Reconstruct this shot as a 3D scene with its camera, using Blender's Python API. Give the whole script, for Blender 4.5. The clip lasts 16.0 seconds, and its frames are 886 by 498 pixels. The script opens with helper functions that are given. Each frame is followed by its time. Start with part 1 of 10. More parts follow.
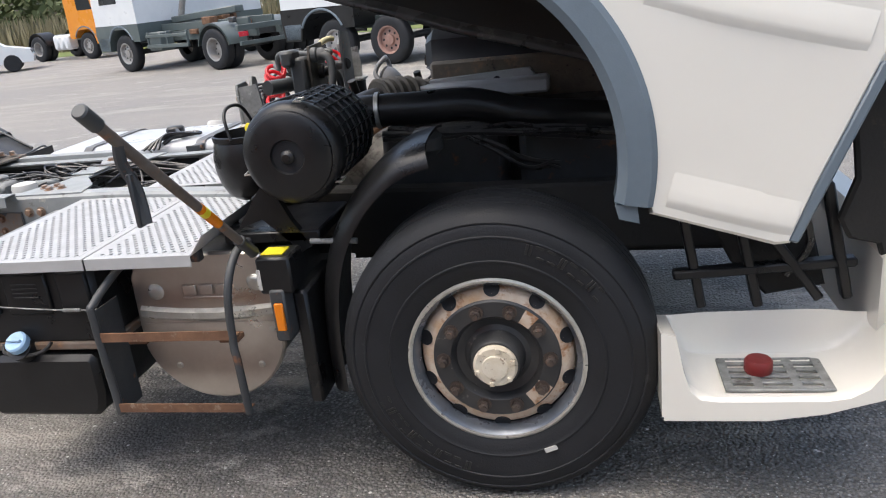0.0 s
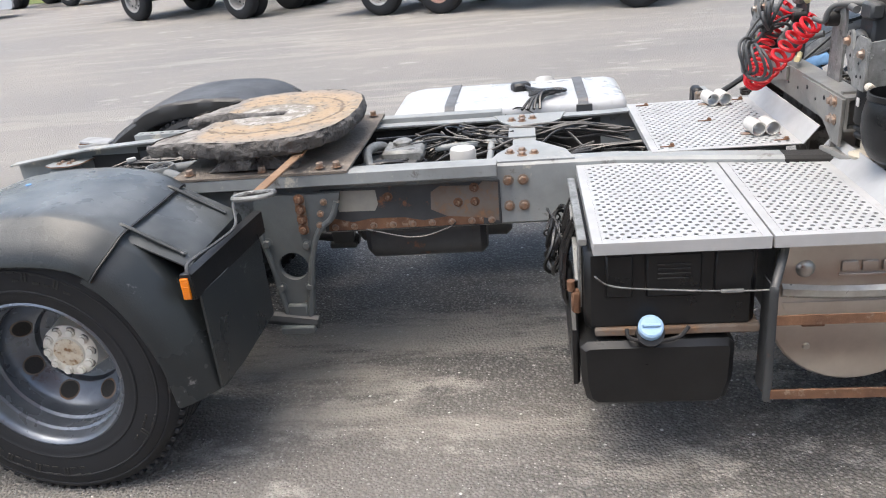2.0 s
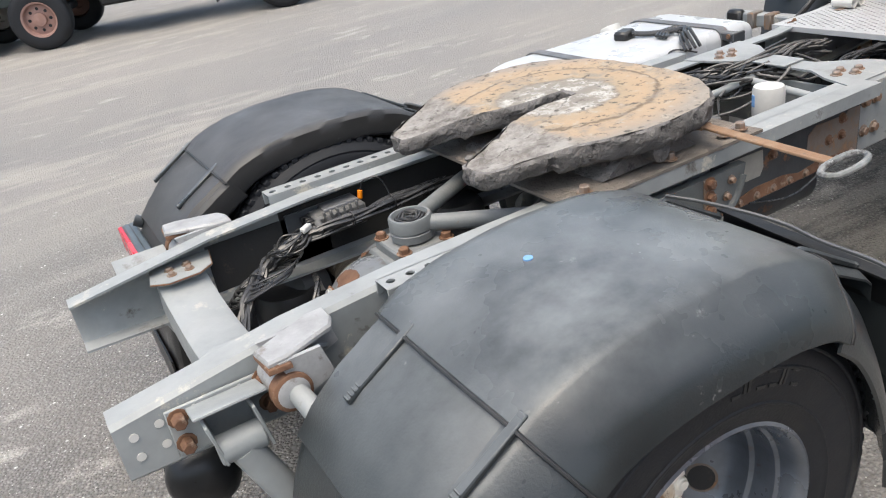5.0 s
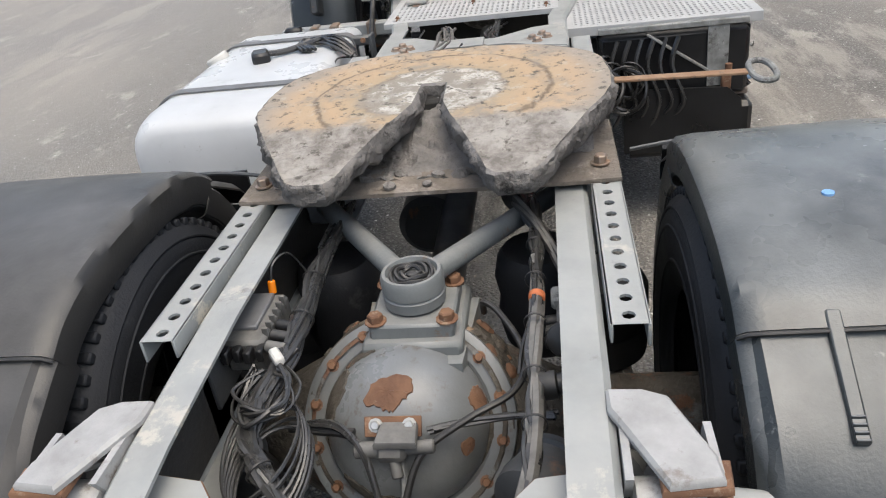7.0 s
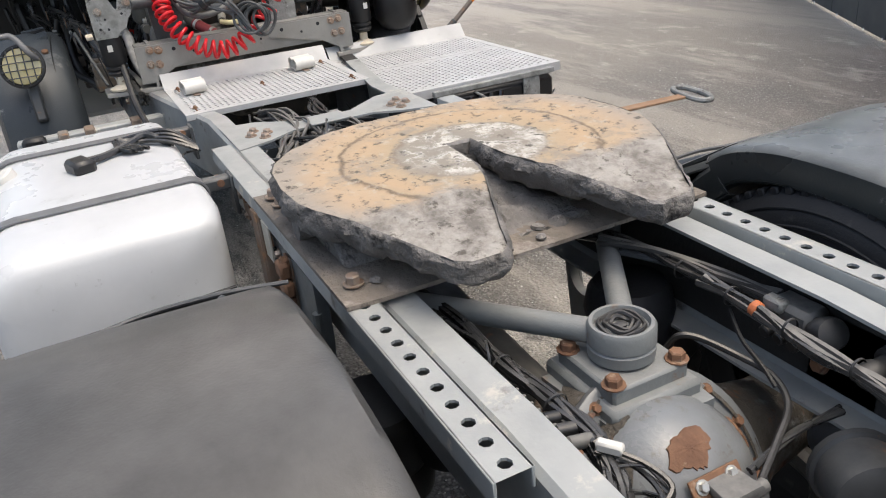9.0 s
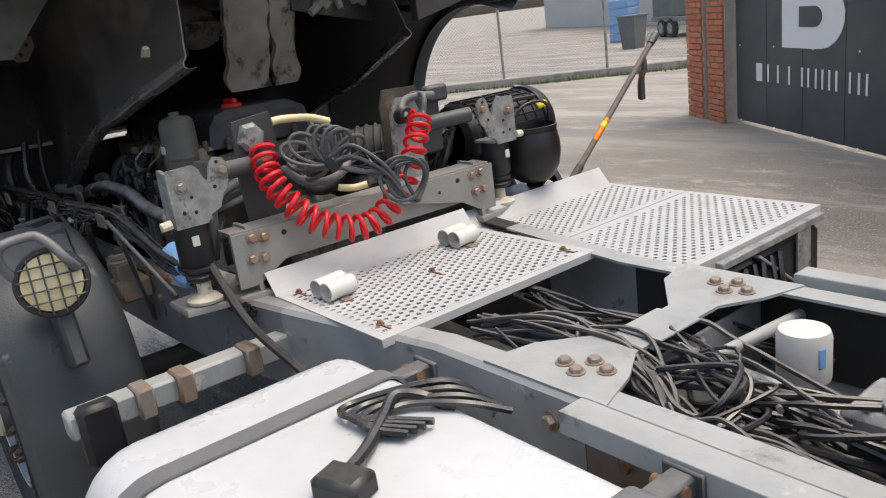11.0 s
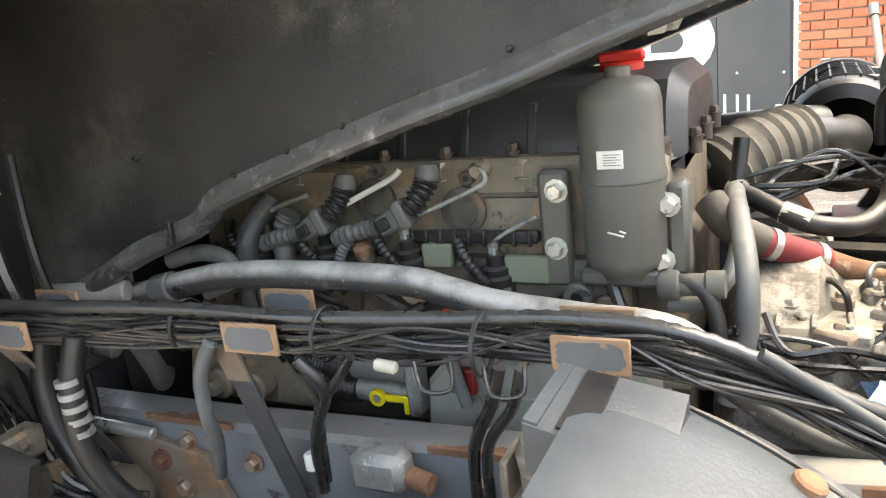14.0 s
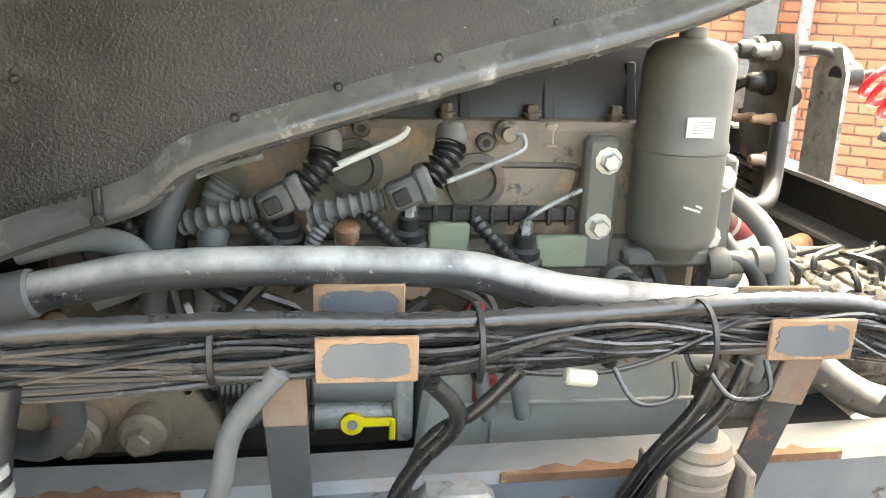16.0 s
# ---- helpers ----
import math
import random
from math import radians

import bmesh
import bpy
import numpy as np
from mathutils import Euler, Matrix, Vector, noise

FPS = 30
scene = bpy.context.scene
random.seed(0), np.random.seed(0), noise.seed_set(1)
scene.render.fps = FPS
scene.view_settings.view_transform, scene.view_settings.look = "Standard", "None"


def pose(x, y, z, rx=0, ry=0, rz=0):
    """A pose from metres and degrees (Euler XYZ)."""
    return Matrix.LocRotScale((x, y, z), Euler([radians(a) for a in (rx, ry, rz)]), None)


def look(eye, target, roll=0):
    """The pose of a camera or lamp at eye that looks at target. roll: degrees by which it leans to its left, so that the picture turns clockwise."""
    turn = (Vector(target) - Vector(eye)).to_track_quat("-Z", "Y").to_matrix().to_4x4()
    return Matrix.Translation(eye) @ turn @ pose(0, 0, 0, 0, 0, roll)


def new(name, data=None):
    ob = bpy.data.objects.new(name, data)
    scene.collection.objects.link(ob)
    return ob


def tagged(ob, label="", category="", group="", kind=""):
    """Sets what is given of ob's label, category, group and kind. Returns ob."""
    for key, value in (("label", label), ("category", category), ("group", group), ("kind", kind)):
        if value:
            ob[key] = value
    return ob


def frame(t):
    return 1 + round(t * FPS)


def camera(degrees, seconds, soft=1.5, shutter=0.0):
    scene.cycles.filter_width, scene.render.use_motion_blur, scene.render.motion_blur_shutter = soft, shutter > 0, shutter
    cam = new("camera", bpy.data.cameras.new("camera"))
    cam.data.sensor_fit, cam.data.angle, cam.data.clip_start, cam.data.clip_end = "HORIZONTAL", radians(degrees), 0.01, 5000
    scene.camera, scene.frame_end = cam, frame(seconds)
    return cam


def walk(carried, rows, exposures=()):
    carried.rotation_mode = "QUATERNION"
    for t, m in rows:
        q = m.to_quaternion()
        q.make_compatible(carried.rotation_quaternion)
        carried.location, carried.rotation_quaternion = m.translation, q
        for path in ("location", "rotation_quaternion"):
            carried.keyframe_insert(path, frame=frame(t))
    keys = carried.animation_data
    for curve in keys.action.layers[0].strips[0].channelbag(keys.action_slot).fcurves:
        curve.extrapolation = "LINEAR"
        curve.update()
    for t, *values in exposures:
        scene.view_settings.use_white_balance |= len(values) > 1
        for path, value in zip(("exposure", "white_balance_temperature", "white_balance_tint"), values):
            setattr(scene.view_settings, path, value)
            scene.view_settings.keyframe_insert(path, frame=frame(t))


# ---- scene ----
cam = camera(59.5, 16.0, soft=1.1)
PATH = [
    (0, (4.118, -3.34, 1.677), (3.737, -1.491, 1.018), -6.2),
    (0.5, (3.548, -3.517, 1.814), (3.197, -1.67, 1.133), -6.0),
    (1, (2.951, -3.574, 1.859), (2.628, -1.73, 1.155), -6.0),
    (1.5, (2.383, -3.522, 1.875), (2.077, -1.692, 1.129), -6.2),
    (2, (1.764, -3.399, 1.883), (1.523, -1.575, 1.097), -5.6),
    (2.5, (1.198, -3.308, 1.865), (1.018, -1.494, 1.04), -5.3),
    (3, (0.649, -3.148, 1.864), (0.558, -1.342, 1.01), -5.5),
    (3.5, (0.141, -2.984, 1.848), (0.188, -1.186, 0.971), -6.2),
    (4, (-0.29, -2.727, 1.835), (-0.038, -0.95, 0.95), -7.3),
    (4.5, (-0.65, -2.408, 1.862), (-0.133, -0.687, 0.983), -8.4),
    (5, (-0.917, -2.01, 1.866), (-0.11, -0.407, 0.983), -9.8),
    (5.2, (-1.01, -1.821, 1.87), (-0.067, -0.298, 0.979), -10.0),
    (7.5, (-1.45, -0.026, 1.745), (0.3, -0.07, 0.78), -7.2),
    (8, (-1.455, 0.241, 1.753), (0.268, -0.097, 0.795), -6.7),
    (8.5, (-1.352, 0.541, 1.739), (0.331, -0.029, 0.821), -6.4),
    (9, (-1.057, 0.849, 1.748), (0.585, 0.107, 0.88), -6.0),
    (9.5, (-0.676, 1.124, 1.73), (0.924, 0.244, 0.915), -5.8),
    (10, (-0.221, 1.316, 1.711), (1.356, 0.33, 0.976), -6.3),
    (10.2, (-0.027, 1.378, 1.708), (1.538, 0.35, 1.004), -6.7),
    (12.3, (1.826, 1.421, 1.685), (3.293, 0.116, 1.306), -8.8),
    (12.5, (2.022, 1.443, 1.677), (3.445, 0.092, 1.29), -8.5),
    (13, (2.462, 1.51, 1.647), (3.758, 0.048, 1.217), -7.6),
    (13.5, (2.89, 1.551, 1.594), (4.014, -0.034, 1.123), -7.2),
    (14, (3.281, 1.583, 1.574), (4.142, -0.142, 1.044), -6.8),
    (14.5, (3.612, 1.587, 1.577), (4.175, -0.249, 1.017), -6.2),
    (15, (3.851, 1.49, 1.58), (3.991, -0.415, 0.986), -5.4),
    (15.5, (3.995, 1.482, 1.545), (3.829, -0.423, 0.96), -1.3),
    (16, (4.032, 1.456, 1.512), (3.794, -0.438, 0.917), 1.9),
]
walk(cam, [(t, look(eye, target, roll)) for t, eye, target, roll in PATH], exposures=[(0.0, 0.56, 6500, 8), (1.0, 0.68, 6500, 8), (3.0, 0.57, 6500, 7), (5.2, 0.52, 6600, 6), (7.3, 0.30, 6700, 6), (8.4, 0.43, 6800, 7), (10.0, 0.30, 6900, 8), (12.3, 0.80, 7000, 9), (13.0, 1.55, 7400, 8), (13.5, 2.28, 7800, 7), (14.0, 2.82, 8200, 6), (14.5, 3.22, 8500, 5), (15.2, 3.5, 8500, 6), (16.0, 3.62, 8600, 6)])


# ---- world and light ----
world = bpy.data.worlds.new("overcast_sky")
scene.world = world
world.use_nodes = True
wn = world.node_tree.nodes
sky = wn.new("ShaderNodeTexSky")
sky.sky_type, sky.sun_disc = "NISHITA", False
sky.sun_elevation, sky.sun_rotation = radians(73), radians(228)
sky.air_density, sky.dust_density, sky.ozone_density = 1.0, 5.0, 0.8
world.node_tree.links.new(sky.outputs[0], wn["Background"].inputs[0])
wn["Background"].inputs[1].default_value = 0.20
sun = new("sun", bpy.data.lights.new("sun", "SUN"))
sun.data.energy, sun.data.angle, sun.data.color = 0.95, radians(60), (1.0, 0.985, 0.965)
sun.matrix_world = look((-2.1, -1.9, 9.8), (0, 0, 0))


# ---- materials ----
def nodes_of(name):
    m = bpy.data.materials.new(name)
    m.use_nodes = True
    return m, m.node_tree, m.node_tree.nodes["Principled BSDF"]


def noise_node(nt, co, scale, detail=5.0, rough=0.6):
    n = nt.nodes.new("ShaderNodeTexNoise")
    n.inputs["Scale"].default_value, n.inputs["Detail"].default_value = scale, detail
    n.inputs["Roughness"].default_value = rough
    nt.links.new(co, n.inputs["Vector"])
    return n.outputs[0]


def ramp(nt, fac, lo, hi, a=(0, 0, 0, 1), b=(1, 1, 1, 1)):
    r = nt.nodes.new("ShaderNodeValToRGB")
    r.color_ramp.elements[0].position, r.color_ramp.elements[1].position = lo, hi
    r.color_ramp.elements[0].color, r.color_ramp.elements[1].color = a, b
    nt.links.new(fac, r.inputs[0])
    return r.outputs[0]


def blend(nt, fac, a, b):
    n = nt.nodes.new("ShaderNodeMix")
    n.data_type = "RGBA"
    for v, s in ((fac, 0), (a, 6), (b, 7)):
        if isinstance(v, (tuple, float, int)):
            n.inputs[s].default_value = (*v[:3], 1) if isinstance(v, tuple) else v
        else:
            nt.links.new(v, n.inputs[s])
    return n.outputs[2]


def mat(name, c1, c2=None, scale=5.0, rough=0.5, metal=0.0, bump=0.15, bscale=90.0, wear=None, amount=0.4, wscale=9.0,
        dust=None, dusty=0.5, coat=0.0, spread=0.12, rvar=0.15, dist=0.004, dfrom=0.35, dto=1.0, wear2=None, amount2=0.15, w2scale=5.0, spec=0.5):
    """Two tones by a large noise, a wear colour with sharp patches, dust and painted top light on upward faces, fine
    bump.
    """
    m, nt, b = nodes_of(name)
    co = nt.nodes.new("ShaderNodeTexCoord").outputs["Object"]
    c2 = c2 or tuple(v * 0.75 for v in c1)
    big = noise_node(nt, co, scale)
    col = blend(nt, ramp(nt, big, 0.5 - spread * 1.6, 0.5 + spread * 1.6), c1, c2)
    if wear:
        w = noise_node(nt, co, wscale, 8.0, 0.7)
        t = 0.68 - 0.36 * amount
        col = blend(nt, ramp(nt, w, t, t + 0.09), col, wear)
    if wear2:
        w = noise_node(nt, co, w2scale, 9.0, 0.72)
        t = 0.68 - 0.36 * amount2
        col = blend(nt, ramp(nt, w, t, t + 0.05), col, wear2)
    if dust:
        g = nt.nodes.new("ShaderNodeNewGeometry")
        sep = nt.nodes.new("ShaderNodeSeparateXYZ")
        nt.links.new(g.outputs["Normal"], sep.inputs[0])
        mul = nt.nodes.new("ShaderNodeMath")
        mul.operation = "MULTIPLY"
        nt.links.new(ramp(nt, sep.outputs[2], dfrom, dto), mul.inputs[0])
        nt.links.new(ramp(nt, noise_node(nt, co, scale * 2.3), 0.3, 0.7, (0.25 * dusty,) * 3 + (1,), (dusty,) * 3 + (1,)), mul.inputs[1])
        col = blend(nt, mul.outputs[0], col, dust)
    nt.links.new(col, b.inputs["Base Color"])
    b.inputs["Metallic"].default_value = metal
    b.inputs["Specular IOR Level"].default_value = spec
    fine = noise_node(nt, co, bscale, 4.0)
    nt.links.new(ramp(nt, big, 0.25, 0.75, (max(rough - rvar, 0.03),) * 3 + (1,), (min(rough + rvar, 1),) * 3 + (1,)), b.inputs["Roughness"])
    if coat:
        b.inputs["Coat Weight"].default_value = coat
    if bump:
        bn = nt.nodes.new("ShaderNodeBump")
        bn.inputs["Strength"].default_value, bn.inputs["Distance"].default_value = bump, dist
        nt.links.new(fine, bn.inputs["Height"])
        nt.links.new(bn.outputs[0], b.inputs["Normal"])
    return m


RUST, DIRT = (0.23, 0.10, 0.045), (0.16, 0.14, 0.12)
M_FRAME = mat("frame_grey_paint", (0.33, 0.35, 0.348), (0.21, 0.225, 0.225), 4, 0.45, wear=(0.10, 0.09, 0.08), amount=0.22, wscale=7, dust=(0.40, 0.40, 0.38), dusty=0.6, wear2=(0.50, 0.47, 0.40), amount2=0.20, w2scale=4.5)
M_FRAMEDARK = mat("frame_dark_paint", (0.065, 0.070, 0.074), (0.035, 0.038, 0.041), 4, 0.5, wear=RUST, amount=0.24, wscale=8, dust=(0.26, 0.25, 0.23), dusty=0.5)
M_RUSTY = mat("rusty_plate", (0.19, 0.175, 0.155), (0.17, 0.105, 0.065), 7, 0.75, wear=(0.25, 0.145, 0.08), amount=0.38, wscale=14, bump=0.4)
M_RUST = mat("rust", (0.23, 0.12, 0.065), (0.115, 0.06, 0.038), 12, 0.85, wear=(0.29, 0.21, 0.15), amount=0.3, wscale=20, bump=0.5)
M_BLACK = mat("black_plastic", (0.008, 0.0083, 0.009), (0.016, 0.0162, 0.017), 6, 0.36, bump=0.15, dust=(0.06, 0.06, 0.058), dusty=0.35, spec=0.4)
M_FENDERPALE = mat("front_fender_plastic", (0.028, 0.034, 0.039), (0.050, 0.058, 0.064), 2.6, 0.42, bump=0.3, bscale=160, wear=(0.24, 0.24, 0.235), amount=0.2, wscale=6, dust=(0.105, 0.119, 0.128), dusty=0.7, rvar=0.2)
# bluish dust tone on the crown also paints in the sky's sheen
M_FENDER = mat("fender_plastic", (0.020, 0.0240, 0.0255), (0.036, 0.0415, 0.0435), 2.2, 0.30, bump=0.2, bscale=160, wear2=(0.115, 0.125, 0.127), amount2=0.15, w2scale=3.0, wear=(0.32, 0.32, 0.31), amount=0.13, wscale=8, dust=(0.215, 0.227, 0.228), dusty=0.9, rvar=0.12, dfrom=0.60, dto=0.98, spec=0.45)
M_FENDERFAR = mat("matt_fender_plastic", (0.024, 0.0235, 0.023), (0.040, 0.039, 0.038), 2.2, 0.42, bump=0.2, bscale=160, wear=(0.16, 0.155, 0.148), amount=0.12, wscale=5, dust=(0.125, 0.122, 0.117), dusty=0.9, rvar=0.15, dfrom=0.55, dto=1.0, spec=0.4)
M_TYRE = mat("tyre_rubber", (0.010, 0.0112, 0.0135), (0.019, 0.0205, 0.024), 5, 0.62, bump=0.3, bscale=140, wear=(0.045, 0.045, 0.047), amount=0.14, spec=0.35)
M_RIM = mat("rim_grey_steel", (0.22, 0.245, 0.28), (0.12, 0.135, 0.16), 6, 0.28, metal=0.55, wear=(0.12, 0.09, 0.07), amount=0.2, wscale=12)
M_RIMRUST = mat("rim_rusty_ring", (0.66, 0.61, 0.53), (0.50, 0.31, 0.17), 9, 0.6, metal=0.1, wear=(0.34, 0.16, 0.07), amount=0.42, wscale=13, bump=0.4)
M_RIMBLACK = mat("rim_black_paint", (0.025, 0.026, 0.028), (0.05, 0.05, 0.05), 8, 0.4, wear=(0.30, 0.28, 0.25), amount=0.12, wscale=18)
M_NUT = mat("dark_wheel_nut", (0.055, 0.042, 0.036), (0.11, 0.085, 0.07), 24, 0.5, metal=0.3, wear=(0.16, 0.09, 0.06), amount=0.3, wscale=40)
M_CREAM = mat("hub_cream", (0.70, 0.65, 0.54), (0.58, 0.50, 0.37), 14, 0.6, wear=(0.17, 0.10, 0.06), amount=0.27, wscale=30, bump=0.4)
M_HUBWHITE = mat("hub_white_paint", (0.94, 0.90, 0.80), (0.90, 0.85, 0.74), 14, 0.5, wear=(0.42, 0.27, 0.14), amount=0.16, wscale=30, bump=0.3)
M_HUBRUST = mat("hub_centre_paint", (0.86, 0.79, 0.65), (0.66, 0.52, 0.34), 26, 0.6, wear=(0.30, 0.16, 0.07), amount=0.45, wscale=34, bump=0.4)
M_BEAM = mat("dull_zinc_beam", (0.31, 0.305, 0.285), (0.23, 0.226, 0.21), 5, 0.55, metal=0.15, wear=(0.20, 0.19, 0.17), amount=0.2, wscale=14, bump=0.25)
M_PRIMER = mat("pale_primer_patch", (0.40, 0.38, 0.32), (0.30, 0.29, 0.26), 9, 0.6, wear=(0.20, 0.12, 0.07), amount=0.2, wscale=16)
M_RAILBLUE = mat("blue_grey_rail_paint", (0.20, 0.215, 0.23), (0.14, 0.152, 0.163), 5, 0.36, wear=(0.17, 0.11, 0.07), amount=0.24, wscale=8, dust=(0.26, 0.25, 0.23), dusty=0.8, wear2=(0.05, 0.045, 0.04), amount2=0.2, w2scale=11)
M_ROD = mat("rod_grey_paint", (0.20, 0.215, 0.215), (0.14, 0.15, 0.15), 6, 0.45, wear=(0.17, 0.10, 0.06), amount=0.26, wscale=10, bump=0.3, dust=(0.28, 0.275, 0.26), dusty=0.6)
M_SEAT = mat("hanger_grey_paint", (0.135, 0.15, 0.152), (0.10, 0.11, 0.11), 5, 0.5, wear=(0.17, 0.11, 0.07), amount=0.2, wscale=9, bump=0.3, dust=(0.24, 0.24, 0.22), dusty=0.6)
M_ALU = mat("aluminium_plate", (0.485, 0.49, 0.487), (0.405, 0.41, 0.407), 6, 0.5, metal=0.0, wear=(0.40, 0.39, 0.37), amount=0.12, wscale=10, bump=0.1)
M_STEEL = mat("brushed_steel", (0.62, 0.58, 0.53), (0.45, 0.40, 0.36), 3.5, 0.36, metal=0.9, bump=0.08)
M_GALV = mat("galvanised_steel", (0.34, 0.345, 0.335), (0.17, 0.175, 0.165), 18, 0.55, metal=0.25, wear=(0.09, 0.085, 0.08), amount=0.34, wscale=16, bump=0.4, wear2=(0.42, 0.42, 0.40), amount2=0.2, w2scale=30)
M_WHITE = mat("white_tank_paint", (0.56, 0.575, 0.585), (0.48, 0.495, 0.505), 3, 0.32, bump=0.06, wear=(0.42, 0.43, 0.43), amount=0.16, wscale=6, wear2=(0.33, 0.335, 0.33), amount2=0.08, w2scale=18)
M_STRAP = mat("tank_strap", (0.16, 0.165, 0.17), (0.11, 0.11, 0.11), 8, 0.55, wear=RUST, amount=0.16)
M_CAB = mat("cab_cream_paint", (0.82, 0.795, 0.72), (0.79, 0.765, 0.69), 2, 0.22, bump=0.02, coat=0.4, rvar=0.05)
M_LAMPBODY = mat("lamp_body_plastic", (0.10, 0.125, 0.14), (0.08, 0.10, 0.112), 6, 0.4, bump=0.1)
M_TRIM = mat("arch_trim_plastic", (0.15, 0.19, 0.225), (0.12, 0.155, 0.185), 5, 0.5, bump=0.15, bscale=200)
M_UNDER = mat("cab_underside_plastic", (0.006, 0.006, 0.006), (0.050, 0.047, 0.043), 2.2, 0.40, bump=0.65, bscale=230, wear2=(0.24, 0.23, 0.205), amount2=0.06, w2scale=130, wear=(0.075, 0.071, 0.064), amount=0.42, wscale=2.4, dust=(0.085, 0.081, 0.073), dusty=0.8, dfrom=0.0, dto=0.5)
M_LIP = mat("panel_lip_plastic", (0.035, 0.036, 0.038), (0.085, 0.084, 0.081), 7, 0.28, bump=0.15, bscale=90, wear=(0.24, 0.23, 0.21), amount=0.2, wscale=11, dust=(0.18, 0.174, 0.16), dusty=0.8, dfrom=-0.1, dto=0.7)
# near-black for grimy parts, and for shade put into the colour
M_GRIMESHADE = mat("black_grime_and_shade", (0.018, 0.018, 0.018), (0.035, 0.033, 0.030), 5, 0.8, bump=0.6, bscale=60, wear=(0.07, 0.05, 0.04), amount=0.15)
M_BEIGEFOAM = mat("beige_foam", (0.30, 0.275, 0.23), (0.17, 0.155, 0.13), 5, 0.95, wear=(0.035, 0.03, 0.027), amount=0.42, wscale=6, bump=0.4, bscale=70, dist=0.006)
M_ALLOYGREY = mat("grey_cast_housing", (0.27, 0.27, 0.245), (0.20, 0.20, 0.18), 6, 0.5, bump=0.15, dust=(0.36, 0.35, 0.31), dusty=0.7)
M_FOAM = mat("insulation_foam", (0.34, 0.31, 0.26), (0.20, 0.18, 0.15), 5, 0.95, wear=(0.05, 0.045, 0.04), amount=0.3, wscale=6, bump=0.6, bscale=50, dist=0.01)
M_ENGINE = mat("engine_iron", (0.095, 0.082, 0.066), (0.040, 0.035, 0.029), 9, 0.6, wear=(0.19, 0.12, 0.075), amount=0.3, wscale=12, bump=0.4, dust=(0.17, 0.15, 0.125), dusty=0.6)
M_CAN = mat("oil_canister_paint", (0.10, 0.098, 0.085), (0.08, 0.078, 0.068), 6, 0.5, bump=0.1, dust=(0.20, 0.195, 0.18), dusty=0.6)
M_COVER = mat("valve_cover", (0.024, 0.026, 0.030), (0.04, 0.04, 0.043), 6, 0.42, dust=(0.12, 0.125, 0.13), dusty=0.6)
M_ALLOY = mat("gearbox_alloy", (0.30, 0.285, 0.255), (0.17, 0.16, 0.145), 9, 0.55, metal=0.25, wear=(0.075, 0.066, 0.057), amount=0.56, wscale=11, bump=0.5)
# pale top tone is dust plus soft light from above, painted in
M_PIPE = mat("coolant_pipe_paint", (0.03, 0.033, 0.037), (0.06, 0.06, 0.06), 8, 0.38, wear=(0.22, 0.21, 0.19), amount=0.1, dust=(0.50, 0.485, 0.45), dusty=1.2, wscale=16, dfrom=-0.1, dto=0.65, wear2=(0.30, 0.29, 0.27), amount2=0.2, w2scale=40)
M_HOSE = mat("black_hose", (0.008, 0.008, 0.0085), (0.017, 0.017, 0.017), 12, 0.42, dust=(0.10, 0.096, 0.09), dusty=0.7)
M_HOSEGREY = mat("grey_hose", (0.13, 0.135, 0.135), (0.085, 0.09, 0.09), 9, 0.6, dust=(0.3, 0.29, 0.27), dusty=0.6)
M_DUSTCABLE = mat("dusty_cable", (0.03, 0.03, 0.03), (0.08, 0.075, 0.07), 12, 0.5, dust=(0.26, 0.25, 0.23), dusty=0.8)
M_CABLE = mat("cable_black", (0.010, 0.010, 0.0105), (0.020, 0.020, 0.020), 12, 0.30, dust=(0.115, 0.112, 0.106), dusty=0.6, spec=0.7)
M_COILGREY = mat("coil_grey", (0.075, 0.08, 0.085), (0.05, 0.053, 0.055), 12, 0.55, dust=(0.2, 0.2, 0.2), dusty=0.5)
M_RED = mat("red_coil_plastic", (0.66, 0.012, 0.022), (0.55, 0.008, 0.015), 12, 0.38, bump=0.05)
M_REDHOSE = mat("red_silicone_hose", (0.22, 0.03, 0.035), (0.17, 0.022, 0.025), 12, 0.6)
M_REDCAP = mat("red_cap", (0.62, 0.03, 0.02), (0.5, 0.02, 0.015), 12, 0.5)
M_REDDARK = mat("dark_red_cap", (0.22, 0.02, 0.018), (0.16, 0.015, 0.015), 12, 0.5)
M_ORANGE = mat("orange_lens", (0.85, 0.25, 0.01), (0.75, 0.20, 0.01), 20, 0.2, bump=0.3, bscale=300)
M_ORANGETAPE = mat("orange_tape", (0.55, 0.17, 0.06), (0.42, 0.12, 0.05), 30, 0.55)
M_REDLENS = mat("red_lens", (0.55, 0.01, 0.03), (0.65, 0.08, 0.10), 6, 0.25)
M_YELLOW = mat("yellow_paint", (0.80, 0.68, 0.02), (0.75, 0.6, 0.02), 20, 0.5)
M_YELLOWPALE = mat("pale_yellow_tube", (0.68, 0.62, 0.36), (0.6, 0.53, 0.3), 20, 0.55)
M_BLUE = mat("blue_cap", (0.32, 0.52, 0.75), (0.42, 0.6, 0.8), 20, 0.5)
M_CLOTH = mat("blue_cloth", (0.22, 0.42, 0.72), (0.16, 0.32, 0.58), 18, 0.9, bump=0.3, bscale=300)
M_PLASTWHITE = mat("white_plastic", (0.64, 0.63, 0.60), (0.54, 0.53, 0.49), 14, 0.45)
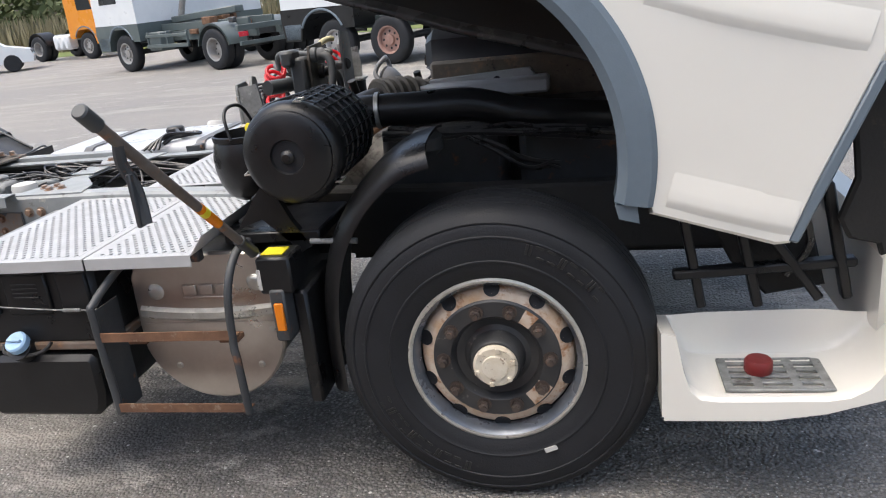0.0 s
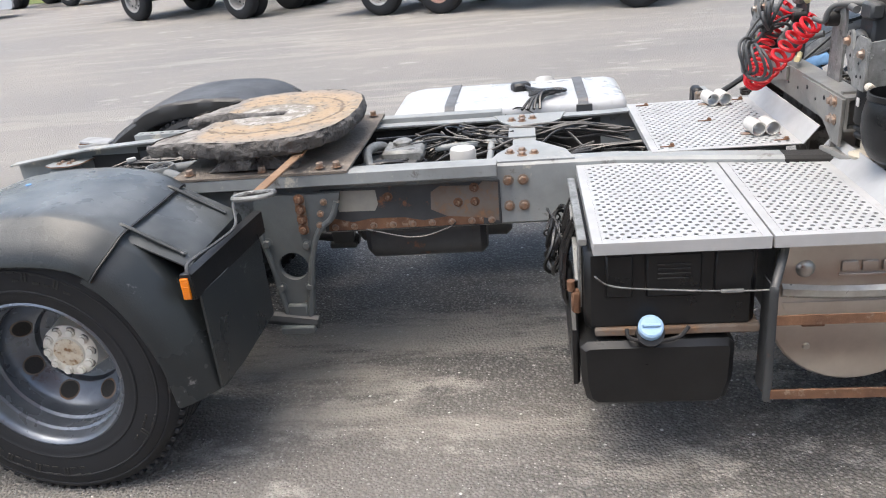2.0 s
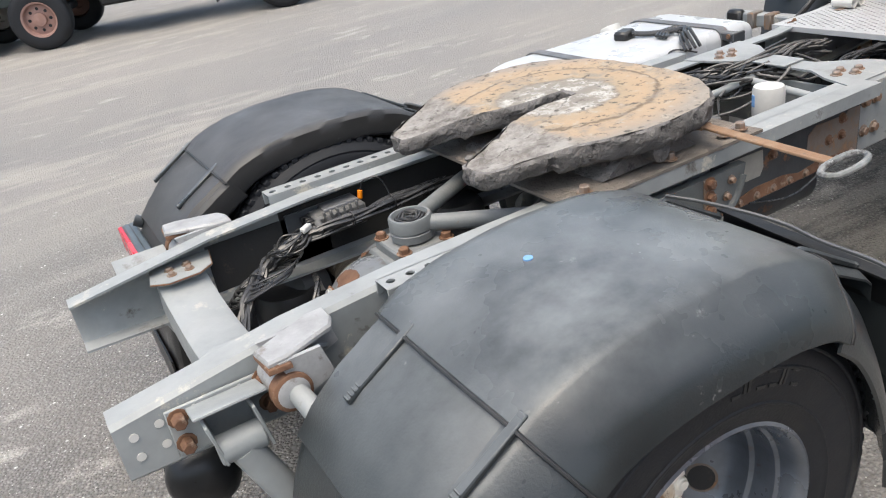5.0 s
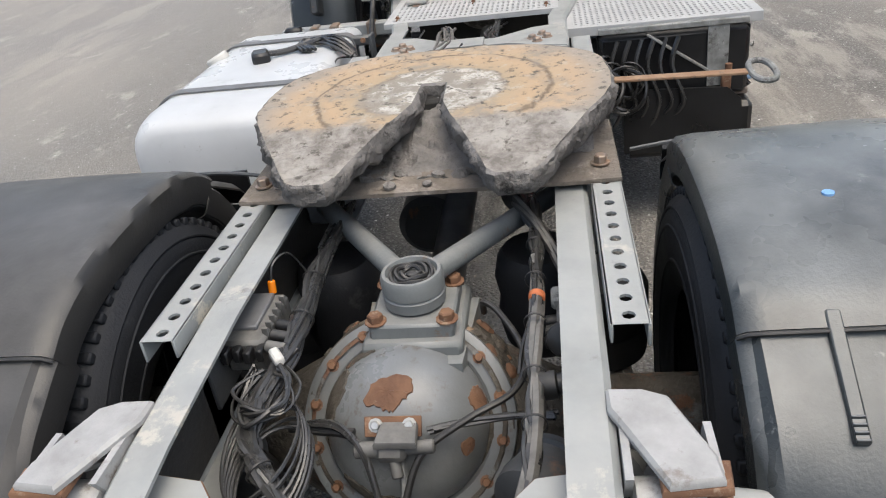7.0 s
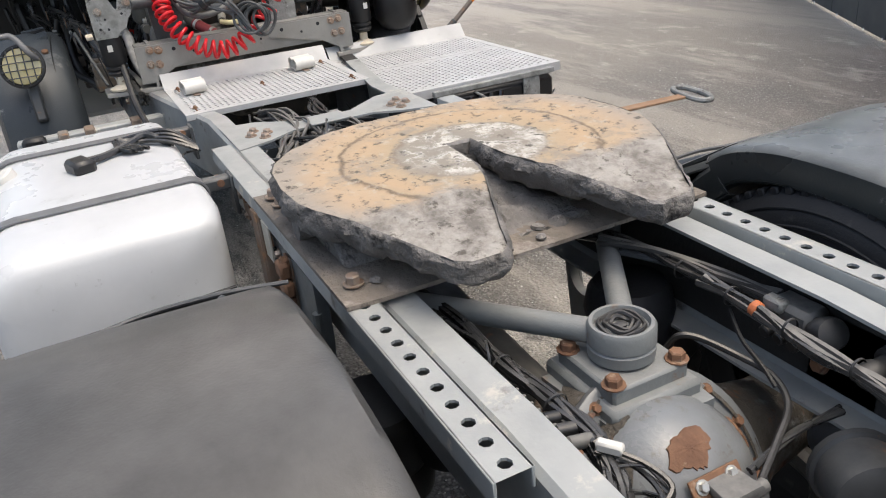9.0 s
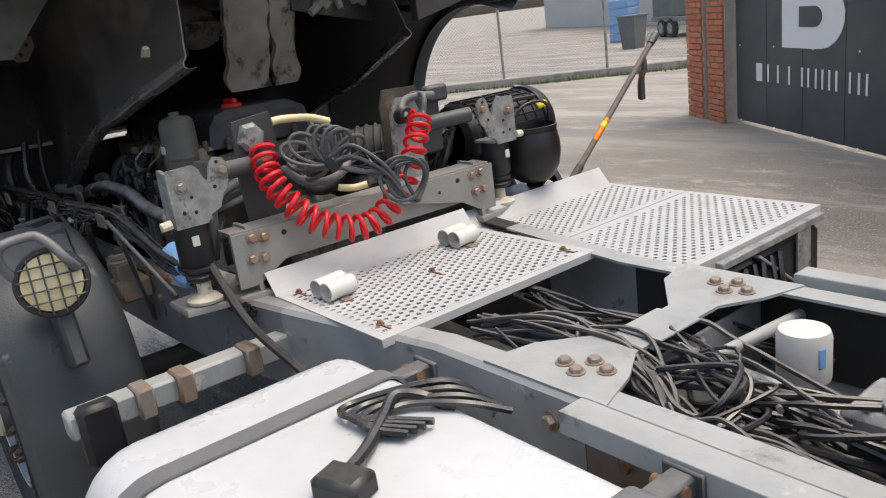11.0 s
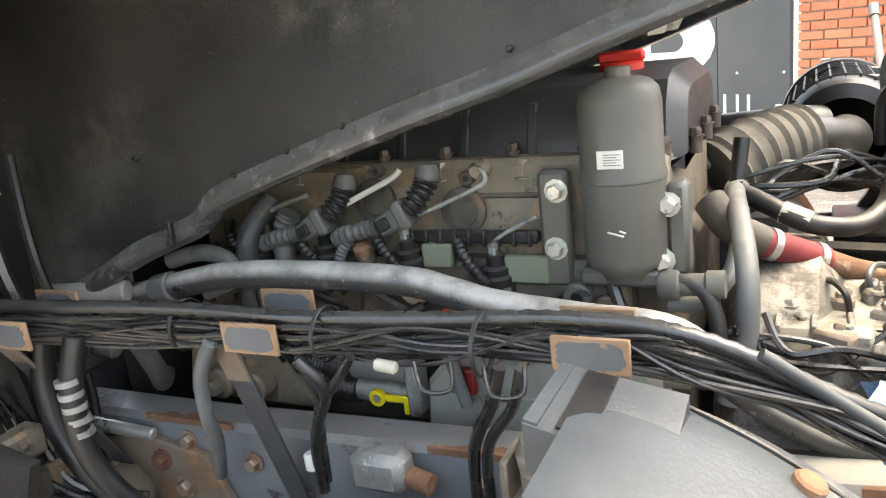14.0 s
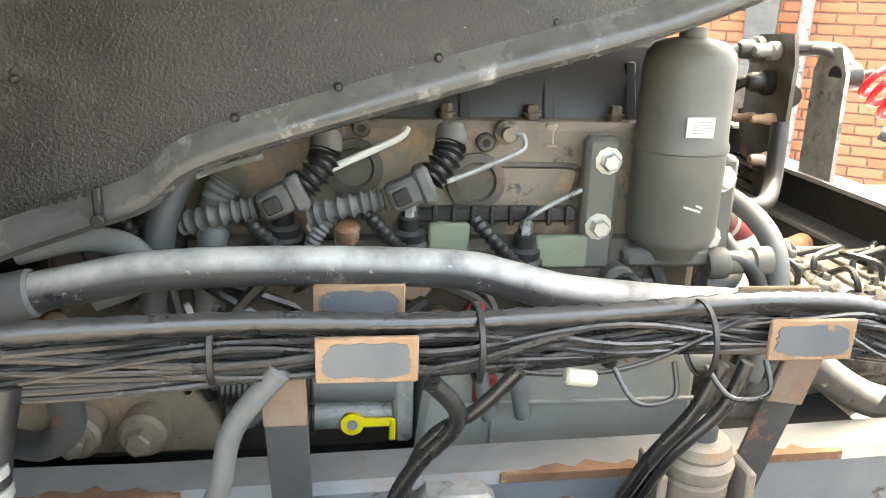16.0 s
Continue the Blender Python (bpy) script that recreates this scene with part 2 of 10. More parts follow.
M_GREEN = mat("green_cover_plate", (0.15, 0.185, 0.135), (0.17, 0.165, 0.12), 14, 0.6, wear=(0.10, 0.09, 0.07), amount=0.3, wscale=22)
M_GREASE = mat("greasy_dirt", (0.085, 0.078, 0.072), (0.17, 0.16, 0.15), 8, 0.8, bump=1.0, bscale=45, dist=0.02, wear=(0.03, 0.028, 0.026), amount=0.35, wscale=16, dust=(0.36, 0.34, 0.32), dusty=0.6)
M_HEAD = mat("stained_head_iron", (0.225, 0.185, 0.135), (0.13, 0.112, 0.088), 9, 0.6, wear=(0.30, 0.20, 0.125), amount=0.34, wscale=10, bump=0.5, bscale=60, wear2=(0.05, 0.045, 0.04), amount2=0.25, w2scale=13)
M_PLUGGREY = mat("grey_plug_plastic", (0.12, 0.12, 0.115), (0.07, 0.07, 0.068), 20, 0.6, bump=0.15, dust=(0.25, 0.24, 0.22), dusty=0.6)
M_BELLOWS = mat("dusty_bellows_rubber", (0.13, 0.12, 0.10), (0.07, 0.065, 0.058), 9, 0.85, bump=0.2, dust=(0.21, 0.19, 0.16), dusty=0.9, dfrom=-0.1, dto=0.7)
M_MOUNT = mat("mounting_plate_dirt", (0.24, 0.205, 0.17), (0.14, 0.122, 0.103), 7, 0.9, bump=0.8, bscale=60, dist=0.012, wear=(0.28, 0.25, 0.22), amount=0.25, wscale=9)
M_CAST = mat("pale_cast_alloy", (0.46, 0.46, 0.455), (0.32, 0.32, 0.315), 12, 0.6, metal=0.2, bump=0.5, bscale=60, wear=(0.25, 0.23, 0.21), amount=0.3, wscale=14)
M_DIFF = mat("axle_paint", (0.20, 0.212, 0.22), (0.135, 0.14, 0.14), 5, 0.34, wear=(0.10, 0.075, 0.055), amount=0.26, wscale=9, bump=0.3, bscale=60, wear2=(0.16, 0.08, 0.045), amount2=0.10, w2scale=14)
M_AXLECRUST = mat("axle_dirt_crust", (0.10, 0.088, 0.07), (0.055, 0.047, 0.038), 9, 0.75, bump=1.0, bscale=34, dist=0.012, wear=(0.17, 0.175, 0.175), amount=0.30, wscale=7, wear2=(0.13, 0.065, 0.038), amount2=0.34, w2scale=11)
M_BOLT = mat("bolt_steel", (0.33, 0.31, 0.28), (0.30, 0.17, 0.10), 20, 0.5, metal=0.5, bump=0.2)
M_CHROME = mat("zinc_bolt", (0.62, 0.62, 0.58), (0.45, 0.44, 0.40), 20, 0.35, metal=0.7)
M_LAMPGLASS = mat("yellowed_lamp_glass", (0.55, 0.47, 0.22), (0.5, 0.46, 0.3), 20, 0.15, bump=0.3, bscale=120, coat=0.6)
M_LAMPRING = mat("grey_lamp_housing", (0.17, 0.175, 0.18), (0.12, 0.12, 0.125), 9, 0.5)
M_BRICKPLATE = mat("bracket_rust_edge", (0.23, 0.125, 0.065), (0.31, 0.21, 0.135), 22, 0.8, bump=0.6, wear=(0.12, 0.10, 0.085), amount=0.25, wscale=40)
M_GREYBLUE = mat("bracket_grey_face", (0.075, 0.085, 0.095), (0.11, 0.115, 0.12), 14, 0.55, wear=(0.27, 0.16, 0.09), amount=0.22, wscale=35)
M_BAR = mat("worn_brown_bar", (0.10, 0.075, 0.06), (0.17, 0.15, 0.135), 14, 0.6, wear=(0.22, 0.12, 0.07), amount=0.35, wscale=25)
M_MOUNTDIRT = mat("cab_mount_dirt", (0.27, 0.235, 0.19), (0.19, 0.15, 0.11), 16, 0.85, bump=0.5, wear=(0.30, 0.17, 0.09), amount=0.35, wscale=20, dust=(0.36, 0.33, 0.28), dusty=0.7)
M_CREAMPLASTIC = mat("cream_connector", (0.44, 0.42, 0.36), (0.34, 0.32, 0.27), 20, 0.5)


def ground_mat():
    m, nt, b = nodes_of("asphalt_yard")
    co = nt.nodes.new("ShaderNodeTexCoord").outputs["Object"]
    mp = nt.nodes.new("ShaderNodeMapping")
    mp.inputs["Scale"].default_value, mp.inputs["Rotation"].default_value = (0.7, 1.3, 1), (0, 0, radians(28))
    nt.links.new(co, mp.inputs[0])
    wash = noise_node(nt, mp.outputs[0], 0.22, 5)
    patch = noise_node(nt, mp.outputs[0], 2.6, 9, 0.68)
    spot = noise_node(nt, co, 0.5, 3)
    grit = noise_node(nt, co, 150, 3, 0.7)
    pebble = nt.nodes.new("ShaderNodeTexVoronoi")
    pebble.inputs["Scale"].default_value = 75
    nt.links.new(co, pebble.inputs["Vector"])
    tone_of = nt.nodes.new("ShaderNodeTexWhiteNoise")
    nt.links.new(pebble.outputs["Position"], tone_of.inputs[0])
    col = blend(nt, ramp(nt, tone_of.outputs[0], 0.1, 1.0), (0.042, 0.041, 0.040), (0.32, 0.31, 0.292))
    col = blend(nt, ramp(nt, pebble.outputs[0], 0.30, 0.62), col, (0.045, 0.044, 0.043))
    col = blend(nt, ramp(nt, grit, 0.40, 0.64, (0, 0, 0, 1), (0.55, 0.55, 0.55, 1)), col, (0.20, 0.195, 0.185))
    col = blend(nt, ramp(nt, wash, 0.40, 0.60, (0, 0, 0, 1), (0.6, 0.6, 0.6, 1)), col, (0.30, 0.28, 0.25))
    # the yard turns paler with distance along y
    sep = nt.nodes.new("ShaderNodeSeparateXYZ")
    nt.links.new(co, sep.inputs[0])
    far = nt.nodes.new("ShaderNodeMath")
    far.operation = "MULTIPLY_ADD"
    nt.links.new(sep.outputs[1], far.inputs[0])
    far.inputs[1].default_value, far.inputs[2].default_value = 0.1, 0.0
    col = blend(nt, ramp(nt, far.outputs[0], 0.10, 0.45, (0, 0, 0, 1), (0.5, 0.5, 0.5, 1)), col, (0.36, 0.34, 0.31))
    mul = nt.nodes.new("ShaderNodeMath")
    mul.operation = "MULTIPLY"
    nt.links.new(ramp(nt, patch, 0.55, 0.62), mul.inputs[0])
    nt.links.new(ramp(nt, spot, 0.49, 0.58, (0.03, 0.03, 0.03, 1), (0.8, 0.8, 0.8, 1)), mul.inputs[1])
    mul2 = nt.nodes.new("ShaderNodeMath")
    mul2.operation = "MULTIPLY"
    nt.links.new(mul.outputs[0], mul2.inputs[0])
    nt.links.new(ramp(nt, grit, 0.38, 0.55, (0.35, 0.35, 0.35, 1), (1, 1, 1, 1)), mul2.inputs[1])
    col = blend(nt, mul2.outputs[0], col, (0.46, 0.435, 0.39))
    for sc, cut, tone in ((95, 0.94, (0.62, 0.61, 0.58)), (40, 0.98, (0.72, 0.71, 0.68))):
        stone = nt.nodes.new("ShaderNodeTexVoronoi")
        stone.inputs["Scale"].default_value = sc
        nt.links.new(co, stone.inputs["Vector"])
        pick = nt.nodes.new("ShaderNodeTexWhiteNoise")
        nt.links.new(stone.outputs["Position"], pick.inputs[0])
        mul = nt.nodes.new("ShaderNodeMath")
        mul.operation = "MULTIPLY"
        nt.links.new(ramp(nt, pick.outputs[0], cut, cut + 0.01), mul.inputs[0])
        nt.links.new(ramp(nt, stone.outputs[0], 0.20, 0.34, (1, 1, 1, 1), (0, 0, 0, 1)), mul.inputs[1])
        col = blend(nt, mul.outputs[0], col, tone)
    mp2 = nt.nodes.new("ShaderNodeMapping")
    mp2.inputs["Scale"].default_value, mp2.inputs["Rotation"].default_value = (0.32, 1.5, 1), (0, 0, radians(-52))
    nt.links.new(co, mp2.inputs[0])
    streak = noise_node(nt, mp2.outputs[0], 0.9, 10, 0.72)
    where = noise_node(nt, mp2.outputs[0], 0.16, 3)
    mul3 = nt.nodes.new("ShaderNodeMath")
    mul3.operation = "MULTIPLY"
    nt.links.new(ramp(nt, streak, 0.50, 0.57), mul3.inputs[0])
    nt.links.new(ramp(nt, where, 0.42, 0.56, (0.05, 0.05, 0.05, 1), (0.7, 0.7, 0.7, 1)), mul3.inputs[1])
    col = blend(nt, mul3.outputs[0], col, (0.37, 0.345, 0.305))
    # pale tan sweep of the yard towards the gate, broken by streaks
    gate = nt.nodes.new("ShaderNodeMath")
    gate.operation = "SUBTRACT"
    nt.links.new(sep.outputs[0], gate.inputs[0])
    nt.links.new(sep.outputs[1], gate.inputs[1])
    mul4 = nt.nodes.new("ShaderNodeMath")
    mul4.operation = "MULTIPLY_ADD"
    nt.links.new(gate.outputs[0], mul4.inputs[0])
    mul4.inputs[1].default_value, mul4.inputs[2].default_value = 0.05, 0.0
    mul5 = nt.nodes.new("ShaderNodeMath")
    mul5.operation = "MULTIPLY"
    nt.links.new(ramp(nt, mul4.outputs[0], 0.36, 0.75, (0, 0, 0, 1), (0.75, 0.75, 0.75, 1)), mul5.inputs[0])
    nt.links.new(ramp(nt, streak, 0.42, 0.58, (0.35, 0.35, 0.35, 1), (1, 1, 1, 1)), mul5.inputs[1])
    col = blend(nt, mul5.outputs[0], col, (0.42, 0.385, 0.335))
    nt.links.new(col, b.inputs["Base Color"])
    nt.links.new(ramp(nt, wash, 0.4, 0.6, (0.6,) * 3 + (1,), (0.85,) * 3 + (1,)), b.inputs["Roughness"])
    bn = nt.nodes.new("ShaderNodeBump")
    bn.inputs["Strength"].default_value, bn.inputs["Distance"].default_value = 0.9, 0.012
    nt.links.new(pebble.outputs[0], bn.inputs["Height"])
    bn.invert = True
    nt.links.new(bn.outputs[0], b.inputs["Normal"])
    return m


def fifth_mat():
    m, nt, b = nodes_of("fifth_wheel_top")
    co = nt.nodes.new("ShaderNodeTexCoord").outputs["Object"]
    mp = nt.nodes.new("ShaderNodeMapping")
    mp.inputs["Location"].default_value = (-0.60, 0, 0)
    nt.links.new(co, mp.inputs[0])
    flat = nt.nodes.new("ShaderNodeVectorMath")
    flat.operation = "MULTIPLY"
    flat.inputs[1].default_value = (1, 1, 0)
    nt.links.new(mp.outputs[0], flat.inputs[0])
    ln = nt.nodes.new("ShaderNodeVectorMath")
    ln.operation = "LENGTH"
    nt.links.new(flat.outputs[0], ln.inputs[0])
    add = nt.nodes.new("ShaderNodeMath")
    add.operation = "MULTIPLY_ADD"
    nt.links.new(noise_node(nt, co, 9, 6), add.inputs[0])
    add.inputs[1].default_value = 0.08
    nt.links.new(ln.outputs["Value"], add.inputs[2])
    r = nt.nodes.new("ShaderNodeValToRGB")
    e = r.color_ramp.elements
    e[0].position, e[0].color = 0.0, (0.22, 0.205, 0.18, 1)
    e[1].position, e[1].color = 0.22, (0.25, 0.225, 0.185, 1)
    for p, c in ((0.232, (0.20, 0.165, 0.125, 1)), (0.245, (0.36, 0.28, 0.185, 1)), (0.325, (0.41, 0.295, 0.185, 1)), (0.352, (0.36, 0.275, 0.185, 1)), (0.362, (0.115, 0.085, 0.06, 1)), (0.374, (0.40, 0.30, 0.195, 1)), (0.43, (0.40, 0.295, 0.195, 1)), (0.50, (0.30, 0.26, 0.215, 1))):
        n = e.new(p)
        n.color = c
    nt.links.new(add.outputs[0], r.inputs[0])
    # bright bare metal shows through in the middle, grey dried dirt covers the horns
    bare = nt.nodes.new("ShaderNodeMath")
    bare.operation = "MULTIPLY"
    nt.links.new(ramp(nt, noise_node(nt, co, 15, 9, 0.75), 0.48, 0.53), bare.inputs[0])
    nt.links.new(ramp(nt, add.outputs[0], 0.215, 0.24, (1, 1, 1, 1), (0, 0, 0, 1)), bare.inputs[1])
    col = blend(nt, bare.outputs[0], r.outputs[0], (0.52, 0.50, 0.46))
    col = blend(nt, ramp(nt, noise_node(nt, co, 6, 9, 0.7), 0.49, 0.60, (0, 0, 0, 1), (0.8, 0.8, 0.8, 1)), col, (0.24, 0.215, 0.18))
    col = blend(nt, ramp(nt, noise_node(nt, co, 17, 9, 0.75), 0.56, 0.63, (0, 0, 0, 1), (0.7, 0.7, 0.7, 1)), col, (0.40, 0.36, 0.29))
    sx = nt.nodes.new("ShaderNodeSeparateXYZ")
    nt.links.new(co, sx.inputs[0])
    edge = nt.nodes.new("ShaderNodeMath")
    edge.operation = "MULTIPLY_ADD"
    nt.links.new(noise_node(nt, co, 8, 7, 0.7), edge.inputs[0])
    edge.inputs[1].default_value = 0.16
    nt.links.new(sx.outputs[0], edge.inputs[2])
    dirt = blend(nt, ramp(nt, noise_node(nt, co, 13, 9, 0.75), 0.40, 0.62), (0.33, 0.31, 0.28), (0.14, 0.125, 0.11))
    col = blend(nt, ramp(nt, edge.outputs[0], 0.425, 0.47, (1, 1, 1, 1), (0, 0, 0, 1)), col, dirt)
    col = blend(nt, ramp(nt, noise_node(nt, co, 30, 8, 0.7), 0.55, 0.64), col, (0.085, 0.075, 0.062))
    nt.links.new(col, b.inputs["Base Color"])
    b.inputs["Roughness"].default_value = 0.8
    bn = nt.nodes.new("ShaderNodeBump")
    bn.inputs["Strength"].default_value, bn.inputs["Distance"].default_value = 0.5, 0.008
    nt.links.new(noise_node(nt, co, 40, 6), bn.inputs["Height"])
    nt.links.new(bn.outputs[0], b.inputs["Normal"])
    return m


M_GROUND, M_FIFTH = ground_mat(), fifth_mat()


# ---- mesh helpers ----
class G:
    """Collects vertices and faces of one mesh."""

    def __init__(self):
        self.v, self.f = [], []

    def add(self, vs, fs):
        k = len(self.v)
        self.v += [tuple(v) for v in vs]
        self.f += [tuple(i + k for i in f) for f in fs]
        return self

    def box(self, c, s, b=0.006, R=None):
        h = [max(v / 2, 1e-4) for v in s]
        b = min(b, *(v * 0.49 for v in h))
        vs, idx = [], {}
        for sx in (-1, 1):
            for sy in (-1, 1):
                for sz in (-1, 1):
                    for a in range(3):
                        p = [sg * (h[i] - (0 if i == a else b)) for i, sg in enumerate((sx, sy, sz))]
                        idx[sx, sy, sz, a] = len(vs)
                        vs.append(Vector(p))
        fs = []
        for a in range(3):
            o = [i for i in range(3) if i != a]
            for sg in (-1, 1):
                ring = []
                for s1, s2 in ((-1, -1), (1, -1), (1, 1), (-1, 1)):
                    k = [0, 0, 0]
                    k[a], k[o[0]], k[o[1]] = sg, s1, s2
                    ring.append(idx[(*k, a)])
                fs.append(ring)
            for s1 in (-1, 1):
                for s2 in (-1, 1):
                    k0, k1 = [0, 0, 0], [0, 0, 0]
                    k0[a], k1[a] = -1, 1
                    k0[o[0]] = k1[o[0]] = s1
                    k0[o[1]] = k1[o[1]] = s2
                    fs.append([idx[(*k0, o[0])], idx[(*k1, o[0])], idx[(*k1, o[1])], idx[(*k0, o[1])]])
        for sx in (-1, 1):
            for sy in (-1, 1):
                for sz in (-1, 1):
                    fs.append([idx[sx, sy, sz, a] for a in range(3)])
        T = Matrix.Translation(c) @ (R.to_4x4() if R else Matrix())
        return self.add([T @ v for v in vs], fs)

    def beam(self, p0, p1, w, h, b=0.004, up=(0, 0, 1)):
        """A bar of section w x h from p0 to p1; h lies along up."""
        d = Vector(p1) - Vector(p0)
        x = d.normalized()
        y = Vector(up).cross(x).normalized()
        R = Matrix((x, y, x.cross(y))).transposed()
        return self.box((Vector(p0) + Vector(p1)) / 2, (d.length, w, h), b, R)

    def lathe(self, prof, o=(0, 0, 0), axis=(0, 0, 1), n=32, close=True):
        """Turns (radius, height) round an axis."""
        a = Vector(axis).normalized()
        u = a.orthogonal().normalized()
        w = a.cross(u)
        vs, fs = [], []
        for r, hh in prof:
            for i in range(n):
                t = 2 * math.pi * i / n
                vs.append(Vector(o) + a * hh + (u * math.cos(t) + w * math.sin(t)) * r)
        for j in range(len(prof) - 1):
            for i in range(n):
                fs.append((j * n + i, j * n + (i + 1) % n, (j + 1) * n + (i + 1) % n, (j + 1) * n + i))
        if close:
            fs.append(tuple(range(n))[::-1])
            fs.append(tuple((len(prof) - 1) * n + i for i in range(n)))
        return self.add(vs, fs)

    def cyl(self, p0, p1, r, n=16, b=0.0, r1=None):
        d = Vector(p1) - Vector(p0)
        h, r1 = d.length, r if r1 is None else r1
        b = min(b, r * 0.5, h * 0.4)
        prof = [(r - b, 0), (r, b), (r1, h - b), (r1 - b, h)] if b else [(r, 0), (r1, h)]
        return self.lathe(prof, p0, d, n)

    def bolt(self, p, axis, r=0.014, h=0.012):
        a = Vector(axis).normalized()
        self.cyl(p, Vector(p) + a * 0.003, r * 1.45, 10)
        return self.lathe([(r, 0.003), (r, h), (r * 0.8, h + 0.003)], p, a, 6)

    def tube(self, pts, r, n=8, closed=False, radii=None):
        pts = [Vector(p) for p in pts]
        vs, fs = [], []
        t0 = (pts[1] - pts[0]).normalized()
        u = t0.orthogonal().normalized()
        m = len(pts)
        for k, p in enumerate(pts):
            q0, q1 = (pts[k - 1], pts[(k + 1) % m]) if closed else (pts[max(k - 1, 0)], pts[min(k + 1, m - 1)])
            t = (q1 - q0).normalized()
            u = (u - t * u.dot(t)).normalized()
            w = t.cross(u)
            rr = radii[k] if radii else r
            for i in range(n):
                a = 2 * math.pi * i / n
                vs.append(p + (u * math.cos(a) + w * math.sin(a)) * rr)
        for k in range(m if closed else m - 1):
            k2 = (k + 1) % m
            for i in range(n):
                fs.append((k * n + i, k * n + (i + 1) % n, k2 * n + (i + 1) % n, k2 * n + i))
        if not closed:
            fs.append(tuple(range(n))[::-1])
            fs.append(tuple((m - 1) * n + i for i in range(n)))
        return self.add(vs, fs)

    def prism(self, poly, axis, lo, hi, b=0.0):
        """Extrudes a polygon of the two other axes along an axis; b: chamfer at the far side."""
        o = [i for i in range(3) if i != "xyz".index(axis)]

        def at(p, h):
            q = [0, 0, 0]
            q["xyz".index(axis)], q[o[0]], q[o[1]] = h, p[0], p[1]
            return q

        n = len(poly)
        layers = [(poly, lo), (poly, hi)]
        if b:
            cx, cy = sum(p[0] for p in poly) / n, sum(p[1] for p in poly) / n
            small = []
            for i in range(n):
                a, p, c = Vector(poly[i - 1]), Vector(poly[i]), Vector(poly[(i + 1) % n])
                d = ((a - p).normalized() + (c - p).normalized())
                to = Vector((cx, cy)) - p
                small.append(p + (to.normalized() * b if d.length < 1e-3 else d.normalized() * b * (1 if d.dot(to) > 0 else -1)))
            sg = 1 if hi > lo else -1
            layers = [(poly, lo), (poly, hi - sg * b), (small, hi)]
        vs = [at(p, h) for q, h in layers for p in q]
        fs = [tuple(range(n))[::-1], tuple((len(layers) - 1) * n + i for i in range(n))]
        for k in range(len(layers) - 1):
            fs += [(k * n + i, k * n + (i + 1) % n, (k + 1) * n + (i + 1) % n, (k + 1) * n + i) for i in range(n)]
        return self.add(vs, fs)

    def grid(self, rows, thick=None):
        """A sheet through rows of points; thick: a vector or None."""
        n, m = len(rows), len(rows[0])
        vs = [Vector(p) for r in rows for p in r]
        fs = [(i * m + j, i * m + j + 1, (i + 1) * m + j + 1, (i + 1) * m + j) for i in range(n - 1) for j in range(m - 1)]
        self.add(vs, fs)
        if thick is not None:
            off = [v + (thick(i // m, i % m) if callable(thick) else Vector(thick)) for i, v in enumerate(vs)]
            self.add(off, [f[::-1] for f in fs])
            edge = [(0, j) for j in range(m)] + [(i, m - 1) for i in range(1, n)] + [(n - 1, j) for j in range(m - 2, -1, -1)] + [(i, 0) for i in range(n - 2, 0, -1)]
            k = len(self.v) - 2 * n * m
            for (a, b), (c, d) in zip(edge, edge[1:] + edge[:1]):
                p, q = k + a * m + b, k + c * m + d
                self.f.append((q, p, p + n * m, q + n * m))
        return self

    def perf(self, x0, x1, y0, y1, z, px, py, r, t=0.004, stagger=True):
        """A level plate with a round hole in each cell."""
        nx, ny = max(1, round((x1 - x0) / px)), max(1, round((y1 - y0) / py))
        dx, dy = (x1 - x0) / nx, (y1 - y0) / ny
        ring = [(math.cos(a * math.pi / 4), math.sin(a * math.pi / 4)) for a in range(8)]
        sq = [(1, 0), (1, 1), (0, 1), (-1, 1), (-1, 0), (-1, -1), (0, -1), (1, -1)]
        for j in range(ny):
            odd = stagger and j % 2
            if odd:
                for xa in (x0, x1 - dx / 2):
                    ya = y0 + j * dy
                    self.add([(xa, ya, z), (xa + dx / 2, ya, z), (xa + dx / 2, ya + dy, z), (xa, ya + dy, z)], [(0, 1, 2, 3)])
            for i in range(nx - 1 if odd else nx):
                cx, cy = x0 + (i + (1.0 if odd else 0.5)) * dx, y0 + (j + 0.5) * dy
                vs = [(cx + a * dx / 2, cy + b * dy / 2, z) for a, b in sq] + [(cx + a * r, cy + b * r, z) for a, b in ring]
                vs += [(cx + a * r, cy + b * r, z - t) for a, b in ring]
                fs = [(k, (k + 1) % 8, 8 + (k + 1) % 8, 8 + k) for k in range(8)] + [(8 + k, 8 + (k + 1) % 8, 16 + (k + 1) % 8, 16 + k) for k in range(8)]
                self.add(vs, fs)
        return self

    def mesh(self, name, sharp=38):
        me = bpy.data.meshes.new(name)
        me.from_pydata(self.v, [], self.f)
        bm = bmesh.new()
        bm.from_mesh(me)
        bmesh.ops.recalc_face_normals(bm, faces=bm.faces)
        bm.to_mesh(me)
        bm.free()
        me.polygons.foreach_set("use_smooth", [True] * len(me.polygons))
        me.set_sharp_from_angle(angle=radians(sharp))
        return me


def part(name, g, material, parent, label=""):
    """Links a mesh as one object under a thing or a part."""
    ob = new(name, g.mesh(name))
    ob.data.materials.append(material)
    ob.parent = parent
    if label:
        ob["label"] = label
    return ob


def thing(name, label, category, group="", at=(0, 0, 0)):
    e = new(name)
    e.location = at
    return tagged(e, label, category, group)


def bolts(name, spots, axis, material, parent, r=0.014, h=0.012):
    """Bolt heads that share one mesh, each an object of its own."""
    me = G().bolt((0, 0, 0), axis, r, h).mesh(name)
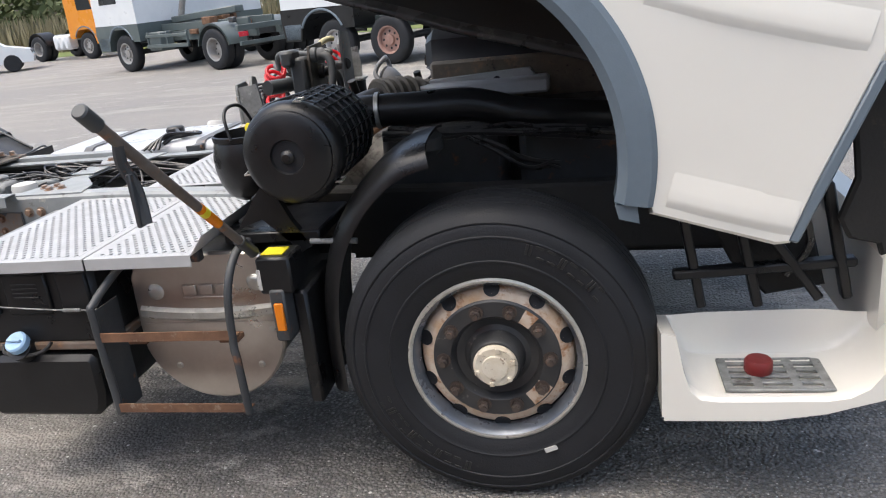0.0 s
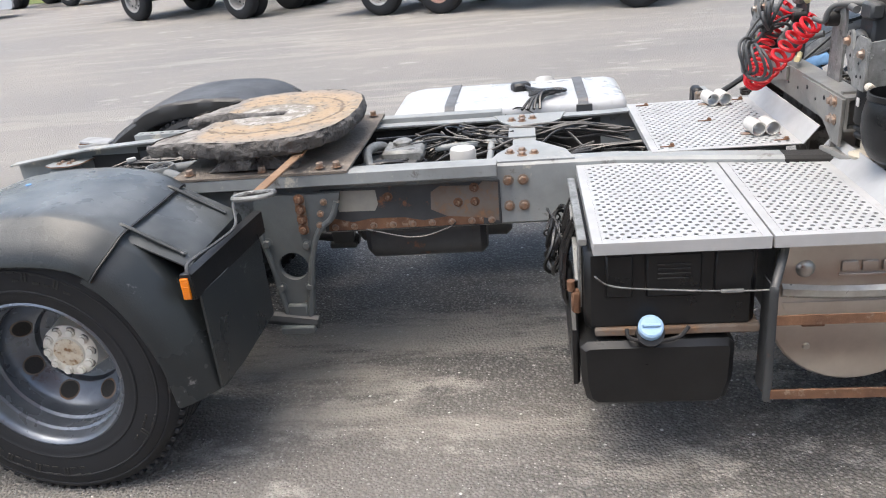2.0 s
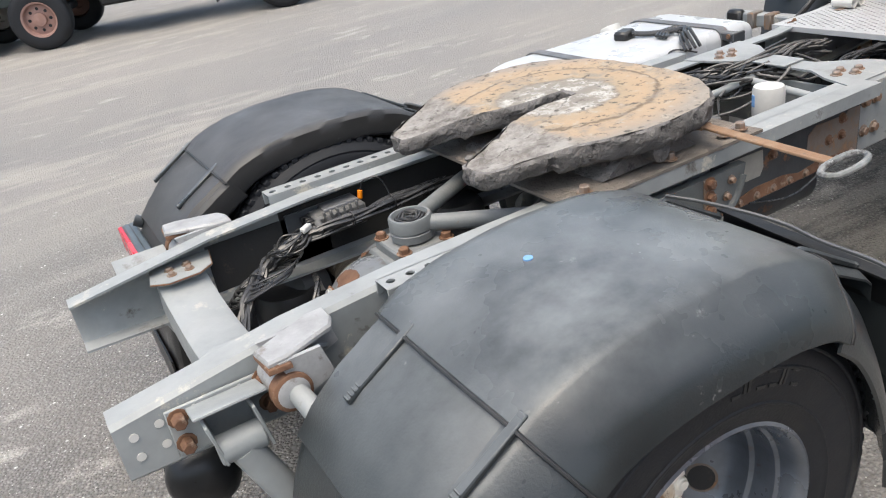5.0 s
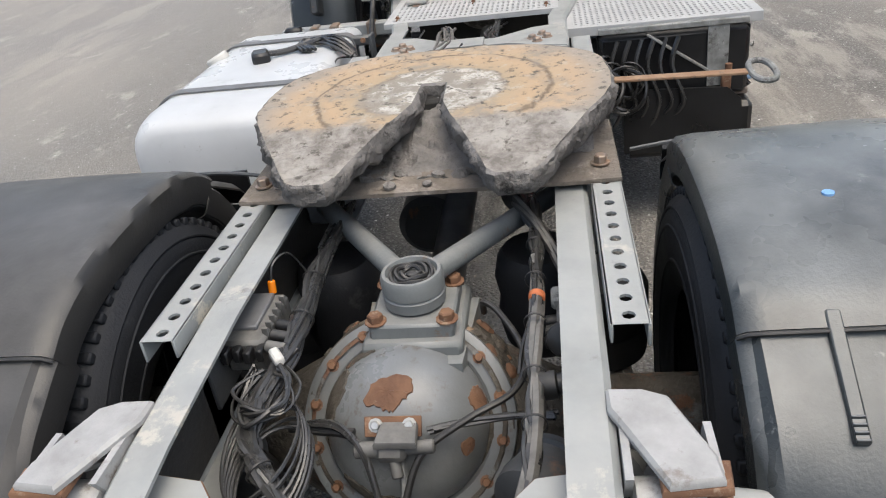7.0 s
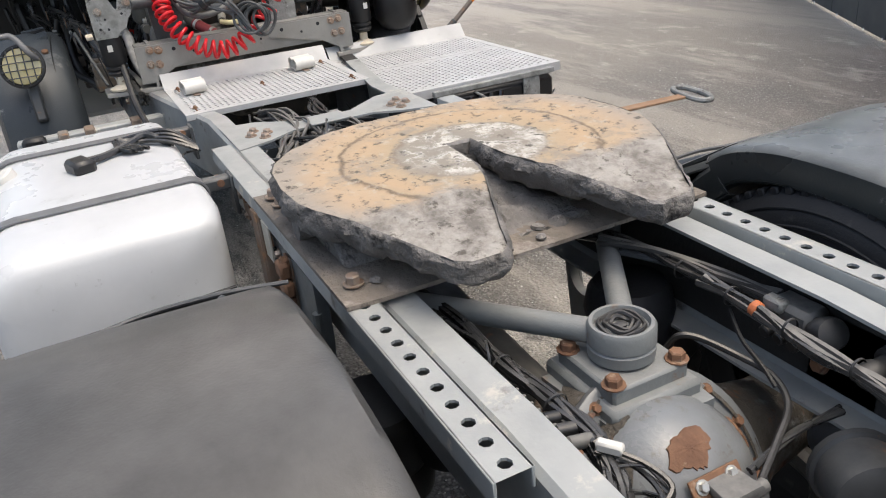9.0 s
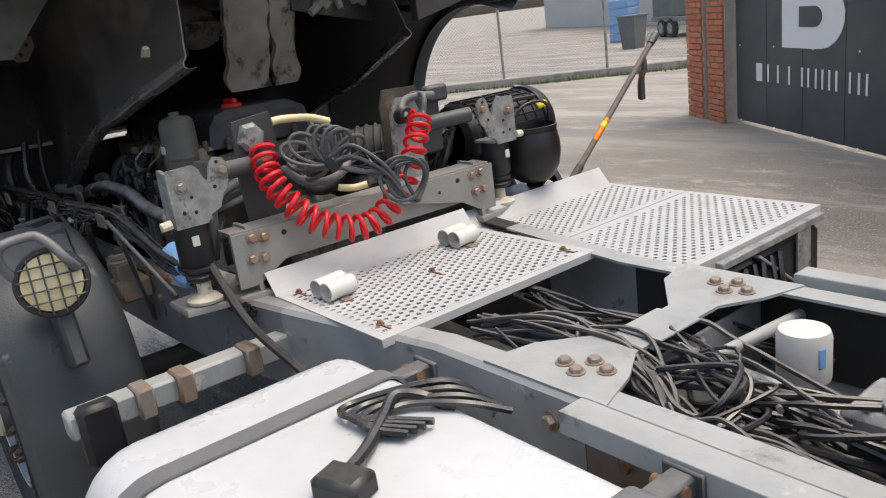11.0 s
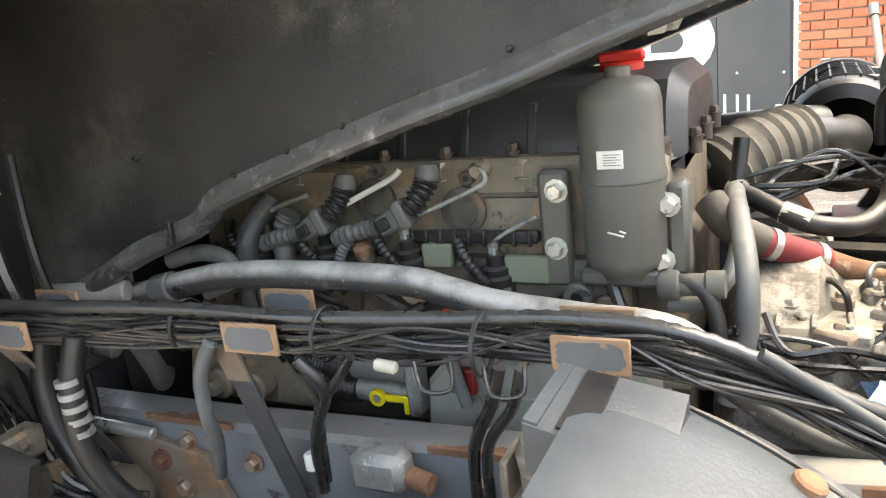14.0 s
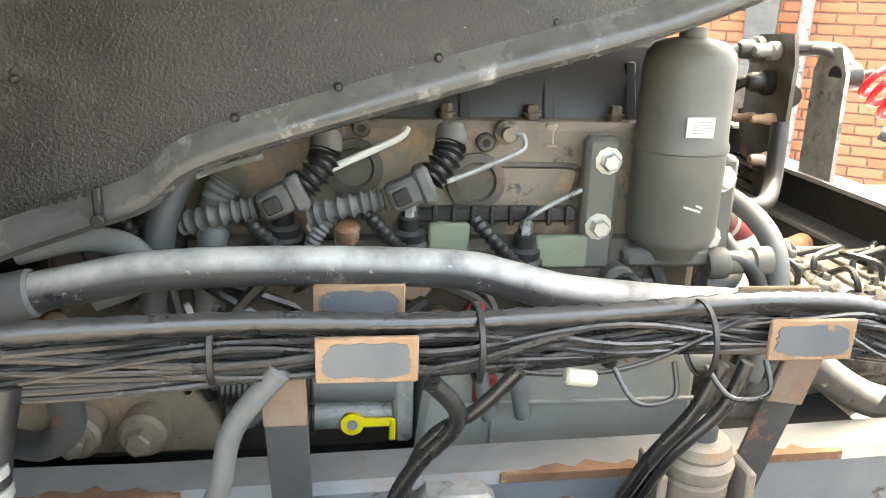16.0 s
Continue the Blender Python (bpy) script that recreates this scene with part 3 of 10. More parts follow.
    me.materials.append(material)
    for p in spots:
        ob = new(name, me)
        ob.parent, ob.location = parent, p


def solid(name, g, material, label, category, group="", kind=""):
    ob = new(name, g.mesh(name))
    ob.data.materials.append(material)
    return tagged(ob, label, category, group, kind)


def smooth(pts, k=6, closed=False):
    """A curve through points."""
    p = [Vector(q) for q in pts]
    n, out = len(p), []
    for i in range(n if closed else n - 1):
        a, b, c, d = (p[(i + j) % n] if closed else p[min(max(i + j, 0), n - 1)] for j in (-1, 0, 1, 2))
        for s in range(k):
            t = s / k
            out.append(0.5 * (2 * b + (c - a) * t + (2 * a - 5 * b + 4 * c - d) * t * t + (3 * b - a - 3 * c + d) * t ** 3))
    return out if closed else out + [p[-1]]


def coil(pts, radius, turns, k=14):
    """A helix round a curve through points."""
    line = smooth(pts, 24)
    m = turns * k
    out, u = [], (line[1] - line[0]).orthogonal().normalized()
    for i in range(m + 1):
        s = i / m * (len(line) - 1)
        a = min(int(s), len(line) - 2)
        p, t = line[a].lerp(line[a + 1], s - a), (line[a + 1] - line[a]).normalized()
        u = (u - t * u.dot(t)).normalized()
        w, an = t.cross(u), 2 * math.pi * i / k
        out.append(p + (u * math.cos(an) + w * math.sin(an)) * radius)
    return out


def arc(cx, cz, r, a0, a1, n):
    return [(cx + r * math.cos(radians(a0 + (a1 - a0) * i / n)), cz + r * math.sin(radians(a0 + (a1 - a0) * i / n))) for i in range(n + 1)]


# ---- ground ----
g = G()
g.grid([[(x, y, 0) for y in (-400, -60, -20, 0, 20, 60, 400)] for x in (-400, -60, -20, 0, 20, 60, 400)])
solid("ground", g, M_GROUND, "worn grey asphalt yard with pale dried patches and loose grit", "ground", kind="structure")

# ---- the truck: chassis ----
truck = thing("tractor_truck", "cream two-axle tractor truck with its cab tilted forward and bare chassis", "truck")


def rail_y(x):
    return float(np.interp(x, (2.1, 2.7, 3.2, 3.6, 4.1), (0.395, 0.50, 0.585, 0.597, 0.612)))


def rail_z(x):
    """Bottom and top of the rails along the truck."""
    xs = (-1.0, -0.55, -0.2, 0.3, 3.3, 3.9, 6)
    return float(np.interp(x, xs, (0.715, 0.70, 0.69, 0.685, 0.685, 0.675, 0.675))), float(np.interp(x, xs, (0.875, 0.935, 0.955, 0.955, 0.947, 0.930, 0.930)))


for s in (-1, 1):
    g = G()
    xs = [-0.99, -0.8, -0.55, -0.35, -0.2, 0.3, 1.0, 2.1, 2.4, 2.7, 3.25, 3.6, 4.3, 4.75]
    rows, t, fl = [], 0.008, 0.078
    for x in xs:
        y, (z0, z1) = rail_y(x), rail_z(x)
        sec = [(y - fl, z1), (y - 0.012, z1), (y, z1 - 0.012), (y, z0 + 0.012), (y - 0.012, z0), (y - fl, z0),
               (y - fl, z0 + t), (y - 0.014, z0 + t), (y - t, z0 + 0.02), (y - t, z1 - 0.02), (y - 0.014, z1 - t), (y - fl, z1 - t), (y - fl, z1)]
        rows.append([(x, s * yy, zz) for yy, zz in sec])
    g.grid(rows[:10])
    for r in (rows[0],):
        g.add(r[:-1], [(0, 1, 10, 11), (1, 2, 9, 10), (2, 3, 8, 9), (3, 4, 7, 8), (4, 5, 6, 7)])
    rail = part("chassis_rail", g, M_FRAME, truck, "blue-grey painted steel channel rail with chipped edges")
    part("rail_front_section", G().grid(rows[9:]), M_RAILBLUE if s > 0 else M_GRIMESHADE, rail, "dark blue-grey front section of the rail")
    # pale discs paint the bright ground that shows through open bolt holes
    for hx, hz in ((-0.95, 0.775), (-0.95, 0.83), (-0.89, 0.78), (-0.89, 0.838)):
        part("bolt_hole_sleeve", G().cyl((hx, s * 0.3955, hz), (hx, s * 0.3975, hz), 0.011, 12), M_PLASTWHITE, rail)
    # perforated mounting channel along the outside of the rail
    g = G()
    z = 0.972
    g.perf(-0.31, 0.30, *sorted((s * 0.403, s * 0.470)), z, 0.055, 0.067, 0.0125, 0.006, False)
    g.box((0.96, s * 0.4365, z - 0.003), (1.32, 0.067, 0.006), 0.002)
    g.box((0.655, s * 0.470, z - 0.024), (1.93, 0.006, 0.048), 0.002)
    g.box((0.655, s * 0.405, z - 0.02), (1.93, 0.006, 0.04), 0.002)
    part("perforated_channel", g, M_FRAME, truck, "pale grey drilled steel channel, scuffed")
    # rear hanger and lower side plates with rust
    g = G()
    g.box((1.25, s * 0.400, 0.79), (0.75, 0.008, 0.19), 0.002)
    sp = part("reinforcing_plate", g, M_FRAMEDARK, truck, "rust-stained grey reinforcing plate")
    bolts("plate_bolt", [(0.92 + i * 0.083, s * 0.404, 0.715) for i in range(9)], (0, s, 0), M_BOLT, sp, 0.011, 0.009)
    bolts("plate_bolt", [(x, s * 0.404, zz) for x, zz in ((1.45, 0.80), (1.52, 0.86), (1.52, 0.80), (1.16, 0.84))], (0, s, 0), M_RUST, sp)
    bolts("rail_bolt", [(x, s * 0.396, zz) for x, zz in ((1.72, 0.77), (1.72, 0.88), (1.66, 0.77), (1.66, 0.88))], (0, s, 0), M_BOLT, rail, 0.016, 0.014)
    # pale and rusty patches on the plate, grime and painted shade inside of the web
    part("pale_patch", G().prism([(0.945, 0.785), (1.10, 0.782), (1.115, 0.81), (1.11, 0.872), (0.955, 0.876), (0.94, 0.84)], "y", s * 0.403, s * 0.4065), M_PRIMER, sp)
    part("rust_strip", G().prism([(0.89, 0.70), (1.55, 0.70), (1.55, 0.728), (1.42, 0.742), (1.30, 0.727), (1.22, 0.745), (1.08, 0.748), (1.0, 0.735), (0.90, 0.76)], "y", s * 0.403, s * 0.4058), M_RUST, sp)
    part("rust_patch", G().prism([(1.335, 0.775), (1.40, 0.742), (1.55, 0.728), (1.615, 0.71), (1.618, 0.878), (1.555, 0.884), (1.54, 0.868), (1.38, 0.874), (1.34, 0.85)], "y", s * 0.403, s * 0.4062), M_RUSTY, sp)
    # thin black sheets: grime plus the shade inside the channel, as colour
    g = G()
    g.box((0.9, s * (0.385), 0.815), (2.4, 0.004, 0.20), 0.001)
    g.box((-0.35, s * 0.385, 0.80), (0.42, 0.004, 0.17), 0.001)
    part("inner_web", g, M_GRIMESHADE, rail, "inner rail web black with grime and painted shade")

# cross-members
g = G()
rows = []
for y in np.linspace(-0.31, 0.31, 13):
    dip = 0.055 * math.cos(y / 0.31 * math.pi / 2) ** 0.6
    rows.append([(-0.745, y, 0.77 - dip), (-0.74, y, 0.865 - dip), (-0.72, y, 0.875 - dip), (-0.61, y, 0.868 - dip), (-0.59, y, 0.858 - dip), (-0.58, y, 0.76 - dip)])
g.grid(rows, (0, 0, -0.006))
xm = part("rear_crossmember", g, M_FRAME, truck, "pale grey pressed steel cross-member with flaking rust")
for s in (-1, 1):
    top = [(-0.74, s * 0.383), (-0.55, s * 0.383), (-0.57, s * 0.27), (-0.615, s * 0.235), (-0.71, s * 0.235), (-0.76, s * 0.27)]
    g = G().prism(top, "z", 0.868, 0.877)
    gs = part("gusset_plate", g, M_FRAME, xm, "grey gusset plate with a rust-flaked edge")
    g = G().tube([(x, y, 0.873) for x, y in top[1:]], 0.003, 6)
    part("rust_edge", g, M_RUST, gs)
    bolts("gusset_bolt", [(x, s * y, 0.877) for x, y in ((-0.635, 0.285), (-0.69, 0.285), (-0.635, 0.325), (-0.69, 0.325))], (0, 0, 1), M_BOLT, gs, 0.011, 0.008)
g = G().lathe([(0.0, 0.0), (0.045, 0.006), (0.078, 0.022), (0.094, 0.05), (0.097, 0.07), (0.097, 0.40), (0.085, 0.44), (0.0, 0.46)], (-0.85, -0.33, 0.555), (0.25, 1, 0), 32, close=False)
ar = part("rear_reservoir", g, M_BLACK, truck, "dusty black air reservoir with a domed end")
for y in (-0.22, 0.0):
    part("tank_strap", G().lathe([(0.098, 0.0), (0.101, 0.002), (0.101, 0.026), (0.098, 0.028)], (-0.85 + 0.25 * (y + 0.33), y, 0.555), (0.25, 1, 0), 32, close=False), M_FRAMEDARK, ar)
g = G()
for x in (1.70,):
    g.box((x, 0, 0.80), (0.012, 0.76, 0.20), 0.003)
    g.prism([(1.58, 0.385), (1.93, 0.385), (1.90, 0.25), (1.78, 0.10), (1.78, -0.10), (1.90, -0.25), (1.93, -0.385), (1.58, -0.385), (1.62, -0.26), (1.68, -0.16), (1.68, 0.16), (1.62, 0.26)], "z", 0.948, 0.956)
xm = part("middle_crossmember", g, M_FRAME, truck, "grey gusseted cross-member with bolted corners")
for s in (-1, 1):
    bolts("corner_bolt", [(x, s * y, 0.956) for x, y in ((1.67, 0.27), (1.72, 0.31), (1.72, 0.25), (1.77, 0.29))], (0, 0, 1), M_BOLT, xm, 0.015, 0.012)
part("valve_cover_plate", G().box((1.72, 0.02, 0.962), (0.12, 0.15, 0.006), 0.002), M_FRAME, xm)

# ---- wheels ----


def ring(r, h):
    return [(r - 0.005, h), (r - 0.002, h - 0.003), (r + 0.002, h - 0.003), (r + 0.005, h)]


HALF = [(0.276, -0.122), (0.288, -0.137), (0.33, -0.147)] + ring(0.345, -0.149) + [(0.40, -0.155)] + ring(0.425, -0.1545) + [(0.455, -0.152)] + ring(0.468, -0.147) + [(0.488, -0.138), (0.507, -0.112), (0.512, -0.079), (0.503, -0.078), (0.503, -0.072), (0.5125, -0.071), (0.513, -0.032), (0.504, -0.031), (0.504, -0.025), (0.513, -0.024)]
TYRE_MESH = G().lathe(HALF + [(r, -h) for r, h in HALF[::-1]], (0, 0, 0), (0, 1, 0), 72, close=False).mesh("tyre")
TYRE_MESH.materials.append(M_TYRE)
BLOCK_MESH = G().box((0, 0, 0), (0.022, 0.042, 0.024), 0.004).mesh("tread_block")
BLOCK_MESH.materials.append(M_TYRE)


def tyre(parent, tread):
    t = new("tyre", TYRE_MESH)
    t.parent = parent
    if tread:
        for i in range(72):
            R = Matrix.Rotation(2 * math.pi * i / 72, 4, "Y")
            for sg in (-1, 1):
                o = new("tread_block", BLOCK_MESH)
                o.parent = t
                o.matrix_local = R @ Matrix.Translation((0.503, sg * 0.108, 0))
    return t


def sidewall_marks(t, s, r, groups):
    """Raised blocks where the tyre carries its lettering."""
    for a0, n in groups:
        for i in range(n):
            a = radians(a0 + i * 5.2)
            R = Matrix.Rotation(-a, 3, "Y")
            for k in (-1, 1):
                g = G().box(R @ Vector((r + 0.016 * k * (i % 3 != 1), s * 0.1555, 0.006 * k)), (0.034 if i % 3 == 1 else 0.008, 0.003, 0.008 if i % 3 == 1 else 0.024), 0.001, R)
                part("sidewall_bar", g, M_HOSE, t)


def front_wheel(s):
    w = new("front_wheel")
    w.parent, w.location = truck, (3.80, s * 1.015, 0.51)
    w["label"] = "front wheel with a worn smooth tyre and rusty rim"
    t = tyre(w, False)
    sidewall_marks(t, s, 0.40, ((35, 8), (200, 11)))
    part("rim_edge", G().lathe([(0.272, 0.139), (0.280, 0.142), (0.287, 0.139), (0.287, 0.131)], (0, 0, 0), (0, s, 0), 64, close=False), M_CHROME, w, "bright worn rim edge")
    g = G()
    g.lathe([(0.252, 0.09), (0.258, 0.122), (0.274, 0.140), (0.286, 0.137), (0.286, 0.128), (0.270, 0.118), (0.262, 0.09), (0.262, -0.12), (0.286, -0.135)], (0, 0, 0), (0, s, 0), 64, close=False)
    rim = part("rim", g, M_RIM, w, "scratched grey steel rim")
    g = G()
    holes = 10
    n = 80
    rows = []
    for r, h in ((0.256, 0.02), (0.254, 0.055), (0.250, 0.080), (0.240, 0.100), (0.224, 0.112), (0.204, 0.115)):
        rows.append([(r * math.cos(2 * math.pi * i / n), s * h, r * math.sin(2 * math.pi * i / n)) for i in range(n + 1)])
    g.grid(rows)
    part("rusty_disc", g, M_RIMRUST, w, "rust-streaked wheel disc with hand holes")
    for i in range(holes):
        a = 2 * math.pi * (i + 0.5) / holes
        g = G()
        R = Matrix.Rotation(-a, 3, "Y")
        ax = (R @ Vector((0.5, 0, 0))) + Vector((0, s * 0.87, 0))
        c = R @ Vector((0.2375, 0, 0)) + Vector((0, s * 0.1030, 0))
        g.lathe([(0.0, 0.0), (0.026, 0.0), (0.026, 0.003), (0.021, 0.001)], c, ax, 16)
        part("hand_hole", g, M_TYRE, w)
    g = G()
    g.lathe([(0.206, 0.105), (0.206, 0.118), (0.200, 0.123), (0.150, 0.123), (0.142, 0.116), (0.134, 0.095), (0.108, 0.088), (0.092, 0.095), (0.084, 0.115), (0.082, 0.150), (0.076, 0.158), (0.0, 0.158)], (0, 0, 0), (0, s, 0), 48, close=False)
    hub = part("hub", g, M_RIMBLACK, w, "black painted hub with chipped paint")
    g = G().lathe([(0.070, 0.150), (0.071, 0.168), (0.064, 0.178), (0.042, 0.178), (0.039, 0.184), (0.0, 0.185)], (0, 0, 0), (0, s, 0), 32, close=False)
    part("hub_cap", g, M_CREAM, hub, "cream-coloured hub cap")
    for i in range(10):
        a = 2 * math.pi * i / 10
        c = Vector((0.172 * math.cos(a), s * 0.123, 0.172 * math.sin(a)))
        g = G().cyl(c, c + Vector((0, s * 0.004, 0)), 0.024, 16)
        g.lathe([(0.017, 0.004), (0.017, 0.026), (0.014, 0.028)], c, (0, s, 0), 6)
        g.cyl(c + Vector((0, s * 0.026, 0)), c + Vector((0, s * 0.036, 0)), 0.010, 10)
        part("wheel_nut", g, M_NUT, hub)
    # rust and bare primer on the flange, a notched ring on the hub cap
    for a0, da in ((-0.75, 0.22), (0.9, 0.12)):
        g = G().grid([[(r * math.cos(a), s * 0.1238, r * math.sin(a)) for r in (0.150, 0.175, 0.200)] for a in np.linspace(a0 - da, a0 + da, 8)], (0, s * 0.001, 0))
        part("rust_patch", g, M_RIMRUST, hub)
    for i in range(6):
        a = i * math.pi / 3 + 0.3
        part("cap_lug", G().box((0.060 * math.cos(a), s * 0.180, 0.060 * math.sin(a)), (0.016, 0.008, 0.016), 0.003), M_CREAM, hub)
    return w


def rear_wheel(s):
    w = new("rear_dual_wheel")
    w.parent, w.location = truck, (0, s * 1.06, 0.51)
    w["label"] = "dual rear wheel with deep grey dished rim and cream hub"
    for y in (0.0, -0.335):
        t = tyre(w, True)
        t.location = (0, s * y, 0)
        if y == 0.0:
            sidewall_marks(t, s, 0.405, ((60, 6), (215, 13), (320, 4)))
    g = G()
    g.lathe([(0.302, 0.128), (0.302, 0.137), (0.290, 0.143), (0.280, 0.136), (0.272, 0.115), (0.270, 0.085), (0.262, 0.078), (0.265, 0.050), (0.264, 0.020), (0.255, 0.012), (0.258, -0.010), (0.256, -0.035), (0.246, -0.050), (0.238, -0.058), (0.186, -0.104), (0.176, -0.106), (0.168, -0.130), (0.14, -0.140), (0.09, -0.140)], (0, 0, 0), (0, s, 0), 64, close=False)
    rim = part("rim", g, M_RIM, w, "blue-grey deep dish steel rim")
    for i in range(8):
        a = 2 * math.pi * (i + 0.5) / 8
        c = Vector((0.212 * math.cos(a), s * -0.081, 0.212 * math.sin(a)))
        ax = Vector((-0.88 * math.cos(a), s, -0.88 * math.sin(a)))
        part("hand_hole", G().lathe([(0.0, 0.001), (0.034, 0.001), (0.034, 0.002), (0.0, 0.002)], c, ax, 18), M_GRIMESHADE, rim)
        part("hole_edge", G().lathe([(0.034, 0.0), (0.034, 0.004), (0.038, 0.003), (0.042, 0.0)], c, ax, 18), M_RUSTY, rim)
    g = G()
    g.lathe([(0.118, -0.140), (0.110, -0.09), (0.107, -0.060), (0.107, -0.046), (0.100, -0.040), (0.062, -0.037), (0.058, -0.030), (0.035, -0.027), (0.0, -0.025)], (0, 0, 0), (0, s, 0), 40, close=False)
    hub = part("hub", g, M_HUBWHITE, w, "cream hub flange spotted with rust and grease")
    part("hub_centre", G().lathe([(0.060, -0.0365), (0.057, -0.029), (0.035, -0.026), (0.0, -0.024)], (0, 0, 0), (0, s, 0), 32, close=False), M_HUBRUST, hub, "rust-stained hub centre")
    for i in range(10):
        a = 2 * math.pi * i / 10
        c = Vector((0.084 * math.cos(a), s * -0.040, 0.084 * math.sin(a)))
        part("hub_bolt", G().lathe([(0.0185, 0.0), (0.0175, 0.006), (0.0135, 0.009), (0.013, 0.014), (0.0, 0.015)], c, (0, s, 0), 16, close=False), M_HUBWHITE, hub)
        # dark arc modelled beside each bolt as its contact shadow
        part("bolt_shadow_gap", G().tube([c + Vector((0.020 * math.cos(b), s * 0.0008, 0.020 * math.sin(b))) for b in np.linspace(a - 0.9, a + 0.9, 8)], 0.0016, 5), M_GRIMESHADE, hub)
    return w


for s in (-1, 1):
    front_wheel(s)
    rear_wheel(s)
# balance tag on the front tyre
part("paper_tag", G().box((3.957, -1.172, 0.199), (0.042, 0.003, 0.017), 0.001, Matrix.Rotation(radians(-22), 3, "Y")), M_PLASTWHITE, truck)

# ---- axles and suspension at the rear ----
DC, DA, DU = Vector((-0.06, 0.02, 0.555)), Vector((-0.80, 0.0, 0.60)), Vector((0.60, 0.0, 0.80))


def dome_point(a, ph, k=0.0):
    """A point of the axle's end cover: a from its pole, ph round it, k proud of it."""
    n = DA * math.cos(a) * 1.2 + (Vector((0, 1, 0)) * math.cos(ph) + DU * math.sin(ph)) * math.sin(a)
    return DC + DA * (0.135 + 0.150 * math.cos(a)) + (Vector((0, 1, 0)) * math.cos(ph) + DU * math.sin(ph)) * (0.178 * math.sin(a)) + n.normalized() * k


g = G()
g.cyl((0, -0.75, 0.51), (0, 0.75, 0.51), 0.085, 20)
g.lathe([(0.10, -0.20)] + [(0.262 * math.cos(b), 0.262 * math.sin(b)) for b in np.linspace(-0.6, 0.62, 12)] + [(0.205, 0.154)], DC, DA, 44, close=False)
for s in (-1, 1):
    g.lathe([(0.205, 0.0), (0.17, 0.10), (0.12, 0.20), (0.095, 0.34)], DC + Vector((0.02, s * 0.12, -0.03)), (0, s, 0), 24, close=False)
ax = part("rear_axle", g, M_AXLECRUST, truck, "grey axle casing crusted with brown oily grime")
g = G().lathe([(0.232, 0.118), (0.236, 0.126), (0.234, 0.142), (0.222, 0.148), (0.186, 0.147), (0.178, 0.140)] + [(0.178 * math.sin(a), 0.135 + 0.150 * math.cos(a)) for a in np.linspace(1.52, 0.02, 14)], DC, DA, 48, close=False)
dm = part("end_cover", g, M_DIFF, ax, "domed grey end cover with a bolted flange")
bolts("cover_bolt", [DC + DA * 0.146 + (Vector((0, 1, 0)) * math.cos(a) + DU * math.sin(a)) * 0.208 for a in np.linspace(0.2, 2 * math.pi + 0.2, 14, endpoint=False)], DA, M_RUST, dm, 0.010, 0.010)
g = G()
g.box((0.0, 0.0, 0.785), (0.24, 0.22, 0.04), 0.010)
g.box((0.0, 0.0, 0.818), (0.19, 0.185, 0.038), 0.006)
g.prism([(-0.15, -0.11), (0.10, -0.13), (0.10, 0.13), (-0.15, 0.11)], "z", 0.735, 0.775)
seat = part("ball_joint_seat", g, M_ROD, truck, "grey cast seat of the V-rod joint")
for x in (-0.075, 0.075):
    for y in (-0.078, 0.078):
        part("seat_bolt", G().bolt((x, y, 0.837), (0, 0, 1), 0.017, 0.018), M_RUST, seat)
g = G()
g.lathe([(0.052, 0.0), (0.068, 0.006), (0.070, 0.03), (0.066, 0.034), (0.070, 0.038), (0.070, 0.072), (0.065, 0.080), (0.058, 0.080), (0.054, 0.068), (0.0, 0.068)], (0, 0, 0.838), (0, 0, 1), 40)
for s in (-1, 1):
    g.cyl((0.04, s * 0.035, 0.885), (0.50, s * 0.335, 0.855), 0.027, 16)
    g.box((0.52, s * 0.35, 0.85), (0.09, 0.07, 0.10), 0.01)
vr = part("v_rod", g, M_ROD, truck, "grey V-shaped axle control rod with a round ball joint")
g = G()
for r, z in ((0.046, 0.91), (0.034, 0.913), (0.022, 0.912)):
    g.tube([(r * math.cos(a), r * math.sin(a), z + 0.004 * math.sin(3 * a + r * 90)) for a in np.linspace(0, 2 * math.pi, 24, endpoint=False)], 0.005, 6, True)
g.lathe([(0.012, 0), (0.012, 0.004), (0.008, 0.006)], (0, 0, 0.907), (0, 0, 1), 12)
part("joint_snap_ring", g, M_HOSE, vr)
# dark ends of the prop shaft yoke and black air bellows beside the axle casing
for s in (-1, 1):
    g = G().lathe([(0.0, 0.0), (0.08, 0.0), (0.10, 0.03), (0.115, 0.10), (0.105, 0.16), (0.115, 0.22), (0.105, 0.27), (0.09, 0.29), (0.0, 0.29)], (0.30, s * 0.265, 0.50), (0, 0, 1), 28, close=False)
    part("air_bellows", g, M_TYRE, truck, "black rubber air bellows")
# flaking rust and grime on the dome
rp = random.Random(21)


def dome_patch(name, a0, ph0, ra, rph, material, label):
    rings = []
    raw = [rp.uniform(0.45, 1.35) for _ in range(40)]
    out = [sum(raw[(i + k) % 40] * w for k, w in ((-3, 0.08), (-2, 0.12), (-1, 0.15), (0, 0.34), (1, 0.15), (2, 0.10), (3, 0.06))) for i in range(40)]
    for t, k in ((0.0, 0.003), (0.35, 0.004), (0.7, 0.004), (0.96, 0.003), (1.0, -0.001)):
        rings.append([dome_point(max(a0 + ra * t * out[i % 40] * math.sin(i * math.pi / 20), 0.02), ph0 + rph * t * out[i % 40] * math.cos(i * math.pi / 20), k + 0.0015 * rp.random()) for i in range(41)])
    part(name, G().grid(rings), material, ax, label)


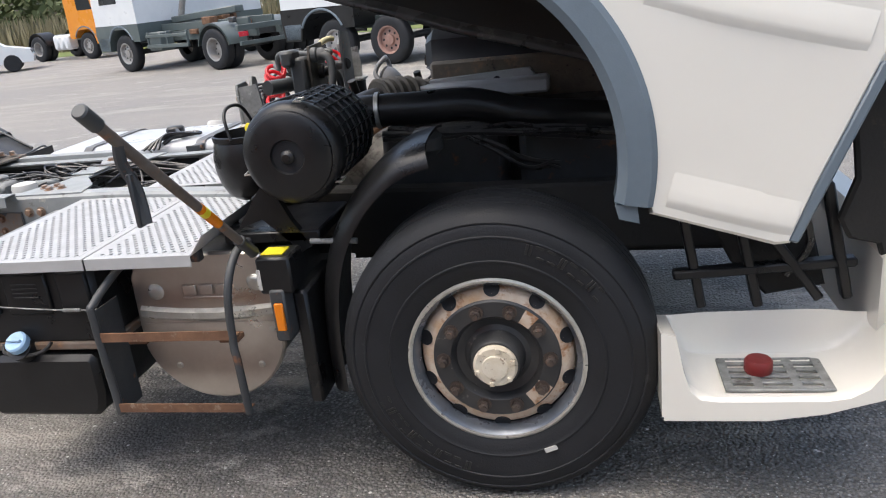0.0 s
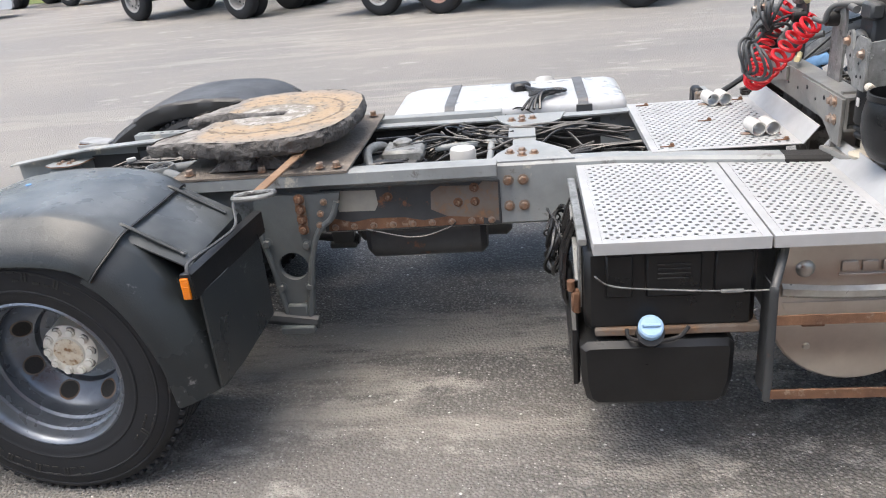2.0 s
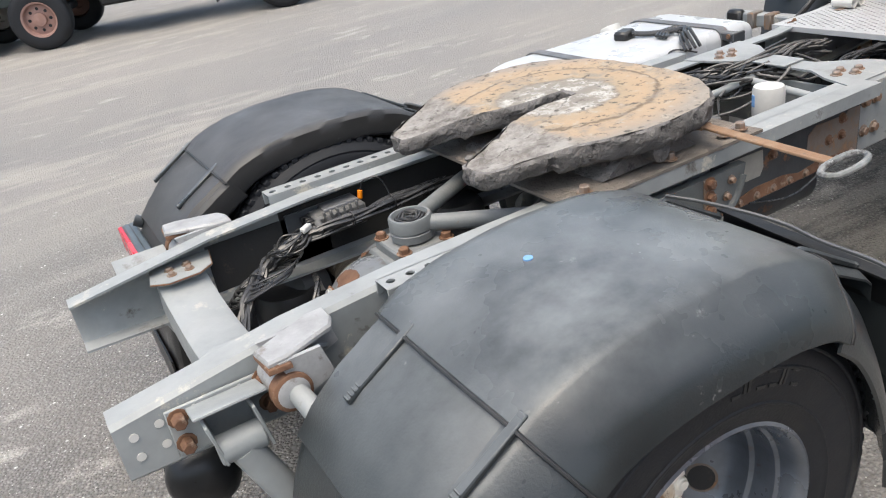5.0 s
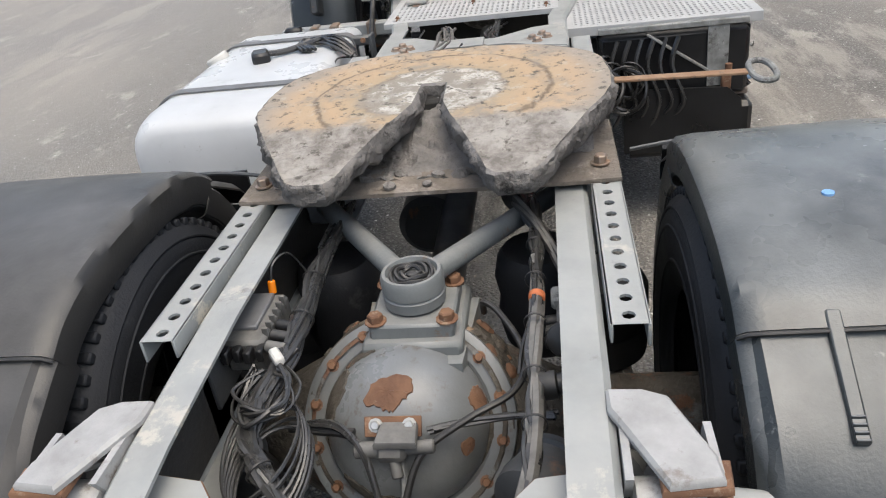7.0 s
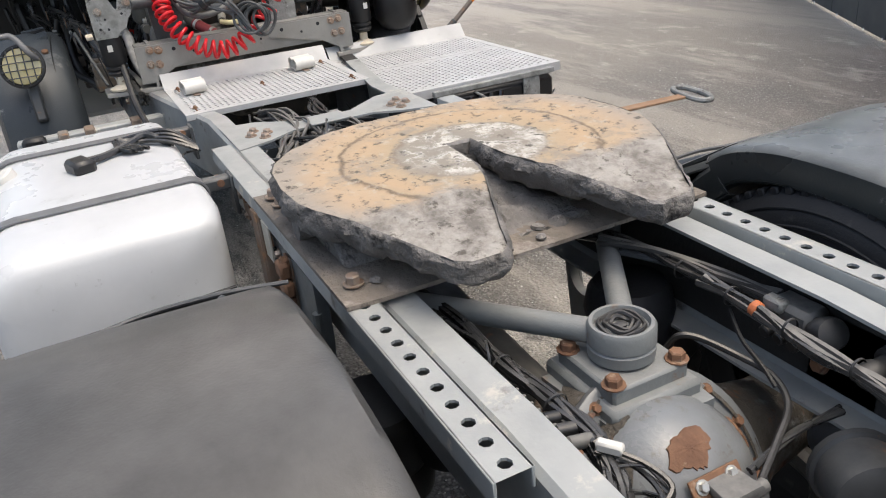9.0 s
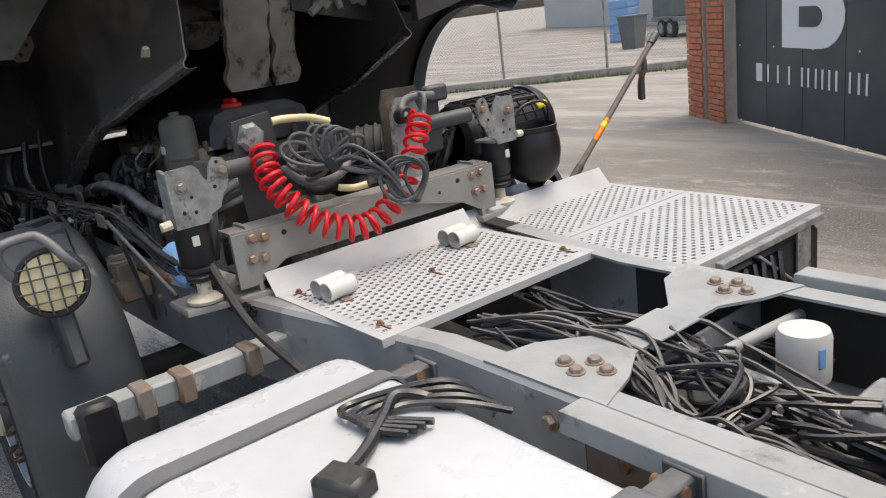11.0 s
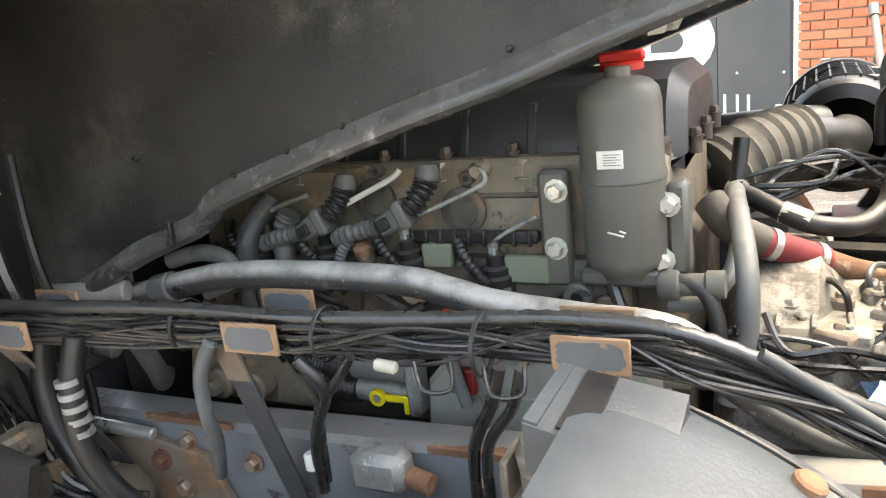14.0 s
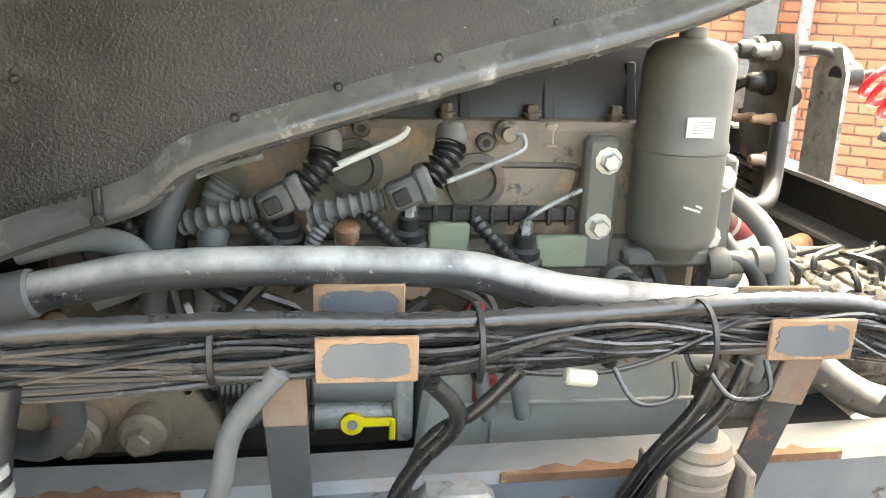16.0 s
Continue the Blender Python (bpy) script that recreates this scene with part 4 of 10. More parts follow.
dome_patch("rust_scale", 0.42, radians(80), 0.26, 0.75, M_RUST, "flaking patch of red rust")
dome_patch("rust_scale", 1.20, radians(165), 0.22, 0.22, M_RUST, "flaking patch of red rust")
dome_patch("rust_scale", 1.32, radians(112), 0.10, 0.30, M_RUST, "flaking streak of red rust")
dome_patch("rust_scale", 0.95, radians(196), 0.12, 0.14, M_RUST, "flaking patch of red rust")
dome_patch("grime_crust", 1.15, radians(20), 0.32, 0.50, M_AXLECRUST, "brown crust of oily grime")
dome_patch("grime_crust", 1.30, radians(60), 0.16, 0.35, M_AXLECRUST, "brown crust of oily grime")
dome_patch("grime_crust", 1.20, radians(-70), 0.30, 0.60, M_AXLECRUST, "brown crust of oily grime")
# lumps of dried dirt on the casing beside the cover
for i in range(34):
    b, ph = rp.uniform(0.05, 0.55), radians(rp.choice((rp.uniform(-30, 62), rp.uniform(120, 200))))
    n = DA * math.sin(b) + (Vector((0, 1, 0)) * math.cos(ph) + DU * math.sin(ph)) * math.cos(b)
    r = rp.uniform(0.010, 0.030)
    g = G().lathe([(r * 0.2, -0.004), (r, -0.002), (r * rp.uniform(0.6, 0.9), r * 0.25), (r * 0.2, r * 0.36)], DC + n * 0.261, n + Vector((rp.uniform(-.2, .2), rp.uniform(-.2, .2), 0)), 7)
    part("dirt_lump", g, M_AXLECRUST if i % 4 else M_RUST, ax)
# park-brake hose block at the back of the axle dome
TE = DC + DA * 0.292
R_ = Matrix((DU, Vector((0, 1, 0)), -DA)).transposed()
part("brake_hose_bracket", G().box(TE + DU * 0.005, (0.040, 0.115, 0.006), 0.003, R_), M_RUST, ax, "rusty bracket bolted on the axle cover")
g = G()
T2 = TE - DU * 0.038 + DA * 0.015
g.box(T2, (0.046, 0.062, 0.044), 0.012, R_)
g.cyl(T2, T2 + Vector((0, 0.075, 0)), 0.017, 16, 0.004)
g.cyl(T2, T2 + Vector((0, -0.085, 0)) + DU * 0.006, 0.014, 14, 0.003)
g.cyl(T2, T2 - DU * 0.055 + Vector((0, -0.012, 0)), 0.012, 12, 0.003)
g.prism([(T2.x - 0.02, 0.05), (T2.x + 0.045, 0.045), (T2.x + 0.045, -0.03), (T2.x - 0.02, -0.035)], "z", T2.z + 0.020, T2.z + 0.034, 0.004)
part("brake_tee", g, M_PLUGGREY, ax, "dirty cast brake line tee")
bolts("bracket_bolt", [TE + DU * 0.008 + DA * 0.003 + Vector((0, y, 0)) for y in (-0.034, 0.034)], DA, M_CHROME, ax, 0.010, 0.008)
for s in (-1, 1):
    g = G()
    prof = [(0.09, 0.0), (0.125, 0.02), (0.13, 0.07), (0.115, 0.10), (0.13, 0.13), (0.13, 0.22), (0.11, 0.26)]
    g.lathe(prof, (-0.33, s * 0.40, 0.38), (0, 0, 1), 32)
    part("air_bellows", g, M_BLACK, truck, "black rubber suspension bellows")
    g = G()
    g.lathe(prof, (0.38, s * 0.42, 0.40), (0, 0, 1), 32)
    part("air_bellows", g, M_BLACK, truck, "black rubber suspension bellows")
    # damper with its bracket on the rail
    db = part("damper_bracket", G().box((-0.745, s * 0.405, 0.80), (0.26, 0.010, 0.13), 0.003), M_FRAME, truck, "bolted grey damper bracket")
    for x in (-0.80, -0.69):
        part("bracket_cheek", G().box((x, s * 0.465, 0.80), (0.008, 0.12, 0.12), 0.002, Matrix.Rotation(radians(-10), 3, "Y")), M_FRAME, db)
    part("bracket_lid", G().box((-0.745, s * 0.46, 0.868), (0.17, 0.13, 0.008), 0.002, Matrix.Rotation(radians(18 * s), 3, "X")), M_FRAME, db)
    bolts("bracket_bolt", [(x, s * 0.41, z) for x, z in ((-0.85, 0.84), (-0.85, 0.77), (-0.645, 0.85), (-0.645, 0.78))], (0, s, 0), M_RUST, db, 0.017, 0.03)
    g = G()
    g.cyl((-0.80, s * 0.49, 0.765), (-0.69, s * 0.49, 0.765), 0.036, 20, 0.004)
    g.cyl((-0.745, s * 0.49, 0.75), (-0.60, s * 0.50, 0.36), 0.038, 20)
    part("damper", g, M_FRAME, truck, "grey shock absorber")
    # fender carrier: a tube with a white cast arm
    g = G().cyl((-0.60, s * 0.53, 0.855), (-0.575, s * 0.72, 0.80), 0.026, 20)
    tb = part("fender_tube", g, M_FRAME, truck, "grey fender support tube with rusty clamp")
    part("tube_socket", G().lathe([(0.030, -0.045), (0.042, -0.042), (0.044, 0.0), (0.044, 0.085), (0.036, 0.09)], (-0.61, s * 0.455, 0.862), (0.02, s, -0.02), 24), M_CAST, tb, "pale cast socket")
    part("tube_clamp", G().lathe([(0.045, 0.0), (0.049, 0.003), (0.049, 0.032), (0.045, 0.035)], (-0.61, s * 0.508, 0.861), (0.02, s, -0.02), 24), M_RUST, tb, "rusty clamp ring")
    top = [(-0.452, 0.384), (-0.452, 0.44), (-0.47, 0.478), (-0.60, 0.528), (-0.645, 0.53), (-0.655, 0.455), (-0.545, 0.405), (-0.50, 0.384)]
    g = G().prism([(x, s * y) for x, y in top], "z", 0.938, 0.952, 0.006)
    arm = part("fender_bracket", g, M_CAST, truck, "pale flaking cast alloy fender bracket")
    for y, k in ((0.398, 0.0), (0.52, 0.06)):
        part("bracket_web", G().prism([(-0.635 + k * 0.2, 0.94), (-0.46 - k, 0.94), (-0.44 - k, 0.86), (-0.52 - k, 0.83), (-0.60, 0.87)], "y", s * y, s * (y + 0.012)), M_CAST, arm)
    part("bracket_rib", G().beam((-0.62, s * 0.49, 0.935), (-0.47, s * 0.405, 0.86), 0.012, 0.012, 0.003), M_CAST, arm)
    part("rusty_ear", G().prism([(-0.655, s * 0.445), (-0.59, s * 0.445), (-0.595, s * 0.545), (-0.65, s * 0.54)], "z", 0.925, 0.937, 0.003), M_RUST, arm)

# ---- rear fenders ----
ARCH_REAR = [(-0.750, 0.20), (-0.742, 0.42), (-0.708, 0.62), (-0.648, 0.775), (-0.555, 0.900), (-0.46, 0.965), (-0.375, 1.012)]
ARCH_MAIN = [(-0.395, 1.008), (-0.33, 1.045), (-0.23, 1.074), (-0.11, 1.090), (0.03, 1.094), (0.17, 1.088), (0.28, 1.066), (0.345, 1.040), (0.392, 1.008)]
ARCH_FRONT = [(0.375, 1.006), (0.455, 0.935), (0.525, 0.835), (0.580, 0.72), (0.625, 0.58), (0.648, 0.42)]


def fender_rows(arch, ys, cx, cz):
    pts = smooth([(x, 0, z) for x, z in arch], 5)
    rows = []
    for i, p in enumerate(pts):
        t = (pts[min(i + 1, len(pts) - 1)] - pts[max(i - 1, 0)]).normalized()
        n = Vector((-t.z, 0, t.x))
        if n.dot(p - Vector((cx, 0, cz))) < 0:
            n = -n
        rows.append([(p + n * d) + Vector((0, y, 0)) for y, d in ys])
    return rows


def fender_shell(name, arch, s, lift, label, parent):
    """A moulded fender section: flat crown, creased shoulder, drop side and turned-down inner edge."""
    prof = [(0.612, -0.095), (0.594, -0.085), (0.588, -0.05), (0.592, -0.014), (0.606, -0.002), (0.64, 0.002), (0.80, 0.006), (0.98, 0.007), (1.10, 0.005), (1.138, 0.001), (1.150, -0.006), (1.176, -0.030), (1.206, -0.058), (1.234, -0.090), (1.250, -0.116), (1.254, -0.135)]
    rows = fender_rows(arch, [(s * y, d + lift) for y, d in prof], 0, 0.5)
    for i, r in enumerate(rows):
        for j in range(4, len(r) - 2):
            n = noise.noise(Vector((r[j].x * 5, r[j].y * 4, r[j].z * 5 + s))) * 0.004 + noise.noise(Vector((r[j].x * 16, r[j].y * 13, s * 3))) * 0.0016
            r[j] = r[j] + Vector((0, 0, n * (1.5 if 7 < j < 11 else 1)))
    cen = Vector((0, 0, 0.5))
    g = G().grid(rows, lambda i, j: ((cen - Vector((rows[i][j].x, 0, rows[i][j].z))).normalized() * 0.006 + Vector((0, -s * (0.006 if j > 10 else -0.005 if j < 4 else 0), 0))))
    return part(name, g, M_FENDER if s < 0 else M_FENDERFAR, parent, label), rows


for s in (-1, 1):
    fe = new("rear_fender")
    fe.parent = truck
    fe["label"] = "dark grey plastic arched fender in three sections, crown paled by dust and painted sheen, pale scuffs"
    fender_shell("rear_section", ARCH_REAR, s, -0.006, "drooping rear section", fe)
    _, rows = fender_shell("main_section", ARCH_MAIN, s, 0.004, "glossy scuffed crown section", fe)
    for r, d in ((rows[0], -0.004), (rows[-1], 0.004)):
        part("section_gap", G().tube([q + Vector((d, 0, -0.004)) for q in r[3:]], 0.0042, 6), M_HOSE, fe)
    fender_shell("front_section", ARCH_FRONT, s, -0.006, "curved front section", fe)
    # flat panels ahead of and behind the crown, with their straps
    g = G().grid([[(x, s * y, z + (0.0 if 0.62 < y < 1.09 else -0.02)) for y in (0.605, 0.625, 0.85, 1.085, 1.115)] for x, z in ((0.383, 1.006), (0.43, 0.984), (0.50, 0.946), (0.575, 0.905), (0.600, 0.884), (0.602, 0.84))], (0, 0, -0.006))
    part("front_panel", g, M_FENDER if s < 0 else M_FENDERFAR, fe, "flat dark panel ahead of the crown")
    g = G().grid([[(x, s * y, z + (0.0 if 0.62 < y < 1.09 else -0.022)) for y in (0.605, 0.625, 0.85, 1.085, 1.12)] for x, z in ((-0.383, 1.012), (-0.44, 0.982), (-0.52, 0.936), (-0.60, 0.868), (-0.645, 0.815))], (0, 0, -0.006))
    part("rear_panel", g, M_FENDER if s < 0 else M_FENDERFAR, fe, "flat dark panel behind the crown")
    for y in (0.735, 1.125):
        g = G().beam((-0.552, s * y, 0.918), (-0.372, s * y, 1.028), 0.024, 0.013, 0.004)
        for k in range(4):
            g.beam((-0.552 + 0.010 * k, s * (y - 0.010), 0.926 + 0.006 * k), (-0.552 + 0.010 * k, s * (y + 0.010), 0.926 + 0.006 * k), 0.004, 0.006, 0.001)
        part("rear_strap_clip", g, M_FENDER, fe, "slim strap clip")
    for y in (0.692, 1.085):
        g = G().tube(smooth([(0.372, s * y, 1.026), (0.39, s * y, 1.022), (0.48, s * y, 0.968), (0.58, s * y, 0.909)], 4), 0.009, 6)
        part("front_strap_clip", g, M_FENDER, fe, "slim strap clip")
    if s < 0:
        part("paint_dot", G().cyl((-0.114, -0.80, 1.096), (-0.114, -0.80, 1.1035), 0.011, 12), M_CLOTH, fe, "blue paint dot")
    part("round_plug", G().cyl((-0.640, s * 1.13, 0.770), (-0.672, s * 1.14, 0.790), 0.024, 18, 0.003), M_FENDER, fe)
    # hanging mud flap with a pointed outer corner
    g = G().grid([[(-0.752 + 0.05 * (0.34 - z) * k, s * y, z) for y, z in ((0.64, 0.40 - 0.26 * k), (0.80, 0.40 - 0.30 * k), (0.95, 0.40 - 0.36 * k), (1.10, 0.40 - 0.345 * k), (1.22, 0.40 - 0.22 * k))] for k in np.linspace(0, 1, 6)], (-0.007, 0, 0))
    part("mud_flap", g, M_BLACK, truck, "black rubber mud flap")
    # tail lamp board
    tl = part("tail_lamp", G().box((-0.690, s * 1.01, 0.700), (0.055, 0.46, 0.10), 0.008), M_LAMPBODY, truck, "tail lamp with red and orange lenses")
    part("red_lens", G().box((-0.724, s * 0.985, 0.700), (0.020, 0.40, 0.088), 0.006), M_REDLENS, tl)
    part("orange_lens", G().box((-0.692, s * 1.246, 0.697), (0.046, 0.014, 0.066), 0.005), M_ORANGE, tl)
    part("red_end_lens", G().box((-0.724, s * 1.215, 0.697), (0.022, 0.072, 0.092), 0.006), M_REDLENS, tl)
    part("lamp_seam", G().box((-0.69, s * 1.005, 0.7515), (0.004, 0.44, 0.002), 0.0005), M_HOSE, tl)
    # board ahead of the fender with side marker
    g = G().prism([(0.628, s * 1.20), (0.640, s * 1.20), (0.692, s * 0.62), (0.680, s * 0.62)], "z", 0.795, 0.882 if s < 0 else 0.898)
    if s < 0:
        g.prism([(0.600, s * 1.20), (0.640, s * 1.20), (0.692, s * 0.62), (0.655, s * 0.62)], "z", 0.878, 0.884)
    fb = part("marker_board", g, M_BLACK, truck, "black board with an orange side marker")
    if s > 0:
        for y in (1.065, 0.80):
            x = 0.628 + 0.052 * (1.20 - y) / 0.58
            part("white_rivet", G().lathe([(0.009, 0.0), (0.008, 0.003), (0.0, 0.005)], (x, y, 0.878), (-1, -0.09, 0), 12, close=False), M_PLASTWHITE, fb)
    part("marker_housing", G().box((0.618, s * 1.200, 0.842), (0.036, 0.012, 0.095), 0.003), M_BLACK, fb)
    part("orange_reflector", G().box((0.614, s * 1.209, 0.838), (0.028, 0.010, 0.076), 0.003), M_ORANGE, fb)
    for k in range(4):
        part("reflector_bar", G().box((0.614, s * 1.2145, 0.812 + 0.017 * k), (0.026, 0.002, 0.002), 0.0004), M_ORANGE, fb)
    g = G().tube(smooth([(0.625, s * 1.185, 0.860), (0.612, s * 1.165, 0.900), (0.625, s * 1.10, 0.908), (0.645, s * 0.95, 0.900), (0.66, s * 0.82, 0.905), (0.60, s * 0.66, 0.93), (0.56, s * 0.52, 0.93)]), 0.006, 6)
    part("marker_cable", g, M_COILGREY, fb)
    g = G().grid([[(0.662 - 0.02 * (y > 1.1), s * y, z) for y in (0.62, 0.80, 1.0, 1.17)] for z in (0.43, 0.55, 0.68, 0.80)], (-0.008, 0, 0))
    part("splash_panel", g, M_FENDER, truck, "dark splash panel")
    # spring hanger bracket with round hole
    g = G()
    out = [(0.60, 0.885), (0.97, 0.885), (0.95, 0.80), (0.87, 0.73), (0.825, 0.66), (0.775, 0.30), (0.665, 0.30), (0.625, 0.62), (0.60, 0.72)]
    cx, cz = 0.725, 0.565
    angs = sorted([2 * math.pi * i / 36 for i in range(36)] + [math.atan2(z - cz, x - cx) % (2 * math.pi) for x, z in out])
    vs, fs = [], []
    for a in angs:
        d, best = Vector((math.cos(a), math.sin(a))), 9.0
        for (x0, z0), (x1, z1) in zip(out, out[1:] + out[:1]):
            e, w = Vector((x1 - x0, z1 - z0)), Vector((x0 - cx, z0 - cz))
            den = d.x * e.y - d.y * e.x
            if abs(den) > 1e-9:
                t, u = (w.x * e.y - w.y * e.x) / den, (w.x * d.y - w.y * d.x) / den
                if t > 0 and -1e-6 <= u <= 1 + 1e-6:
                    best = min(best, t)
        for r in (0.064, best):
            for y in (0.456, 0.425):
                vs.append((cx + d.x * r, s * y, cz + d.y * r))
    n = len(angs)
    for i in range(n):
        p, q = 4 * i, 4 * ((i + 1) % n)
        fs += [[p, q, q + 2, p + 2], [p + 1, p + 3, q + 3, q + 1], [p, p + 1, q + 1, q], [p + 2, q + 2, q + 3, p + 3]]
    g.add(vs, fs)
    g.box((0.715, s * 0.47, 0.285), (0.15, 0.10, 0.035), 0.006)
    g.box((0.715, s * 0.465, 0.345), (0.09, 0.03, 0.09), 0.008)
    g.tube(smooth([(0.607, s * 0.456, 0.80), (0.612, s * 0.458, 0.70), (0.638, s * 0.464, 0.56), (0.668, s * 0.468, 0.32)]), 0.013, 8)
    g.tube(smooth([(0.955, s * 0.456, 0.85), (0.925, s * 0.456, 0.78), (0.86, s * 0.458, 0.72), (0.815, s * 0.462, 0.60), (0.765, s * 0.468, 0.32)]), 0.013, 8)
    hb = part("spring_hanger", g, M_SEAT, truck, "grey cast spring hanger bracket with a round hole")
    bolts("hanger_bolt", [(x, s * 0.458, z) for x, z in ((0.660, 0.47), (0.785, 0.47), (0.63, 0.68), (0.80, 0.665))], (0, s, 0), M_SEAT, hb, 0.017, 0.018)
    bolts("hanger_bolt", [(x, s * 0.458, z) for x, z in ((0.87, 0.75), (0.88, 0.80), (0.90, 0.85))], (0, s, 0), M_BOLT, hb, 0.011, 0.012)
    part("rusty_strap", G().box((0.80, s * 0.459, 0.80), (0.042, 0.008, 0.17), 0.003), M_RUSTY, hb)
    bolts("strap_bolt", [(0.80, s * 0.463, 0.735 + 0.045 * i) for i in range(4)], (0, s, 0), M_RUST, hb, 0.016, 0.016)

# inner clutter near the hanger: leaf spring and air lines
for s in (-1, 1):
    g = G().tube(smooth([(0.80, s * 0.47, 0.30), (0.40, s * 0.47, 0.36), (0, s * 0.47, 0.42), (-0.35, s * 0.45, 0.36)]), 0.03, 8)
    part("leaf_spring", g, M_FRAMEDARK, truck, "dark leaf spring")

# reservoir and rusty bracing beside the far rail
rs = part("air_reservoir", G().lathe([(0.0, 0.0), (0.06, 0.004), (0.115, 0.02), (0.13, 0.05), (0.13, 0.24), (0.115, 0.27), (0.0, 0.285)], (0.73, 0.60, 0.60), (1, 0, 0), 32, close=False), M_FRAME, truck, "grey air reservoir with a white dot")
part("white_dot", G().cyl((0.79, 0.66, 0.716), (0.791, 0.662, 0.7195), 0.014, 14), M_PLASTWHITE, rs)
for s in (1, -1):
    g = G().box((1.06, s * 0.475, 0.74), (0.06, 0.012, 0.38), 0.003)
    g.box((1.03, s * 0.455, 0.74), (0.008, 0.04, 0.38), 0.002)
    if s > 0:
        part("channel_post", g, M_RUSTY, truck, "rust-streaked steel channel post")
    g = G()
    for i in range(4):
        g.box((0.79 + 0.01 * (i % 2), s * 0.478, 0.70 + 0.05 * i), (0.06, 0.03, 0.045), 0.010)
    if s > 0:
        part("rusty_knuckle", g, M_RUST, truck, "heavily rusted knuckle casting")
        part("cream_plate", G().box((0.945, s * 0.474, 0.875), (0.07, 0.006, 0.11), 0.002), M_CREAMPLASTIC, truck, "cream painted plate")

# ---- fifth wheel ----
fw = new("fifth_wheel")
fw.parent = truck
fw["label"] = "rusty tan fifth wheel plate, thick with grease and grit"
half = [(0.660, 0.036), (0.50, 0.042), (0.40, 0.070), (0.30, 0.110), (0.20, 0.150), (0.135, 0.172), (0.112, 0.195), (0.112, 0.262), (0.132, 0.292), (0.25, 0.352), (0.38, 0.418), (0.45, 0.450), (0.52, 0.472), (0.64, 0.478), (0.76, 0.465), (0.83, 0.437), (0.90, 0.372), (0.955, 0.282), (0.985, 0.16), (0.995, 0.0)]
outline = [Vector((x, y, 0)) for x, y in half] + [Vector((x, -y, 0)) for x, y in half[-2::-1]]
fine = []
for i, p in enumerate(outline):
    q = outline[(i + 1) % len(outline)]
    k = max(1, int((q - p).length / 0.014))
    fine += [p.lerp(q, j / k) for j in range(k)]


def fw_top(x):
    return 1.128 + 0.010 * (x - 0.6) - max(0, 0.36 - x) * 0.15


bm = bmesh.new()
top = [bm.verts.new((p.x, p.y, fw_top(p.x))) for p in fine]
bm.faces.new(top)
bmesh.ops.triangulate(bm, faces=bm.faces[:])
bmesh.ops.subdivide_edges(bm, edges=[e for e in bm.edges if e.calc_length() > 0.12], cuts=2, use_grid_fill=True)
bmesh.ops.triangulate(bm, faces=bm.faces[:])
for lim in (0.06, 0.03, 0.018):
    bmesh.ops.subdivide_edges(bm, edges=[e for e in bm.edges if e.calc_length() > lim and not e.is_boundary], cuts=1)
    bmesh.ops.triangulate(bm, faces=bm.faces[:])
for v in bm.verts:
    q = v.co.copy()
    rim = max(0.0, min(1.0, (0.40 - q.x) / 0.12))
    step = -0.006 * max(0.0, min(1.0, (0.365 - 0.12 * abs(q.y) + 0.03 * noise.noise(q * 9) - q.x) / 0.012))
    rr = (Vector((q.x, q.y)) - Vector((0.6, 0))).length
    groove = -0.004 * max(0.0, 1 - abs(rr - 0.335) / 0.012) - 0.003 * max(0.0, 1 - abs(rr - 0.225) / 0.012)
    crust = 0.5 * noise.noise(q * 18) + 0.5 * noise.noise(q * 45 + Vector((3, 1, 0)))
    v.co.z = fw_top(q.x) + 0.0025 * noise.noise(q * 14) + crust * (0.0025 + 0.008 * rim) + groove + step
gt = G()
bm.verts.ensure_lookup_table()
bm.verts.index_update()
gt.add([v.co for v in bm.verts], [[v.index for v in f.verts] for f in bm.faces])
bm.free()
part("top_plate", gt, M_FIFTH, fw, "worn tan and grey plate with a wedge slot")
g = G()
rows = []
for d, dz in ((0.0, 0.0), (0.004, -0.005), (0.008, -0.015), (0.010, -0.027), (0.009, -0.039), (0.007, -0.050), (0.002, -0.062), (-0.006, -0.071), (-0.06, -0.074)):
    row = []
    for i in range(len(fine) + 1):
        p, a, b = fine[i % len(fine)], fine[i - 1], fine[(i + 1) % len(fine)]
        t = (b - a).normalized()
        n = Vector((t.y, -t.x, 0))
        j = (noise.noise(p * 22 + Vector((0, 0, dz * 30))) * 0.012 + noise.noise(p * 60 + Vector((0, 0, dz * 80))) * 0.009 + noise.noise(p * 130 + Vector((0, 0, dz * 150))) * 0.005) if dz < -0.001 else 0
        row.append(Vector((p.x, p.y, fw_top(p.x) + dz * (0.8 if p.x < 0.3 else 1))) - n * (d + j if dz else 0))
    rows.append(row)
g.grid(rows)
part("plate_edge", g, M_GREASE, fw, "lumpy greasy edge of the plate")
for s in (-1, 1):
    g = G().box((0.60, s * 0.33, 1.015), (0.30, 0.12, 0.07), 0.012)
    g.prism([(0.42, 0.99), (0.80, 0.99), (0.70, 1.06), (0.52, 1.06)], "y", s * 0.26, s * 0.42, 0.01)
    g.cyl((0.60, s * 0.24, 1.04), (0.60, s * 0.47, 1.04), 0.032, 20)
    part("pedestal", g, M_GREASE, fw, "greasy dirt-caked pedestal")
